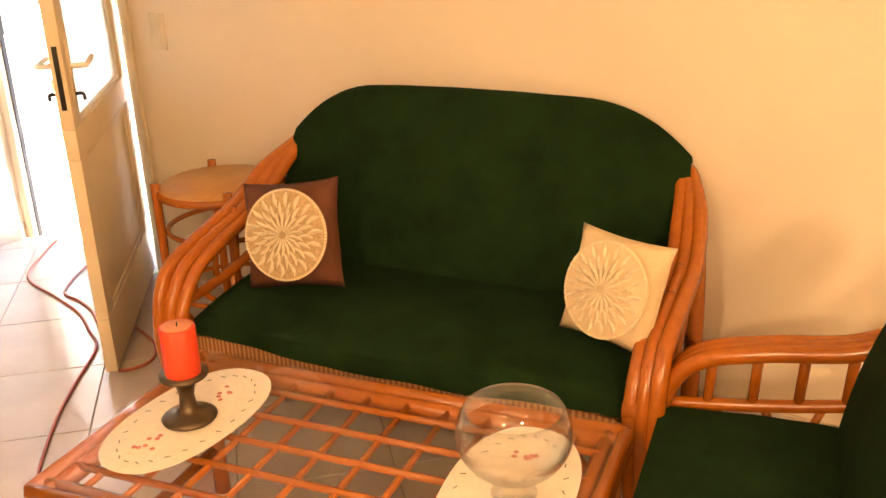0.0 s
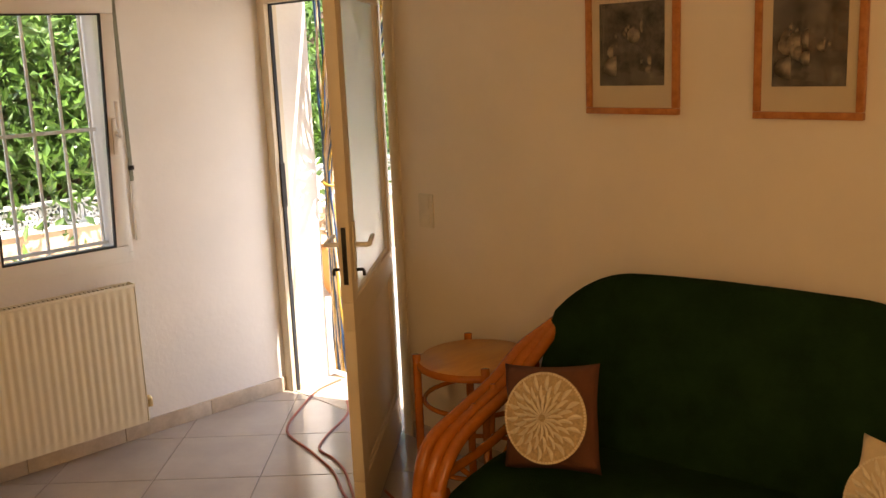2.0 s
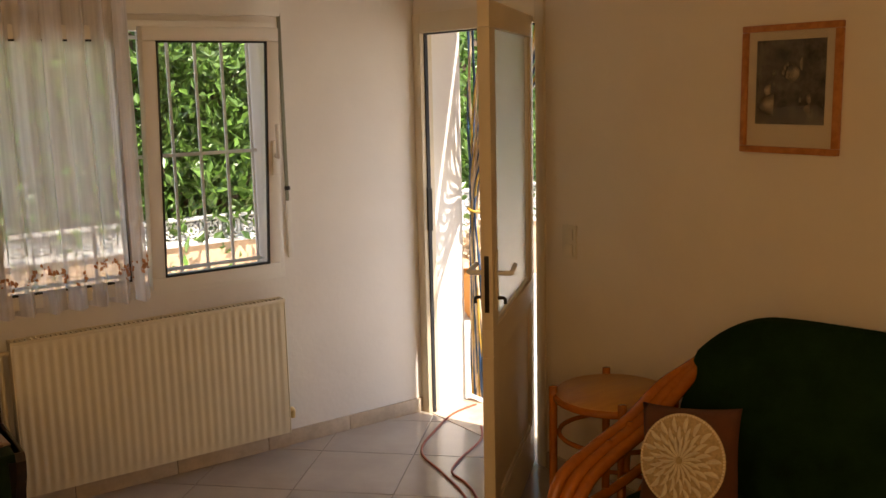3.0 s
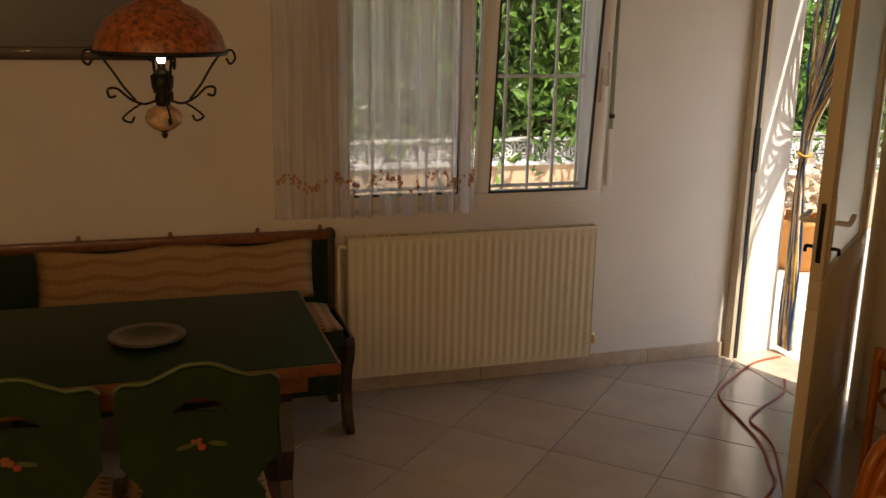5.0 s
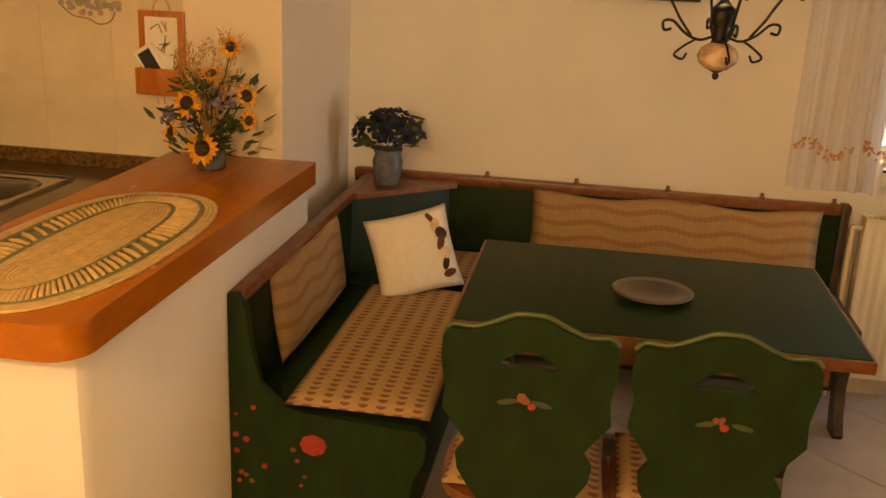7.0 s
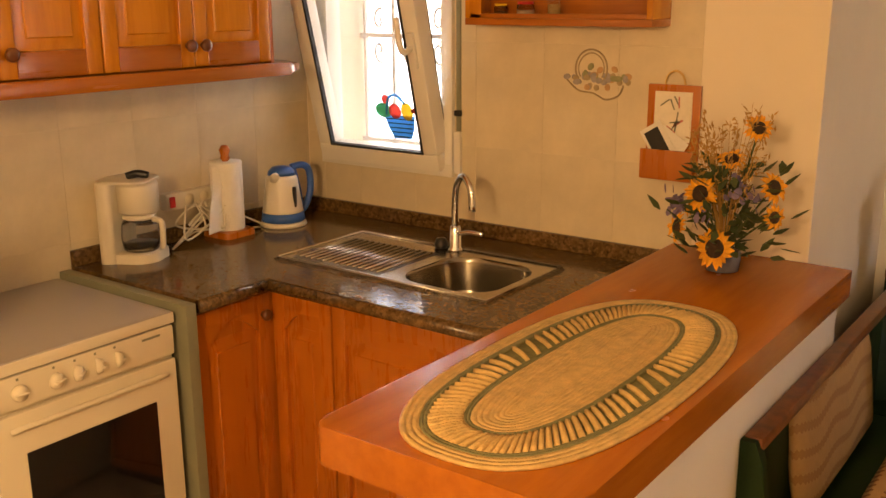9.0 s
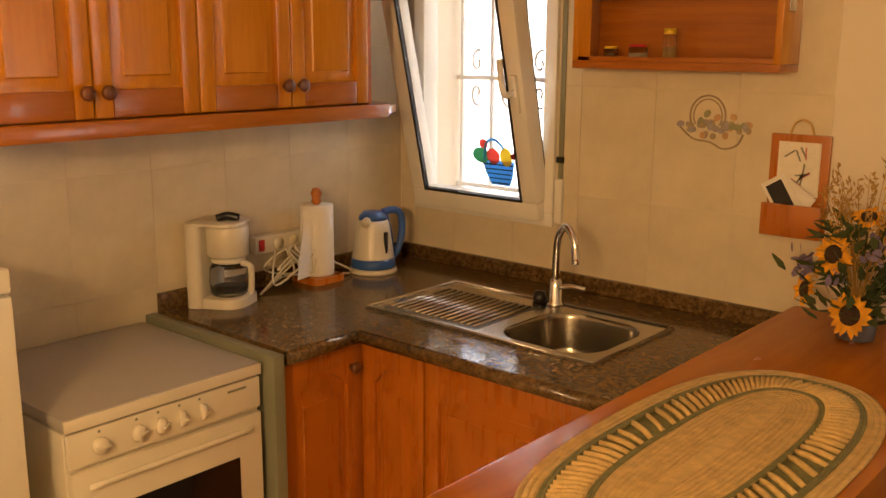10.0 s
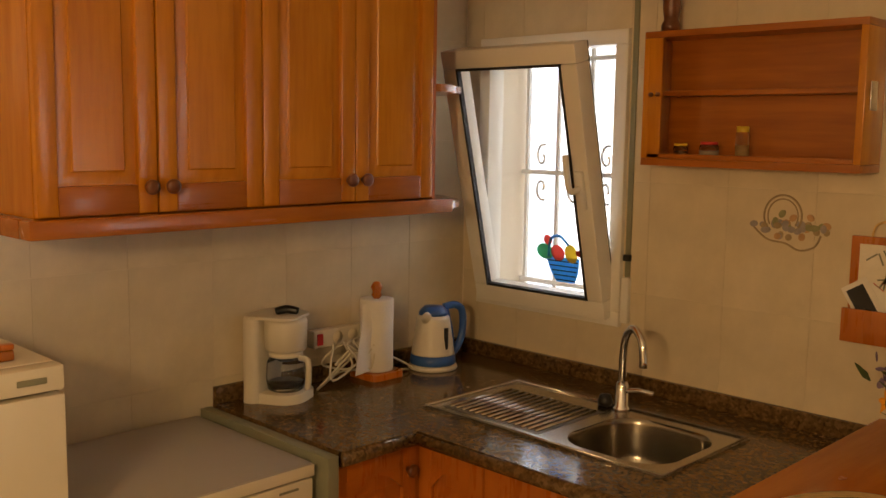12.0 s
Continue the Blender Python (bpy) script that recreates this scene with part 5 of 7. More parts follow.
def pendant():
    ob = thing("pendant_lamp", (0.735, 2.41, 0), "wrought pendant lamp with flowered shade, lit", "pendant lamp")
    part("shade", L([(0.168, 1.606), (0.170, 1.612), (0.160, 1.65), (0.135, 1.69), (0.095, 1.72), (0.06, 1.735), (0.055, 1.745), (0.052, 1.742), (0.09, 1.715), (0.130, 1.685), (0.155, 1.648), (0.163, 1.612)], 40, close=False), M_shade, ob, "orange flowered glass shade")
    part("shade_rim", L([(0.164, 1.600), (0.173, 1.602), (0.174, 1.612), (0.166, 1.614)], 40), M_dark, ob)
    part("chimney", L([(0.02, 1.735), (0.022, 1.82), (0.026, 1.83), (0.024, 1.735)], 20), M_dark, ob)
    part("porcelain_body", L([(0.0, 1.400), (0.025, 1.404), (0.045, 1.42), (0.049, 1.437), (0.040, 1.455), (0.022, 1.466), (0.0, 1.468)], 28), M_porcelain, ob, "flowered porcelain body")
    part("finial", L([(0.0, 1.378), (0.006, 1.382), (0.009, 1.390), (0.005, 1.395), (0.018, 1.402), (0.0, 1.404)], 14), M_dark, ob)
    part("stem", L([(0.016, 1.466), (0.022, 1.48), (0.018, 1.50), (0.028, 1.515), (0.030, 1.545), (0.018, 1.556), (0.010, 1.565), (0.010, 1.578), (0.0, 1.578)], 18), M_dark, ob)
    part("bulb", L([(0.007, 1.575), (0.012, 1.592), (0.014, 1.606), (0.009, 1.620), (0.0, 1.626)], 16), M_bulb, ob, "lit bulb")
    for k in range(4):
        a = radians(8 + 90 * k)
        c, s = math.cos(a), math.sin(a)

        def pt(r, z):
            return (r * c, r * s, z)
        part("scroll_arm", T([pt(0.02, 1.480), pt(0.05, 1.472), pt(0.085, 1.487), pt(0.115, 1.513), pt(0.138, 1.512), pt(0.135, 1.492), pt(0.118, 1.495)], 0.0035, None, 6, 5), M_dark, ob)
        part("scroll_arm", T([pt(0.055, 1.474), pt(0.085, 1.455), pt(0.105, 1.435), pt(0.085, 1.425), pt(0.075, 1.44)], 0.003, None, 6, 5), M_dark, ob)
        part("scroll_arm", T([pt(0.07, 1.482), pt(0.10, 1.52), pt(0.125, 1.56), pt(0.155, 1.600), pt(0.186, 1.612), pt(0.196, 1.59), pt(0.182, 1.575), pt(0.172, 1.59)], 0.0035, None, 6, 5), M_dark, ob)
    part("chain", T([(0, 0, 1.82), (0.004, 0, 2.0), (-0.003, 0, 2.2), (0, 0, H)], 0.005, None, 6, 4), M_dark, ob)
    part("ceiling_rose", L([(0.05, H - 0.03), (0.055, H - 0.005), (0.055, H), (0.0, H)], 20), M_dark, ob)


radiator()
curtain()
bench()
box_cushion("bench_cushion", (-0.10, 2.76, 0.462), 0.40, 0.065, 1.02, "patterned seat cushion on the corner bench", pose(0, 0, 0))
box_cushion("bench_cushion", (0.62, 3.56, 0.462), 1.60, 0.065, 0.36, "long patterned seat cushion on the bench", pose(0, 0, 0))
box_cushion("bench_cushion", (0.80, W - 0.075, 0.625), 1.12, 0.06, 0.25, "long striped back cushion on the bench", pose(0, 0, 0, 84, 0, 0), 0.012)
box_cushion("bench_cushion", (-0.412, 2.87, 0.605), 0.72, 0.06, 0.30, "striped back cushion tied to the bench", pose(0, 0, 0, 82, 0, 90), -0.012)
wp = thing("white_cushion", (-0.13, 3.18, 0.625), "off-white cushion with a small embroidered motif", "cushion")
mw = Euler((radians(66), radians(-13), radians(20))).to_matrix().to_4x4()
part("cover", pad(0.30, 0.30, 0.10, None, mw, 14, 0.82, 0.5, 0.008, 3), M_doily, wp)
for k, (x, y, a, b, turn) in enumerate(((0.080, 0.105, 0.010, 0.022, 30), (0.092, 0.075, 0.016, 0.026, -15), (0.106, 0.045, 0.020, 0.024, 20), (0.098, 0.012, 0.013, 0.028, -25), (0.108, -0.025, 0.018, 0.024, 10), (0.100, -0.062, 0.012, 0.026, -20), (0.106, -0.098, 0.024, 0.014, 15))):
    q = slab(oval(a, b, 14), 0, 0.0015)
    q.transform(mw @ pose(x, y, 0.052 * ((1 - (x / 0.15) ** 2) * (1 - (y / 0.15) ** 2)) ** 0.5 + 0.004, 0, 14, turn))
    part("motif", q, (M_brown, M_pale_bloom, M_darkwood)[k % 3], wp)
dining_table()
painted_chair((0.368, 2.10, 0), 0, "green painted chair with a hand hole, pushed under the table")
painted_chair((0.767, 2.10, 0), 0, "green painted chair with a hand hole, pushed under the table")
pendant()
pl = thing("pewter_plate", (0.66, 2.58, 0.7525), "shallow dark pewter plate on the table", "plate")
part("dish", L([(0.05, 0), (0.055, 0.002), (0.085, 0.014), (0.112, 0.018), (0.113, 0.021), (0.085, 0.018), (0.055, 0.006), (0.0, 0.005)], 40), M_pewterplate, pl)

big = thing("dark_painting", (0.40, W, 1.51), "large dark painting in a black frame", "painting")
for lim in ((-0.41, 0.41, 0, 0.05), (-0.41, 0.41, 0.56, 0.61), (-0.41, -0.36, 0.05, 0.56), (0.36, 0.41, 0.05, 0.56)):
    part("frame", B(lim[0], lim[1], -0.03, -0.001, lim[2], lim[3], 0.006), M_darkwood, big)
part("canvas", B(-0.36, 0.36, -0.016, -0.006, 0.05, 0.56), M_photo, big, "almost black canvas")


def vase_of_flowers():
    ob = thing("vase_of_flowers", (-0.325, 3.60, 0.767), "small vase with a dark blue flower bunch", "vase")
    part("vase", L([(0.045, 0), (0.05, 0.005), (0.055, 0.05), (0.06, 0.09), (0.05, 0.12), (0.058, 0.14), (0.052, 0.139), (0.043, 0.12), (0.0, 0.10)], 28), M_vase, ob)
    rnd = random.Random(3)
    q, lf = bmesh.new(), bmesh.new()
    for k in range(80):
        th, ph = rnd.random() * 6.28, math.acos(rnd.uniform(-0.25, 1))
        r = 0.6 + 0.4 * rnd.random()
        p = Vector((0.145 * math.sin(ph) * math.cos(th), 0.12 * math.sin(ph) * math.sin(th), 0.20 + 0.095 * math.cos(ph))) * 1.0
        p = Vector((p.x * r, p.y * r, 0.20 + (p.z - 0.20) * r))
        n = (p - Vector((0, 0, 0.15))).normalized()
        rot = n.to_track_quat("Z", "Y").to_matrix().to_4x4()
        for j in range(5):
            t = j * 1.2566 + rnd.random()
            u = slab([(0.003, -0.005), (0.018, -0.010), (0.026, 0.0), (0.018, 0.010), (0.003, 0.005)], 0, 0.0015)
            u.transform(Matrix.Translation(p) @ rot @ pose(0, 0, 0, 0, -30, math.degrees(t)))
            merge(q, u)
    tagged(part("bloom_mass", q, M_navy, ob, "dark blue cloth blooms", False), kind="stuff")
    for k in range(34):
        th = rnd.random() * 6.28
        p = Vector((0.11 * math.cos(th), 0.10 * math.sin(th), 0.16 + 0.11 * rnd.random()))
        u = slab(oval(0.035, 0.014, 8), 0, 0.001)
        u.transform(Matrix.Translation(p) @ pose(0, 0, 0, rnd.uniform(-50, 50), rnd.uniform(-50, 20), math.degrees(th)))
        merge(lf, u)
    for k in range(7):
        T([(0, 0, 0.11), (0.03 * math.cos(k), 0.03 * math.sin(k), 0.16), (0.07 * math.cos(k), 0.07 * math.sin(k), 0.21)], 0.002, lf, 5, 3)
    tagged(part("foliage", lf, M_leaf, ob, "", False), kind="stuff")


vase_of_flowers()


# ---- kitchen ----
bar = thing("breakfast_bar", (-0.665, 2.2, 0.90), "thick varnished pine bar top on the partition", "bar counter")


def rounded(x0, x1, y0, y1, r, n=7):
    out = []
    for cx, cy, a0, rr in ((x1 - r[0], y0 + r[0], -90, r[0]), (x1 - r[1], y1 - r[1], 0, r[1]), (x0 + r[2], y1 - r[2], 90, r[2]), (x0 + r[3], y0 + r[3], 180, r[3])):
        for k in range(n):
            a = radians(a0 + 90 * k / (n - 1))
            out.append((cx + rr * math.cos(a), cy + rr * math.sin(a)))
    return out


part("bar_top", slab(rounded(-0.255, 0.240, -0.74, 0.762, (0.075, 0.004, 0.004, 0.03)), 0.001, 0.073, None, 0.007), M_bar, bar)
rnd = random.Random(8)
for k in range(9):
    q = slab(oval(0.006 + 0.005 * rnd.random(), 0.009 + 0.006 * rnd.random(), 12), 0.0728, 0.0735)
    q.transform(Matrix.Translation((rnd.uniform(-0.2, 0.22), rnd.uniform(-0.65, 0.65), 0)))
    part("knot", q, M_cabdark, bar)
ZB = 0.974

matt = thing("straw_place_mat", (-0.660, 1.948, ZB), "oval straw mat with two green braided rings", "place mat")
A, Bq = 0.214, 0.470
part("centre", slab(oval(A - 0.19, Bq - 0.19, 48, 2.6), 0, 0.0045), M_straw, matt)
for d0, d1, zz, which in ((0.0, 0.011, 0.005, 0), (0.011, 0.022, 0.0055, 0), (0.022, 0.033, 0.0055, 0), (0.033, 0.040, 0.006, 1), (0.040, 0.047, 0.006, 1)):
    part("braid", ring_plate(A - d1, Bq - d1, A - d0 - 0.0006, Bq - d0 - 0.0006, 0, zz), (M_straw, M_sage)[which], matt, "green braid" if which else "")
part("mesh_base", ring_plate(A - 0.108, Bq - 0.108, A - 0.047, Bq - 0.047, 0, 0.002), M_sage, matt)
n = 100
o, i_ = oval(A - 0.0475, Bq - 0.0475, n, 2.6), oval(A - 0.108, Bq - 0.108, n, 2.6)
for k in range(n):
    p0, p1 = o[k], i_[(k + 1) % n]
    part("straw_twist", T([(p0[0], p0[1], 0.003), (p0[0] * 0.45 + p1[0] * 0.55, p0[1] * 0.45 + p1[1] * 0.55, 0.0065), (p1[0], p1[1], 0.004)], 0.0054 if k % 2 else 0.0062, None, 5, 2, 0.0050), M_straw, matt)
for d0, d1 in ((0.108, 0.114), (0.114, 0.120)):
    part("braid", ring_plate(A - d1, Bq - d1, A - d0 - 0.0006, Bq - d0 - 0.0006, 0, 0.006), M_sage, matt, "green braid")
for k in range(7):
    d0, d1 = 0.120 + 0.011 * k, 0.131 + 0.011 * k
    part("braid", ring_plate(max(0.002, A - d1), Bq - d1, A - d0 - 0.0007, Bq - d0 - 0.0007, 0, 0.0052), M_straw, matt)


def sunflowers():
    ob = thing("sunflower_bouquet", (-0.70, 2.76, ZB), "bouquet of silk sunflowers with dried grass", "flower arrangement")
    ob.scale = (0.86, 0.86, 0.96)
    part("pot", L([(0.035, 0), (0.05, 0.004), (0.055, 0.05), (0.05, 0.06), (0.0, 0.055)], 24), M_vase, ob)
    rnd = random.Random(21)

    def head(p, n, r):
        rot = Vector(n).normalized().to_track_quat("Z", "Y").to_matrix().to_4x4()
        base = Matrix.Translation(p) @ rot
        fl = L([(0.0, -0.004), (r * 0.45, 0.0), (r * 0.47, 0.006), (r * 0.3, 0.011), (0.0, 0.009)], 20)
        fl.transform(base)
        hd = part("flower_heart", fl, M_seed, ob, "dark brown heart")
        for k in range(17):
            a = 360 * k / 17 + rnd.uniform(-5, 5)
            ln = r * rnd.uniform(0.9, 1.1)
            u = sheet(lambda s, t: (r * 0.36 + (ln - r * 0.36) * s, (t - 0.5) * r * 0.34 * math.sin(math.pi * min(1, 0.22 + s * 0.78)) + 0.0, 0.004 * math.sin(3 * s) - 0.06 * r * s * s + 0.3 * r * (t - 0.5) ** 2), 4, 2)
            u.transform(base @ pose(0, 0, 0.001 * (k % 2), rnd.uniform(-10, 10), rnd.uniform(-8, 14), a))
            part("petal", u, M_yellow, hd)
        T_ = T([(0, 0, 0.05), tuple(Vector(p) * 0.5 + Vector((0, 0, 0.03))), tuple(Vector(p) - Vector(n).normalized() * 0.006)], 0.003, None, 5, 3)
        part("stem", T_, M_leaf, ob)
    cam_way = Vector((0.35, -0.93, 0.1))
    head((0.015, -0.115, 0.085), cam_way + Vector((0, 0, 0.15)), 0.056)
    head((-0.055, -0.07, 0.215), cam_way + Vector((-0.2, 0, 0.3)), 0.050)
    head((-0.135, -0.03, 0.11), Vector((-0.5, -0.7, 0.2)), 0.045)
    head((0.0, 0.02, 0.30), Vector((0.1, -0.5, 0.9)), 0.045)
    head((0.07, 0.03, 0.385), Vector((0.3, -0.7, 0.6)), 0.042)
    head((0.135, 0.0, 0.24), Vector((0.7, -0.5, 0.4)), 0.045)
    head((-0.10, 0.0, 0.17), Vector((-0.6, -0.6, 0.5)), 0.035)
    head((0.145, -0.01, 0.165), Vector((0.7, -0.6, 0.1)), 0.035)
    q = bmesh.new()
    for k in range(230):
        a, r, z = rnd.random() * 6.28, abs(rnd.gauss(0, 0.075)), 0.04 + rnd.random() * 0.25
        u = slab([(0, -0.002), (0.02, -0.012), (0.045, -0.006), (0.058, 0), (0.045, 0.006), (0.02, 0.012), (0, 0.002)], 0, 0.0008)
        u.transform(Matrix.Translation((r * math.cos(a), r * math.sin(a), z)) @ pose(0, 0, 0, rnd.uniform(-40, 40), rnd.uniform(-60, 25), math.degrees(a)))
        merge(q, u)
    tagged(part("foliage", q, M_leaf, ob, "", False), kind="stuff")
    q = bmesh.new()
    for k in range(46):
        a = rnd.random() * 6.28
        t = Vector((0.13 * math.cos(a) * rnd.uniform(0.4, 1), 0.11 * math.sin(a) * rnd.uniform(0.4, 1), 0.24 + 0.2 * rnd.random()))
        T([(0, 0, 0.05), tuple(t * 0.5 + Vector((0, 0, 0.06))), tuple(t)], 0.0014, q, 4, 3, 0.0008)
        for j in range(9):
            p = t + Vector((rnd.gauss(0, 0.006), rnd.gauss(0, 0.006), -0.006 * j))
            u = slab([(0, -0.001), (0.010, -0.0035), (0.020, 0), (0.010, 0.0035)], 0, 0.0006)
            u.transform(Matrix.Translation(p) @ pose(0, 0, 0, rnd.uniform(-60, 60), rnd.uniform(-80, 0), rnd.uniform(0, 360)))
            merge(q, u)
    tagged(part("dried_grass", q, M_dry, ob, "", False), kind="stuff")
    q = bmesh.new()
    for k in range(60):
        c = rnd.choice(((-0.15, -0.02, 0.17), (-0.05, -0.08, 0.155), (0.09, -0.03, 0.22), (0.03, -0.05, 0.24), (-0.16, -0.01, 0.20)))
        u = slab(oval(0.013, 0.009, 8), 0, 0.0008)
        u.transform(Matrix.Translation(Vector(c) + Vector((rnd.gauss(0, 0.016), rnd.gauss(0, 0.012), rnd.gauss(0, 0.016)))) @ pose(0, 0, 0, rnd.uniform(-90, 90), rnd.uniform(-90, 90), rnd.uniform(0, 360)))
        merge(q, u)
    tagged(part("bloom_mass", q, M_lilac, ob, "pale lilac blooms", False), kind="stuff")


sunflowers()

# worktop and base units
CZ0, CZ1 = 0.862, 0.90
FXK, FYK = -1.80, 2.195
top = thing("granite_worktop", (KX, KY, CZ0), "L-shaped polished brown granite worktop", "worktop")
x1, y1 = -0.93 - KX, FYK - KY
SKX0, SKX1, SKY0, SKY1 = -1.94, -1.165, 2.355, 2.765
bx0, bx1, by0, by1 = -1.515 - KX, -1.195 - KX, 2.385 - KY, 2.715 - KY
h = CZ1 - CZ0
q = B(0, FXK - KX, 1.945 - KY, y1, 0, h)
q2 = [(0, bx0, y1, 0.0), (bx1, x1, y1, 0.0), (bx0, bx1, y1, by0), (bx0, bx1, by1, 0.0)]
for lim in q2:
    B(lim[0], lim[1], lim[2], lim[3], 0, h, 0, q)
bmesh.ops.remove_doubles(q, verts=q.verts[:], dist=0.0001)
part("worktop", q, M_granite, top)
part("front_edge", T([(FXK - KX, 1.945 - KY, h / 2), (FXK - KX, y1, h / 2)], h / 2 - 0.0005, None, 10, 1, None, False), M_granite, top)
part("front_edge", T([(FXK - KX, y1, h / 2), (x1, y1, h / 2)], h / 2 - 0.0005, None, 10, 1, None, False), M_granite, top)
part("upstand", B(0, 0.02, 1.945 - KY, -0.02, h, h + 0.048, 0.003), M_granite, top)
part("upstand", B(0, x1, -0.02, 0, h, h + 0.048, 0.003), M_granite, top)


def sink():
    ob = thing("steel_sink", (SKX0, SKY0, CZ1), "inset steel sink with a ribbed drainer", "sink")
    w, d = SKX1 - SKX0, SKY1 - SKY0
    a0, a1, b0, b1 = bx0 + KX - SKX0, bx1 + KX - SKX0, by0 + KY - SKY0, by1 + KY - SKY0
    q = bmesh.new()
    n = 40
    ocx, ocy = (a0 + a1) / 2, (b0 + b1) / 2
    rings = []
    for f, z in ((1.0, 0.0045), (0.985, 0.002), (0.965, -0.01), (0.93, -0.09), (0.86, -0.128), (0.70, -0.138), (0.16, -0.142), (0.12, -0.147), (0.01, -0.147)):
        rings.append([q.verts.new((x, y, z)) for x, y in oval((a1 - a0) / 2 * f, (b1 - b0) / 2 * f, n, 3.0 if f > 0.6 else 2, ocx, ocy)])
    for u, v in zip(rings, rings[1:]):
        for k in range(n):
            q.faces.new((u[k], u[(k + 1) % n], v[(k + 1) % n], v[k]))
    bs = part("basin", q, M_basin, ob)
    part("drain", L([(0.03, -0.1465), (0.032, -0.143), (0.02, -0.1445), (0.0, -0.1445)], 20, (ocx, ocy, 0)), M_chrome, bs)
    q = B(0, a0 + 0.006, 0, d, 0.0005, 0.0045)
    B(a1 - 0.006, w, 0, d, 0.0005, 0.0045, 0, q)
    B(a0 + 0.006, a1 - 0.006, 0, b0 + 0.006, 0.0005, 0.0045, 0, q)
    B(a0 + 0.006, a1 - 0.006, b1 - 0.006, d, 0.0005, 0.0045, 0, q)
    hx, hy = (a1 - a0) / 2, (b1 - b0) / 2
    inner = oval(hx, hy, n, 3.0, ocx, ocy)
    outer = []
    for x, y in inner:
        k = 1 / max(abs(x - ocx) / hx, abs(y - ocy) / hy)
        outer.append((ocx + (x - ocx) * k, ocy + (y - ocy) * k))
    vi = [q.verts.new((x, y, 0.0045)) for x, y in inner]
    vo = [q.verts.new((x, y, 0.0044)) for x, y in outer]
    for k in range(n):
        if (vi[k].co - vo[k].co).length > 0.0006 or (vi[(k + 1) % n].co - vo[(k + 1) % n].co).length > 0.0006:
            q.faces.new((vi[k], vi[(k + 1) % n], vo[(k + 1) % n], vo[k]))
    part("rim", q, M_steel, ob)
    q = T([(0.006, 0.006, 0.006), (w - 0.006, 0.006, 0.006), (w - 0.006, d - 0.006, 0.006), (0.006, d - 0.006, 0.006), (0.006, 0.006, 0.006)], 0.005, None, 6, 1, None, False)
    part("raised_edge", q, M_steel, ob)
    for k in range(14):
        x = 0.06 + k * 0.0235
        part("drainer_rib", T([(x, 0.05, 0.006), (x, d - 0.10, 0.006)], 0.0055, None, 8, 1, None, False), M_steel, ob)
    # flat dark sheet on the rim, standing in for shade between the ribs
    part("drainer_shade_sheet", B(0.045, 0.385, 0.035, d - 0.085, 0.0046, 0.0052), M_pewterplate, ob)


def tap(at):
    ob = thing("mixer_tap", at, "chrome swan-neck mixer tap", "tap")
    part("body", L([(0.026, 0), (0.026, 0.006), (0.019, 0.012), (0.018, 0.07), (0.014, 0.078), (0.0, 0.08)], 20), M_chrome, ob)
    part("spout", T([(0, 0, 0.07), (0, 0, 0.15), (0.012, -0.006, 0.212), (0.048, -0.024, 0.240), (0.086, -0.043, 0.214), (0.097, -0.049, 0.165), (0.097, -0.049, 0.145)], 0.0115, None, 12, 6), M_chrome, ob)
    part("lever", T([(0.015, 0, 0.055), (0.05, 0.005, 0.062), (0.095, 0.01, 0.06)], 0.007, None, 8), M_chrome, ob)
    part("sprayer", L([(0.02, 0.0), (0.022, 0.012), (0.016, 0.03), (0.0, 0.034)], 16, (-0.055, 0.0, 0)), M_blackpl, ob, "black plug")


sink()
tap((-1.54, 2.742, CZ1 + 0.005))


def raised_door(w, hgt, m, arch=False):
    """A framed cupboard door in the local x-z plane, front towards -y: stiles, rails, panel."""
    s = 0.046
    fr = B(0, s, -0.02, 0, 0, hgt, 0.004)
    sr = B(w - s, w, -0.02, 0, 0, hgt, 0.004)
    rl = B(s, w - s, -0.0195, 0, 0, s + 0.018, 0.003)
    ru = B(s, w - s, -0.0195, 0, hgt - s, hgt, 0.003)
    if arch:
        pts = [(s, hgt - s + 0.001), (s, hgt - s - 0.06)] + [(s + (w - 2 * s) * k / 10, hgt - s - 0.06 + 0.055 * math.sin(math.pi * k / 10)) for k in range(1, 10)] + [(w - s, hgt - s - 0.06), (w - s, hgt - s + 0.001)]
        a = slab(pts, 0, 0.018)
        a.transform(pose(0, 0, 0, 90, 0, 0))
        merge(ru, a)
    x0, x1, z0, z1 = s, w - s, s + 0.018, hgt - s - (0.05 if arch else 0)
    pn = bmesh.new()
    loops = []
    for d, y in ((-0.002, -0.001), (-0.002, -0.007), (0.004, -0.0065), (0.030, -0.0150), (0.033, -0.0190), (0.040, -0.0195)):
        loops.append([pn.verts.new(p) for p in ((x0 + d, y, z0 + d), (x1 - d, y, z0 + d), (x1 - d, y, z1 - d), (x0 + d, y, z1 - d))])
    for u, v in zip(loops, loops[1:]):
        for k in range(4):
            pn.faces.new((u[k], u[(k + 1) % 4], v[(k + 1) % 4], v[k]))
    pn.faces.new(loops[-1])
    if arch:
        B(s, w - s, -0.006, -0.001, z1, hgt - s, 0, pn)
    bmesh.ops.recalc_face_normals(pn, faces=pn.faces[:])
    for q in (fr, rl, ru, pn, sr):
        q.transform(m)
    return fr, rl, ru, pn, sr


def knob(parent, m, r=0.017):
    q = L([(0.008, 0), (0.007, 0.010), (r, 0.016), (r, 0.024), (r * 0.6, 0.029), (0.0, 0.030)], 18)
    q.transform(m)
    part("knob", q, M_knob, parent)


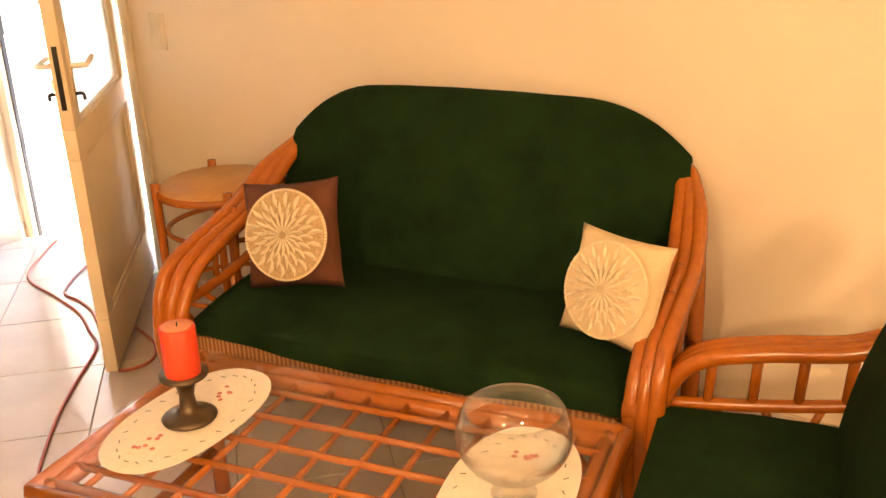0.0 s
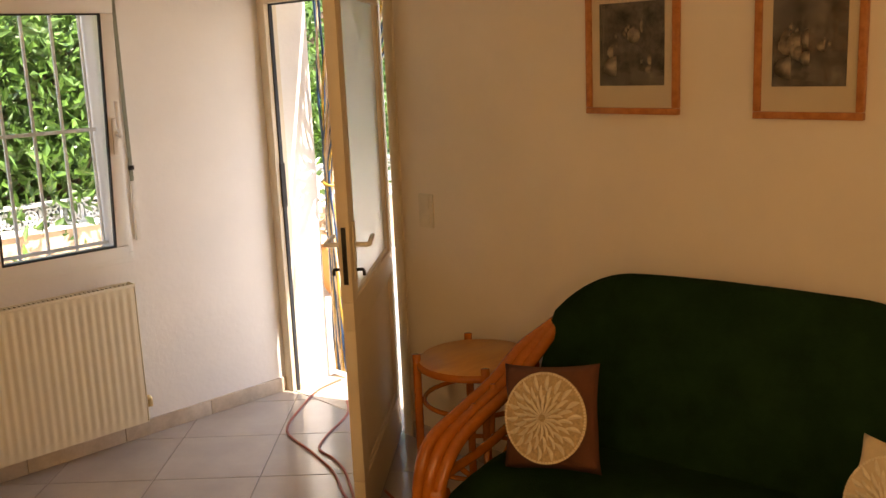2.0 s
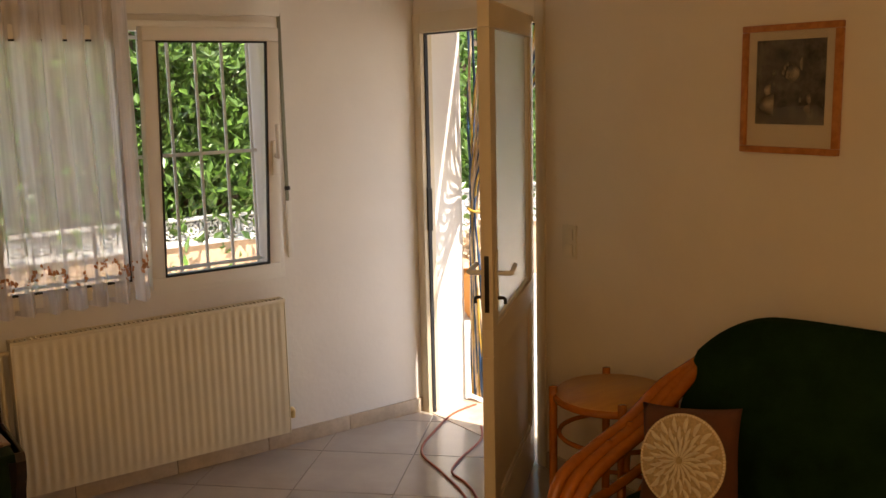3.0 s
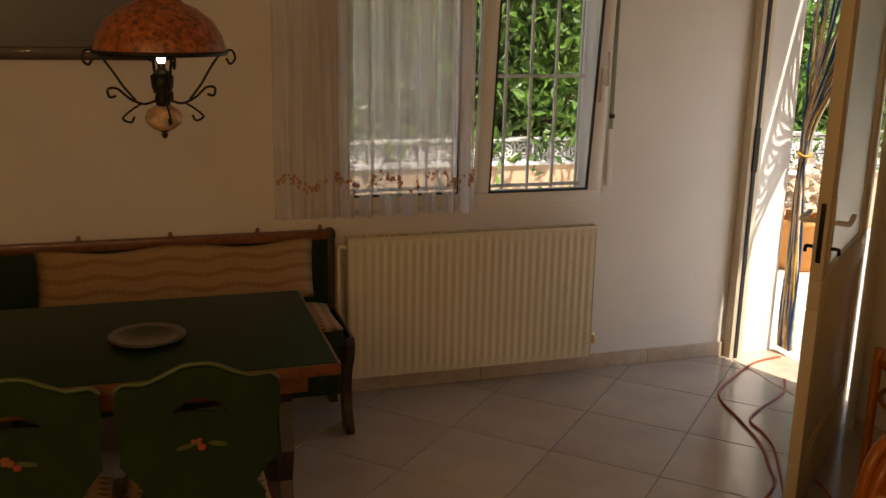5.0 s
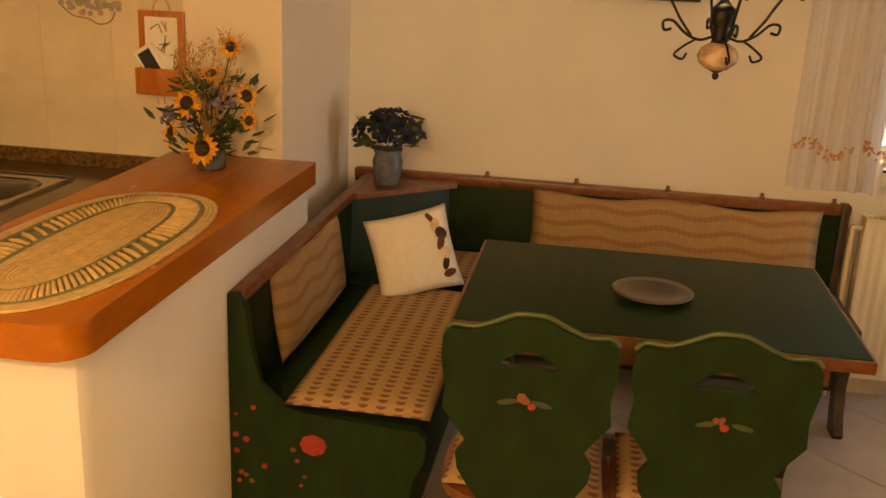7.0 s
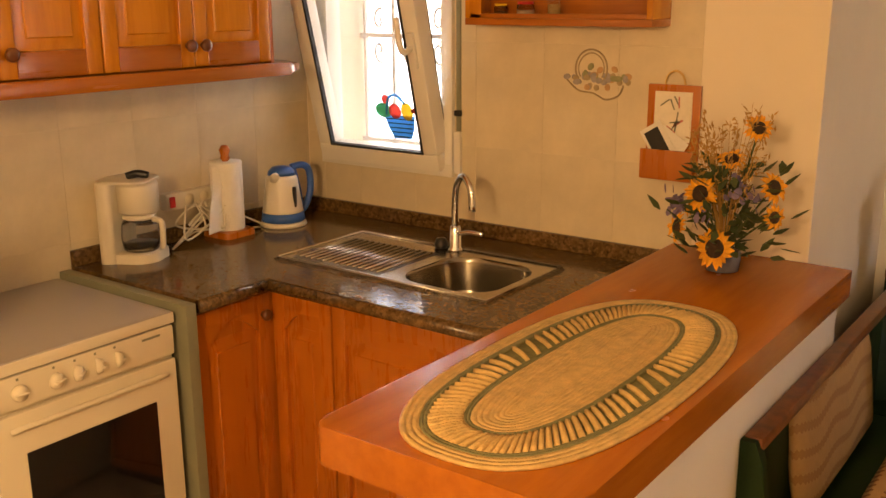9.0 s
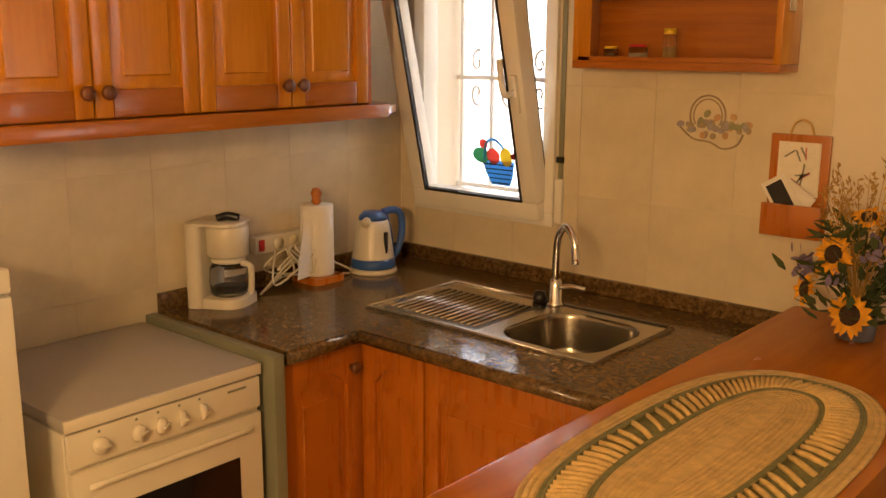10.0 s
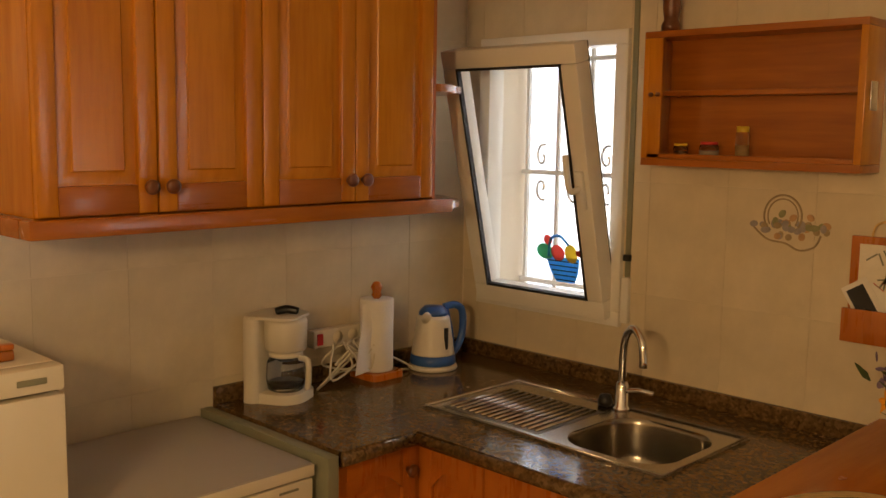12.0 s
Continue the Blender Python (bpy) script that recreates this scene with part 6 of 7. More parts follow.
def wall_units():
    ys = (1.338, 1.615, 1.899, 2.195, 2.487)
    z0, z1, xf = 1.476, 2.36, -2.045
    for k in range(0, 4, 2):
        ya, yb = ys[k], ys[k + 2]
        ob = thing("wall_cabinet", (KX, ya, z0), "honey pine wall cabinet with panelled doors", "kitchen cabinet", "kitchen wall cabinets")
        part("body", B(0.001, xf - 0.021 - KX, 0.0005, yb - ya - 0.0005, 0, z1 - z0, 0.002), M_cab, ob)
        for j in (0, 1):
            a, b = ys[k + j] - ya + 0.002, ys[k + j + 1] - ya - 0.002
            m = Matrix(((0, -1, 0, xf - KX - 0.021), (1, 0, 0, a), (0, 0, 1, 0.003), (0, 0, 0, 1)))
            fr, rl, ru, pn, sr = raised_door(b - a, z1 - z0 - 0.006, m)
            d = part("door", fr, M_cab, ob)
            part("rail", rl, M_cabr, d)
            part("rail", ru, M_cabr, d)
            part("panel", pn, M_cab, d)
            part("stile", sr, M_cab, d)
            yk = b - 0.024 if j == 0 else a + 0.024
            knob(d, Matrix.Translation((xf - KX, yk, 0.062)) @ pose(0, 0, 0, 0, 90, 0))
    ob = thing("pelmet", (KX, 1.31, 1.435), "pine light pelmet under the wall cabinets", "pelmet")
    q = B(xf - KX - 0.03, xf - KX + 0.028, 0.0, 1.235, 0.0, 0.041, 0.007)
    part("moulding", q, M_cabx, ob)
    part("side_return", B(0.001, xf - KX - 0.031, 0.0, 0.03, 0.0, 0.041, 0.005), M_cabx, ob)
    ob = thing("corner_shelf", (KX, 2.488, 1.44), "open pine corner shelves beside the cabinets", "shelf")
    for z in (0.0, 0.345, 0.69):
        part("board", slab([(0.001, 0), (0.30, 0), (0.33, 0.02), (0.33, 0.06), (0.24, 0.20), (0.1, 0.28), (0.001, 0.29)], z, z + 0.022, None, 0.003), M_cabx, ob)
    part("upright", B(0.001, 0.32, 0.0, 0.012, 0.022, 0.92), M_cabdark, ob)


def base_units():
    z0, z1 = 0.10, CZ0 - 0.001
    xf, yf = -1.835, 2.235
    ob = thing("base_cabinet", (KX, 1.945, 0), "red pine base cabinet with an arched door", "kitchen cabinet", "kitchen base cabinets")
    part("body", B(0.02, xf - KX - 0.021, 0, yf - 1.945 - 0.001, z0, z1, 0.002), M_cabdark, ob)
    m = Matrix(((0, -1, 0, xf - KX - 0.020), (1, 0, 0, 0.004), (0, 0, 1, z0 + 0.004), (0, 0, 0, 1)))
    fr, rl, ru, pn, sr = raised_door(yf - 1.945 - 0.008, z1 - z0 - 0.02, m, True)
    d = part("door", fr, M_cabdark, ob)
    part("rail", rl, M_cabdark, d)
    part("rail", ru, M_cabdark, d)
    part("panel", pn, M_cabdark, d)
    part("stile", sr, M_cabdark, d)
    knob(d, Matrix.Translation((xf - KX, yf - 1.945 - 0.035, z1 - 0.075)) @ pose(0, 0, 0, 0, 90, 0))
    part("plinth", B(0.02, xf - KX - 0.06, 0, yf - 1.945, 0, z0), M_darkwood, ob)
    part("corner_post", B(xf - KX - 0.03, xf - KX - 0.0015, yf - 1.945 - 0.0035, yf - 1.945 + 0.018, z0, z1), M_cabdark, ob)
    xs = (-1.835, -1.60, -0.965)
    for k in range(2):
        xa, xb = xs[k], xs[k + 1]
        ob = thing("base_cabinet", (xa, yf, 0), "red pine base cabinet under the sink", "kitchen cabinet", "kitchen base cabinets")
        part("body", B(0.0005, xb - xa - 0.0005, 0.022, 0.045, z0, z1, 0.002), M_cabdark, ob)
        part("side", B(0.0005, 0.018, 0.045, KY - yf - 0.01, z0, z1 - 0.17), M_cabdark, ob)
        part("side", B(xb - xa - 0.018, xb - xa - 0.0005, 0.045, KY - yf - 0.01, z0, z1 - 0.17), M_cabdark, ob)
        fr, rl, ru, pn, sr = raised_door(xb - xa - 0.006, z1 - z0 - 0.02, pose(0.003, 0.021, z0 + 0.004), True)
        d = part("door", fr, M_cabdark, ob)
        part("rail", rl, M_cabdark, d)
        part("rail", ru, M_cabdark, d)
        part("panel", pn, M_cabdark, d)
        part("stile", sr, M_cabdark, d)
        if k:
            knob(d, Matrix.Translation((xb - xa - 0.05, 0.001, z1 - 0.075)) @ pose(0, 0, 0, 90, 0, 0))
        part("plinth", B(0, xb - xa, 0.07, 0.09, 0, z0), M_darkwood, ob)


def cooker():
    y0, y1_, xf = 1.375, 1.885, -1.845
    ob = thing("gas_cooker", (KX, y0, 0), "white cooker with its lid closed", "cooker")
    w, dp = y1_ - y0, xf - KX
    part("body", B(0.02, dp, 0, w, 0.03, 0.845, 0.004), M_enamel, ob)
    part("lid", B(0.015, dp + 0.012, -0.003, w + 0.003, 0.851, 0.881, 0.008), M_lid, ob, "closed grey cooker lid")
    part("lid_front", B(dp + 0.0125, dp + 0.017, -0.002, w + 0.002, 0.85, 0.878, 0.002), M_enamel, ob)
    part("control_panel", B(dp, dp + 0.016, 0.002, w - 0.002, 0.765, 0.845, 0.006), M_enamel, ob)
    for k, y in enumerate((0.075, 0.165, 0.22, 0.275, 0.33)):
        q = L([(0.019, 0), (0.020, 0.004), (0.016, 0.016), (0.0, 0.018)], 18)
        B(-0.003, 0.003, -0.017, 0.017, 0.012, 0.022, 0.002, q)
        q.transform(Matrix.Translation((dp + 0.016, y, 0.803)) @ pose(0, 0, 0, 0, 90, 20 * k))
        part("control_knob", q, M_enamel, ob)
        part("dial_mark", B(dp + 0.0155, dp + 0.0166, y - 0.003, y + 0.003, 0.832, 0.838), M_grey, ob)
    part("name_bar", B(dp + 0.0155, dp + 0.0168, w - 0.10, w - 0.045, 0.825, 0.831), M_grey, ob)
    d = part("oven_door", B(dp, dp + 0.02, 0.004, w - 0.004, 0.20, 0.755, 0.006), M_enamel, ob)
    part("door_window", B(dp + 0.018, dp + 0.0225, 0.075, w - 0.075, 0.36, 0.655, 0.002), M_black, d, "black glass window")
    part("handle", T([(dp + 0.02, 0.06, 0.715), (dp + 0.03, 0.07, 0.722), (dp + 0.03, w - 0.07, 0.722), (dp + 0.02, w - 0.06, 0.715)], 0.007, None, 8, 3), M_enamel, d)
    part("drawer", B(dp, dp + 0.016, 0.004, w - 0.004, 0.05, 0.19, 0.005), M_enamel, ob)
    ob = thing("side_panel", (KX, 1.905, 0), "grey-green panel between cooker and cabinet", "panel")
    part("board", B(0.0, -1.80 - KX, 0, 0.034, 0, 0.893, 0.003), M_grey, ob)


def fridge():
    ob = thing("fridge", (KX, 0.68, 0), "tall cream fridge with a wooden tray on top", "fridge")
    dp, w, hh = 0.57, 0.60, 1.228
    part("body", B(0.03, dp - 0.05, 0, w, 0.02, hh, 0.006), M_enamel, ob)
    part("lower_door", B(dp - 0.047, dp, 0, w, 0.06, hh - 0.055, 0.008), M_enamel, ob)
    part("top_panel", B(dp - 0.047, dp, 0, w, hh - 0.049, hh, 0.008), M_enamel, ob)
    part("badge", B(dp - 0.001, dp + 0.002, w - 0.09, w - 0.035, hh - 0.031, hh - 0.019, 0.001), M_grey, ob)
    tr = thing("wooden_tray", (KX + 0.27, 0.98, hh), "wooden board lying on the fridge", "tray")
    part("board", B(-0.2, 0.22, -0.25, 0.24, 0.001, 0.022, 0.006), M_cabx, tr)
    part("rim", B(0.2, 0.22, -0.25, 0.24, 0.022, 0.034, 0.004), M_cabdark, tr)
    bw = thing("white_bowl", (KX + 0.27, 0.98, hh + 0.022), "small white bowl on the tray", "bowl")
    part("dish", L([(0.03, 0.0005), (0.06, 0.02), (0.07, 0.045), (0.066, 0.045), (0.05, 0.02), (0.0, 0.008)], 28), M_plastic, bw)


def coffee_maker():
    ob = thing("coffee_maker", (-2.29, 2.115, CZ1), "cream filter coffee maker with a glass jug", "coffee maker", "", 28)
    part("base", slab(rounded(-0.075, 0.10, -0.085, 0.075, (0.07, 0.03, 0.03, 0.03)), 0.0, 0.034, None, 0.008), M_plastic, ob)
    part("water_tank", slab(rounded(-0.085, -0.028, -0.10, 0.085, (0.02, 0.02, 0.025, 0.025)), 0.001, 0.285, None, 0.006), M_plastic, ob)
    part("filter_housing", L([(0.062, 0.172), (0.068, 0.178), (0.070, 0.27), (0.064, 0.282), (0.0, 0.284)], 30, (0.028, -0.005, 0)), M_plastic, ob)
    part("lid", slab(rounded(-0.085, 0.09, -0.095, 0.08, (0.05, 0.05, 0.03, 0.03)), 0.2845, 0.293, None, 0.004), M_plastic, ob)
    part("scoop", T([(0.0, -0.02, 0.30), (0.03, 0.0, 0.308), (0.065, 0.01, 0.30)], 0.014, None, 10), M_blackpl, ob, "black scoop on the lid")
    j = part("jug", L([(0.055, 0.036), (0.060, 0.042), (0.066, 0.08), (0.062, 0.13), (0.048, 0.155), (0.046, 0.153), (0.058, 0.128), (0.062, 0.08), (0.056, 0.044), (0.0, 0.041)], 30, (0.028, -0.005, 0)), M_clear, ob, "clear glass jug")
    part("coffee", L([(0.054, 0.045), (0.058, 0.062), (0.0, 0.062)], 24, (0.028, -0.005, 0)), M_blackpl, j, "a little black coffee")
    part("jug_handle", T([(0.085, -0.02, 0.15), (0.118, -0.032, 0.145), (0.122, -0.034, 0.10), (0.118, -0.032, 0.05)], 0.010, None, 8), M_plastic, j)
    part("jug_collar", L([(0.052, 0.150), (0.056, 0.152), (0.056, 0.168), (0.0, 0.170)], 24, (0.028, -0.005, 0)), M_plastic, j)
    ob.scale = (0.88, 0.88, 0.85)
    part("switch_strip", B(-0.06, -0.045, 0.084, 0.088, 0.10, 0.25, 0.001), M_blackpl, ob)


def paper_roll():
    ob = thing("kitchen_roll", (-2.292, 2.49, CZ1), "kitchen paper roll on a wooden stand", "kitchen roll")
    part("stand_base", slab(rounded(-0.065, 0.065, -0.065, 0.065, (0.02, 0.02, 0.02, 0.02)), 0, 0.02, None, 0.004), M_cabdark, ob)
    part("roll", L([(0.020, 0.022), (0.052, 0.022), (0.053, 0.025), (0.053, 0.245), (0.052, 0.248), (0.020, 0.248)], 36), M_paper, ob)

    def loose(u, v):
        return (0.03 + 0.022 * u - 0.05 * v * v * u, -0.045 - 0.085 * u * (1 - 0.75 * v) - 0.006 * math.sin(5 * v), 0.03 + 0.205 * v)
    part("loose_sheet", sheet(loose, 8, 10, 0.0008), M_paper, ob)
    part("post", L([(0.010, 0.02), (0.010, 0.25), (0.017, 0.258), (0.013, 0.268), (0.019, 0.285), (0.010, 0.30), (0.0, 0.302)], 16), M_cabdark, ob)


def kettle():
    ob = thing("electric_kettle", (-2.25, 2.70, CZ1), "cream and blue electric kettle on its base", "kettle", "", 20)
    part("power_base", L([(0.09, 0), (0.093, 0.004), (0.088, 0.016), (0.0, 0.018)], 32), M_plastic, ob)
    part("blue_band", L([(0.083, 0.019), (0.086, 0.022), (0.082, 0.055), (0.0, 0.056)], 32), M_blue, ob)
    part("body", L([(0.082, 0.0555), (0.080, 0.06), (0.062, 0.185), (0.056, 0.20), (0.0, 0.202)], 32), M_plastic, ob)
    part("lid", L([(0.055, 0.2015), (0.052, 0.215), (0.035, 0.232), (0.0, 0.236)], 28), M_blue, ob)
    part("handle", T([(0.02, 0.045, 0.222), (0.05, 0.085, 0.228), (0.068, 0.112, 0.20), (0.068, 0.115, 0.12), (0.055, 0.09, 0.06), (0.04, 0.07, 0.045)], 0.014, None, 10), M_blue, ob)
    part("handle", T([(0.028, 0.05, 0.215), (0.04, 0.066, 0.13), (0.045, 0.074, 0.05)], 0.012, None, 8), M_blue, ob)
    ob.scale = (0.88, 0.88, 0.88)
    part("gauge", B(0.060, 0.072, -0.035, -0.020, 0.08, 0.16, 0.002), M_blackpl, ob)
    part("spout", T([(0.0, -0.045, 0.20), (0.0, -0.072, 0.195)], 0.018, None, 10, 1, None, False), M_plastic, ob)


def power_strip():
    ob = thing("power_strip", (KX + 0.004, 2.375, 0.99), "cream power strip with tangled cables", "power strip")
    part("housing", B(0, 0.035, -0.10, 0.10, 0.02, 0.075, 0.006), M_plastic, ob)
    part("socket_hole", L([(0.0, 0.0), (0.019, 0.0003), (0.019, 0.0013), (0.0, 0.0016)], 20, (0, 0, 0)), M_switch, ob).matrix_local = pose(0.035, 0.05, 0.047, 0, 90, 0)
    part("socket_hole", L([(0.0, 0.0), (0.019, 0.0003), (0.019, 0.0013), (0.0, 0.0016)], 20, (0, 0, 0)), M_switch, ob).matrix_local = pose(0.035, -0.01, 0.047, 0, 90, 0)
    part("switch", B(0.034, 0.041, -0.09, -0.07, 0.03, 0.065, 0.002), M_red, ob, "red switch")
    rnd = random.Random(2)
    for k in range(5):
        pts = [(0.05 + 0.03 * rnd.random(), -0.06 + 0.04 * k, 0.04)] + [(0.06 + 0.05 * rnd.random(), rnd.uniform(-0.1, 0.13), rnd.uniform(-0.075, 0.045)) for j in range(5)] + [(0.10, 0.14 + 0.03 * k if k > 2 else -0.14, -0.084)]
        part("lead", T(pts, 0.0035, None, 6, 6), M_plastic, ob)


def jar(at, lid, fill, r, hgt, label):
    ob = thing("spice_jar", at, label, "jar", "jars on the pine shelf")
    part("glass", L([(r * 0.9, 0), (r, 0.004), (r, hgt * 0.75), (r * 0.8, hgt * 0.85), (r * 0.8, hgt * 0.86), (0.0, hgt * 0.86)], 22), M_clear, ob)
    part("contents", L([(r * 0.85, 0.004), (r * 0.9, 0.006), (r * 0.9, hgt * 0.45), (0.0, hgt * 0.45)], 20), fill, ob)
    part("lid", L([(r * 0.86, hgt * 0.83), (r * 0.9, hgt * 0.84), (r * 0.9, hgt), (0.0, hgt)], 22), lid, ob)


def pine_shelf():
    x0, x1_, z0, z1, y0 = -1.575, -0.965, 1.585, 1.952, 2.842
    ob = thing("pine_wall_shelf", (x0, KY, z0), "open pine shelf box on the wall", "shelf")
    w, hh, d = x1_ - x0, z1 - z0, KY - y0
    part("bottom_board", B(0, w, -d, -0.0, 0, 0.02, 0.002), M_cabh, ob)
    part("top_board", B(0, w, -d, -0.0, hh - 0.018, hh, 0.002), M_cabh, ob)
    part("side_board", B(0, 0.018, -d, -0.0, 0.02, hh - 0.018, 0.002), M_cab, ob)
    part("side_board", B(w - 0.018, w, -d, -0.0, 0.02, hh - 0.018, 0.002), M_cab, ob)
    part("back_board", B(0.018, w - 0.018, -0.012, -0.002, 0.02, hh - 0.018), M_cabh, ob)
    part("middle_board", B(0.018, w - 0.018, -d + 0.03, -0.012, 0.192, 0.206, 0.002), M_cabh, ob)
    part("front_lip", B(0.018, w - 0.018, -d, -d + 0.01, 0.02, 0.034, 0.002), M_cabh, ob)
    part("upright", B(0.018, 0.058, -d, -d + 0.012, 0.02, hh - 0.018, 0.001), M_cab, ob)
    for x in (0.028, 0.050):
        part("peg", T([(x, -d + 0.012, 0.195), (x, -d - 0.008, 0.195)], 0.006, None, 8, 1, None, False), M_knob, ob)
    part("hook_plate", B(w, w + 0.003, -d + 0.03, -d + 0.07, 0.15, 0.22, 0.001), M_steel, ob)
    jar((-1.474, 2.885, z0 + 0.02), M_ylid, M_spice, 0.020, 0.042, "small glass jar with dark spice")
    jar((-1.387, 2.885, z0 + 0.02), M_red, M_plastic, 0.026, 0.048, "low glass jar with a red lid")
    jar((-1.291, 2.885, z0 + 0.02), M_ylid, M_straw, 0.018, 0.090, "tall glass jar with a yellow lid")
    ob = thing("pepper_mill", (-1.53, 2.90, z1), "dark red turned wooden pepper mill", "pepper mill")
    part("mill", L([(0.026, 0), (0.027, 0.02), (0.020, 0.035), (0.024, 0.06), (0.026, 0.12), (0.018, 0.14), (0.022, 0.16), (0.0, 0.18)], 20), M_knob, ob)
    ob = thing("wall_plate", (-1.25, KY, 2.17), "white round plate with a dark centre on the wall", "wall plate")
    q = L([(0.0, 0.0), (0.135, 0.004), (0.14, 0.010), (0.10, 0.008), (0.0, 0.008)], 40)
    q.transform(pose(0, -0.001, 0, 90, 0, 0))
    part("plate", q, M_plastic, ob)
    q = L([(0.0, 0.0085), (0.07, 0.0085), (0.07, 0.011), (0.0, 0.011)], 30)
    q.transform(pose(0, -0.001, 0, 90, 0, 0))
    part("dark_centre", q, M_photo, ob)


def tile_motif():
    ob = thing("tile_motif", (-1.185, KY - 0.0019, 1.441), "pale flower basket printed on a wall tile", "tile decoration")
    part("basket_ring", T([(0.052 * math.cos(t) - 0.02, 0, 0.02 + 0.055 * math.sin(t)) for t in [2 * math.pi * k / 22 for k in range(-3, 15)]], 0.0028, None, 6, 2), M_motif, ob)
    part("basket_ring", T([(0.042 * math.cos(t) - 0.02, 0, 0.02 + 0.045 * math.sin(t)) for t in [2 * math.pi * k / 22 for k in range(-2, 14)]], 0.0020, None, 6, 2), M_motif, ob)
    part("ribbon", T([(-0.10, 0, -0.015), (-0.06, 0, -0.045), (-0.01, 0, -0.052), (0.03, 0, -0.068), (0.07, 0, -0.055), (0.085, 0, -0.025)], 0.0028, None, 6, 5), M_motif, ob)
    rnd = random.Random(12)
    for k in range(34):
        x = rnd.gauss(0.0, 0.05)
        z = rnd.gauss(-0.012, 0.016) + 0.012 * (abs(x) < 0.02)
        q = slab(oval(0.015 * rnd.uniform(0.6, 1), 0.009, 8), 0, 0.0008 + 0.00006 * k)
        q.transform(pose(max(-0.1, min(0.1, x)), 0, z, 90, rnd.uniform(0, 180), 0))
        part("flower", q, (M_motif_lilac, M_motif_peach, M_motif, M_motif_lilac, M_motif_green)[k % 5], ob)


def letter_rack():
    ob = thing("letter_rack", (-0.938, KY - 0.002, 1.163), "wooden letter rack with papers on the wall", "letter rack")
    part("back_board", B(-0.078, 0.078, -0.012, 0, 0, 0.264, 0.003), M_cabdark, ob)
    part("front_board", B(-0.078, 0.078, -0.05, -0.04, 0, 0.085, 0.003), M_cabdark, ob)
    part("bottom_board", B(-0.078, 0.078, -0.04, -0.012, 0, 0.010), M_cabdark, ob)
    part("picture", B(-0.055, 0.055, -0.0145, -0.012, 0.105, 0.245), M_doily, ob)
    rnd = random.Random(6)
    for k in range(12):
        q = B(-0.016, 0.016, -0.0156, -0.0146, -0.002, 0.002, 0, None, pose(rnd.uniform(-0.03, 0.03), 0, rnd.uniform(0.13, 0.235), 0, rnd.uniform(0, 180), 0))
        part("drawn_line", q, M_rose if k % 3 == 0 else M_grey, ob)
    part("cord", T([(-0.03, -0.006, 0.262), (-0.022, -0.008, 0.29), (0, -0.008, 0.302), (0.022, -0.008, 0.29), (0.03, -0.006, 0.262)], 0.003, None, 6), M_straw, ob)
    part("envelope", B(-0.045, 0.045, -0.030, -0.028, 0.0, 0.10, 0.0005, None, pose(-0.035, 0, 0.045, 0, 34, 0)), M_paper, ob, "white envelope")
    c = part("card", B(-0.035, 0.035, -0.035, -0.0335, 0.0, 0.11, 0.0005, None, pose(0.0, 0, 0.055, 0, -32, 0)), M_paper, ob, "card with a dark picture")
    part("card_picture", B(-0.026, 0.020, -0.0362, -0.0351, 0.012, 0.098, 0, None, pose(0.0, 0, 0.055, 0, -32, 0)), M_photo, c)


def basket_sticker():
    """Coloured fruit basket stuck on the tilted pane, in the sash's own plane."""
    sash = [c for c in win2.children if c.name.startswith("sash")][0]
    ob = new("window_sticker")
    tagged(ob, "coloured fruit basket sticker on the pane", "sticker")
    ob.matrix_world = win2.matrix_basis @ sash.matrix_basis @ pose(0.375, -0.0075, 0.120)
    ob.scale = (1.2, 1.0, 1.2)

    def flat(outline, y, material, name, label=""):
        q = slab(outline, 0, 0.0012)
        q.transform(pose(0, y, 0, 90, 0, 0))
        part(name, q, material, ob, label)
    flat([(-0.055, 0.05), (-0.045, 0.01), (-0.03, -0.02), (0.03, -0.02), (0.045, 0.01), (0.055, 0.05)], 0, M_sky_blue, "basket", "blue basket")
    for k in range(5):
        flat([(-0.05 + 0.005 * k, 0.04 - 0.013 * k), (0.05 - 0.005 * k, 0.04 - 0.013 * k), (0.05 - 0.005 * k, 0.037 - 0.013 * k), (-0.05 + 0.005 * k, 0.037 - 0.013 * k)], -0.0012, M_navy, "weave_line")
    flat(oval(0.028, 0.022, 16, 2, -0.055, 0.062), -0.0013, M_sticker_green, "fruit", "green leaves")
    flat(oval(0.022, 0.022, 18, 2, -0.012, 0.062), -0.0026, M_sticker_red, "fruit", "red apple")
    flat(oval(0.020, 0.026, 18, 2, 0.030, 0.062), -0.0013, M_sticker_yellow, "fruit", "yellow pear")
    flat(oval(0.016, 0.010, 12, 2, 0.062, 0.066), -0.0026, M_redfl, "fruit")
    flat(oval(0.014, 0.014, 12, 2, -0.040, 0.095), -0.0026, M_sticker_red, "fruit")
    T_ = T([(-0.045, -0.002, 0.05), (-0.03, -0.002, 0.098), (0.0, -0.002, 0.108), (0.025, -0.002, 0.085)], 0.004, None, 6)
    part("basket_handle", T_, M_sky_blue, ob)


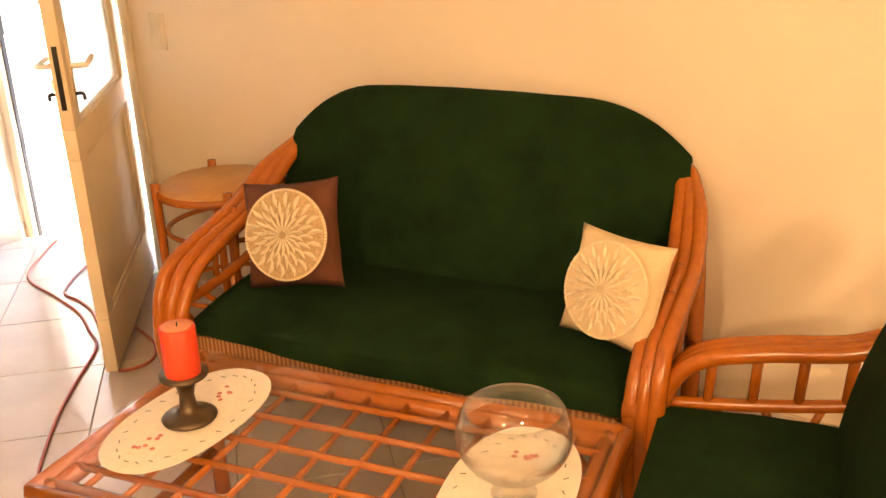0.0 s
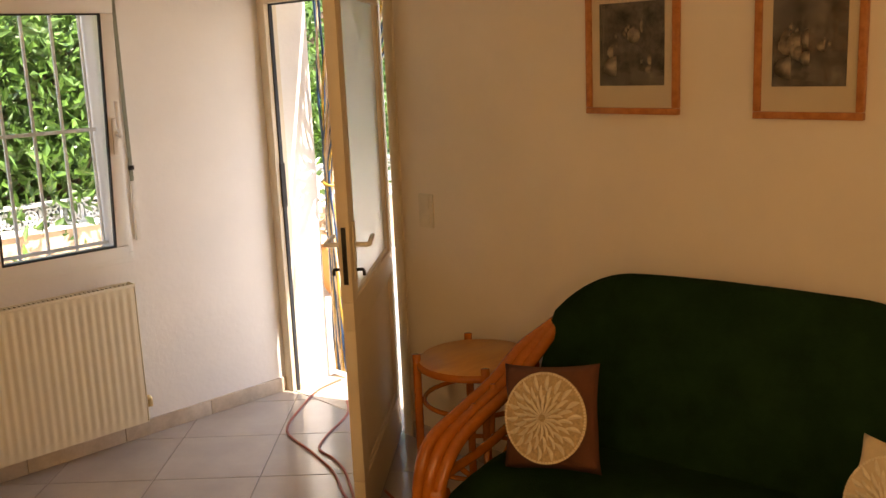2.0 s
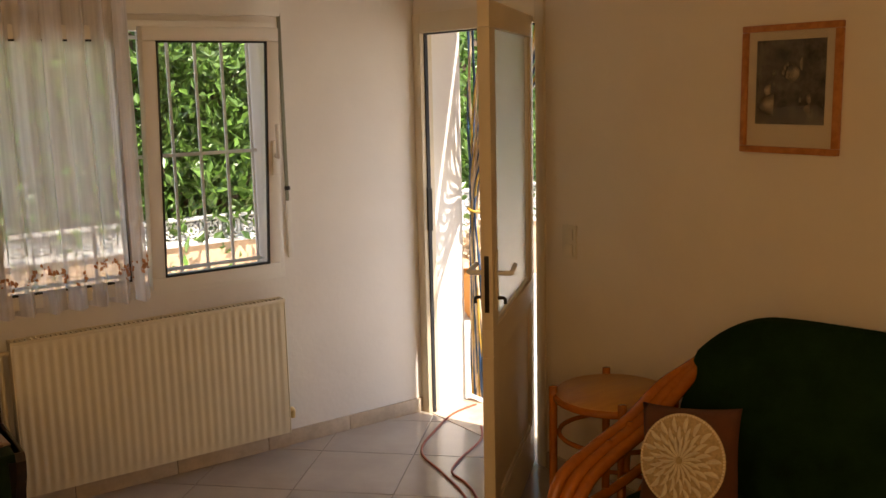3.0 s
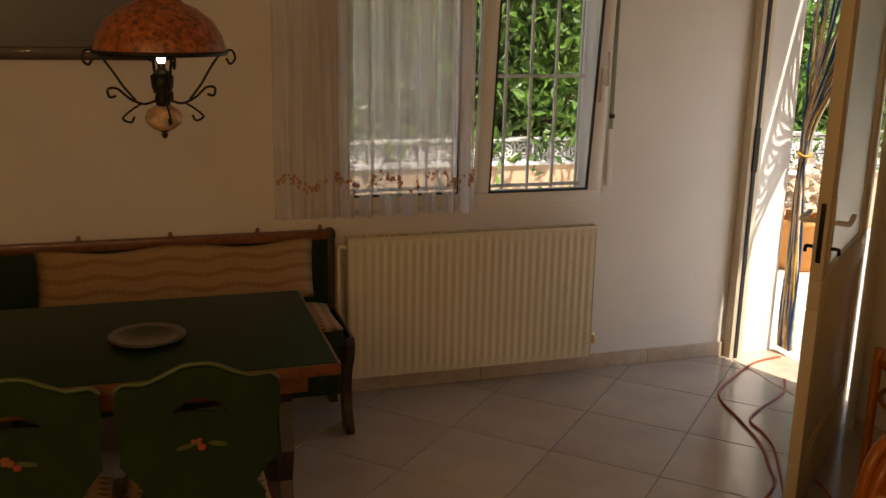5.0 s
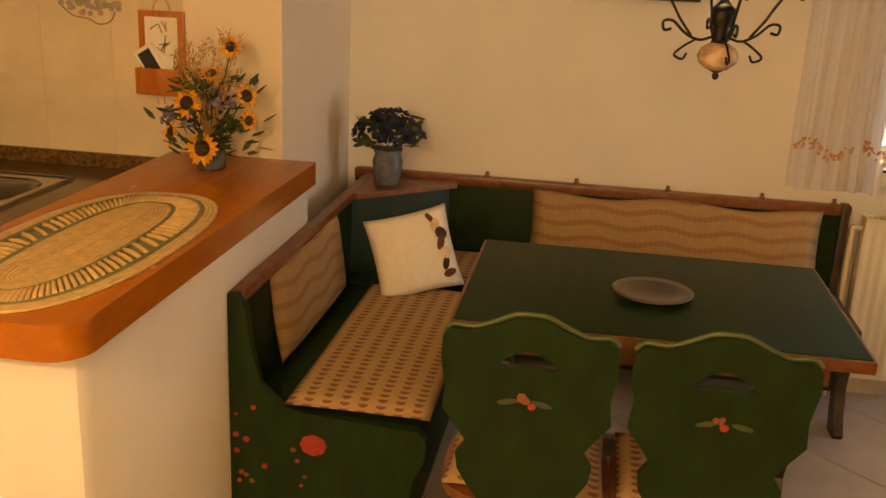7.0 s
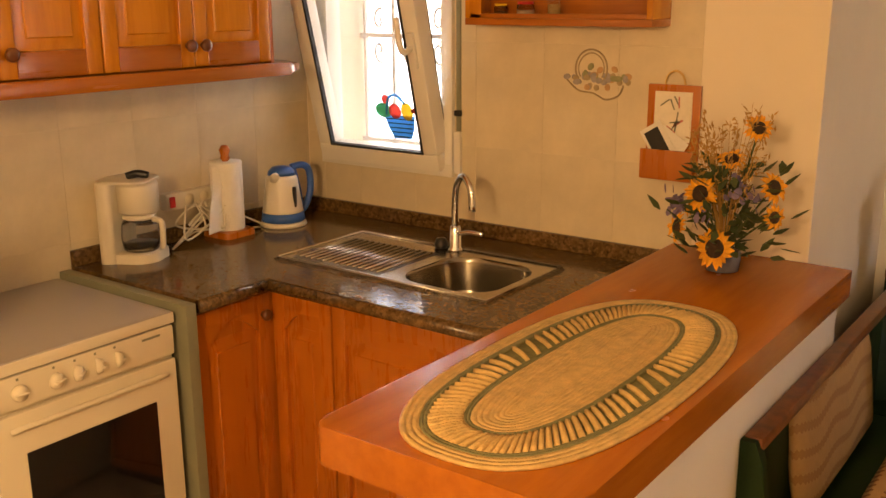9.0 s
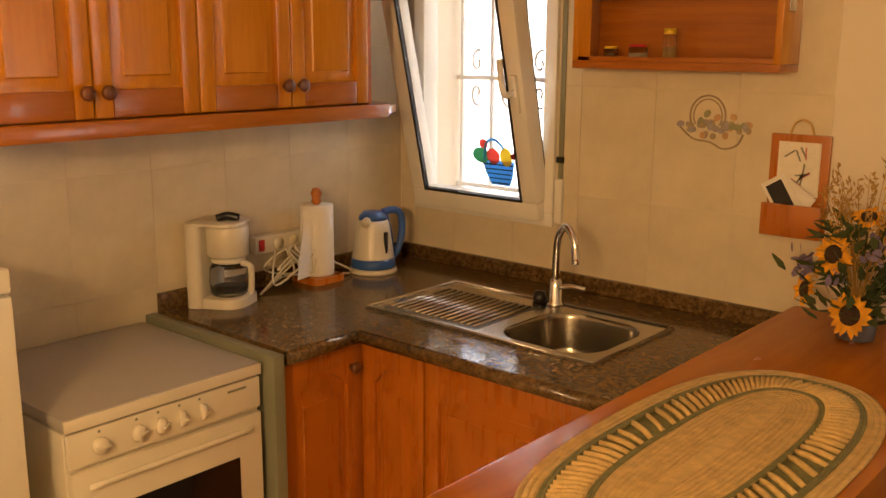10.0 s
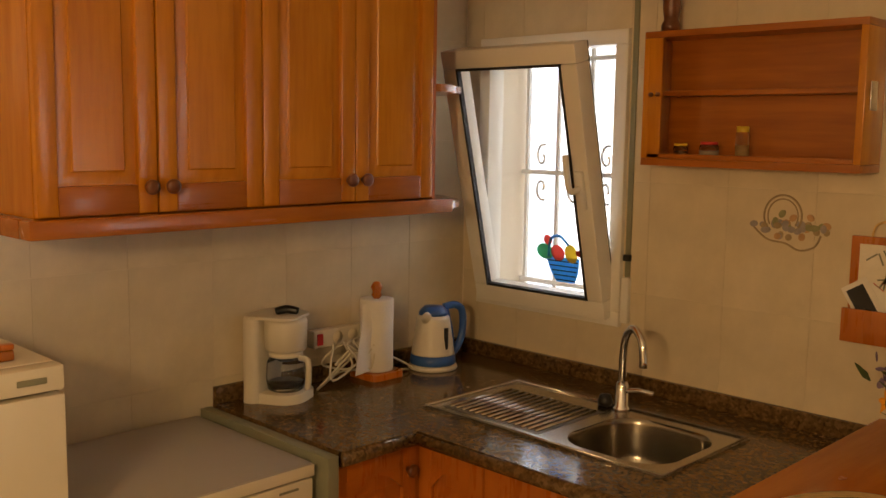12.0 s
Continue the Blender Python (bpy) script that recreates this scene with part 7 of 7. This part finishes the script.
wall_units()
base_units()
cooker()
fridge()
coffee_maker()
paper_roll()
kettle()
power_strip()
pine_shelf()
tile_motif()
letter_rack()
basket_sticker()
# out-of-view holders and cords, added above the two fill lights
for at in ((0.65, -1.6), (-0.45, -0.05)):
    ob = thing("added_lamp_holder", (*at, H), "unseen brass lamp holder added over a fill light", "ceiling lamp", "ceiling lamps")
    part("cord", T([(0, 0, -0.07), (0, 0, -0.50)], 0.004, None, 6, 1, None, False), M_dark, ob)
    part("rose", L([(0.05, 0), (0.05, -0.02), (0.012, -0.03), (0.006, -0.05), (0.006, -0.08), (0.0, -0.08)], 20), M_brass, ob)

# ---- tiles: kitchen walls ----


def tile_mesh(w, hgt, t, name):
    q = B(-w / 2, w / 2, -t, 0, -hgt / 2, hgt / 2)
    front = [f for f in q.faces if f.normal.y < -0.9]
    bmesh.ops.bevel(q, geom=list(front[0].edges), offset=0.0005, segments=1, affect="EDGES")
    me = bpy.data.meshes.new(name)
    q.to_mesh(me)
    q.free()
    me.materials.append(M_ktile)
    return me


def tile_wall(parent, m, u0, u1, z0, z1, tw, thh, holes):
    """Wall tiles in the local x-z plane; those across an opening are cut to it."""
    cache = {}
    nu, nz = math.ceil((u1 - u0) / tw), math.ceil((z1 - z0) / thh)
    for i in range(nu):
        for j in range(nz):
            a0, a1 = u0 + tw * i, min(u0 + tw * (i + 1), u1)
            b0, b1 = z0 + thh * j, min(z0 + thh * (j + 1), z1)
            cells = [(a0, a1, b0, b1)]
            for h0, h1, v0, v1 in holes:
                nxt = []
                for c in cells:
                    if c[0] >= h1 or c[1] <= h0 or c[2] >= v1 or c[3] <= v0:
                        nxt.append(c)
                        continue
                    if c[0] < h0:
                        nxt.append((c[0], h0, c[2], c[3]))
                    if c[1] > h1:
                        nxt.append((h1, c[1], c[2], c[3]))
                    if c[2] < v0:
                        nxt.append((max(c[0], h0), min(c[1], h1), c[2], v0))
                    if c[3] > v1:
                        nxt.append((max(c[0], h0), min(c[1], h1), v1, c[3]))
                cells = nxt
            for c in cells:
                w, hh = round(c[1] - c[0] - 0.0007, 4), round(c[3] - c[2] - 0.0007, 4)
                if w < 0.008 or hh < 0.008:
                    continue
                if (w, hh) not in cache:
                    cache[w, hh] = tile_mesh(w, hh, 0.0012, "wall_tile")
                o = new("wall_tile", cache[w, hh])
                o.parent = parent
                o.matrix_local = m @ Matrix.Translation(((c[0] + c[1]) / 2, 0, (c[2] + c[3]) / 2))


tile_wall(wall_k, Matrix.Translation((0, KY - 0.0005, 0)), KX + 0.004, -0.862, 0.86, 2.36, 0.25, 0.335, [(KW[0] - 0.0, KW[1] + 0.0, KW[2], KW[3])])
tile_wall(wall_w, Matrix(((0, -1, 0, KX + 0.0005), (1, 0, 0, 0), (0, 0, 1, 0), (0, 0, 0, 1))), 0.70, KY - 0.004, 0.30, 2.36, 0.25, 0.335, [])

# ---- tiles: floor, laid at 45 degrees ----


def clip(poly, axis, limit, keep_less):
    out = []
    for i, p in enumerate(poly):
        r = poly[i - 1]
        pin = (p[axis] <= limit) == keep_less or p[axis] == limit
        rin = (r[axis] <= limit) == keep_less or r[axis] == limit
        if pin != rin:
            t = (limit - r[axis]) / (p[axis] - r[axis])
            out.append((r[0] + (p[0] - r[0]) * t, r[1] + (p[1] - r[1]) * t))
        if pin:
            out.append(p)
    return out


def floor_piece(poly, at):
    q = bmesh.new()
    lo = [q.verts.new((x - at[0], y - at[1], -0.004)) for x, y in poly]
    c = Vector((sum(p[0] for p in poly) / len(poly), sum(p[1] for p in poly) / len(poly)))
    hi = []
    for x, y in poly:
        d = c - Vector((x, y))
        d = d.normalized() * 0.002 if d.length else d
        hi.append(q.verts.new((x + d.x - at[0], y + d.y - at[1], 0.0)))
    mid = [q.verts.new((x - at[0], y - at[1], -0.0012)) for x, y in poly]
    q.faces.new(hi)
    n = len(poly)
    for a, b in ((lo, mid), (mid, hi)):
        for i in range(n):
            q.faces.new((a[i], a[(i + 1) % n], b[(i + 1) % n], b[i]))
    me = bpy.data.meshes.new("floor_tile")
    q.to_mesh(me)
    q.free()
    me.materials.append(M_tile)
    return me


TS, OX, OY = 0.45, 2.83, 3.65
half = TS / 2 - 0.0022
r2 = math.sqrt(0.5)
whole = None
for i in range(-26, 14):
    for j in range(-26, 14):
        u, v = (i + 0.5) * TS, (j + 0.5) * TS
        cx, cy = OX + (u - v) * r2, OY + (u + v) * r2
        poly = [(cx + (a - b) * r2, cy + (a + b) * r2) for a, b in ((-half, -half), (half, -half), (half, half), (-half, half))]
        rects = [(KX, E, S0, KY)] if cy < KY - 0.32 else [(SX, E, S0, W), (KX, SX, S0, KY)]
        for x0, x1_, y0, y1_ in rects:
            p = clip(clip(clip(clip(poly, 0, x0, False), 0, x1_, True), 1, y0, False), 1, y1_, True)
            if len(p) < 3:
                continue
            inside = len(p) == 4 and all(abs(a[0] - b[0]) + abs(a[1] - b[1]) < 1e-9 for a, b in zip(sorted(p), sorted(poly)))
            if inside:
                if whole is None:
                    whole = floor_piece(poly, (cx, cy))
                me = whole
            else:
                if abs(sum(p[k - 1][0] * p[k][1] - p[k][0] * p[k - 1][1] for k in range(len(p)))) < 0.004:
                    continue
                me = floor_piece(p, (cx, cy))
            o = new("floor_tile", me)
            o.parent = floor
            o.location = (cx, cy, 0)
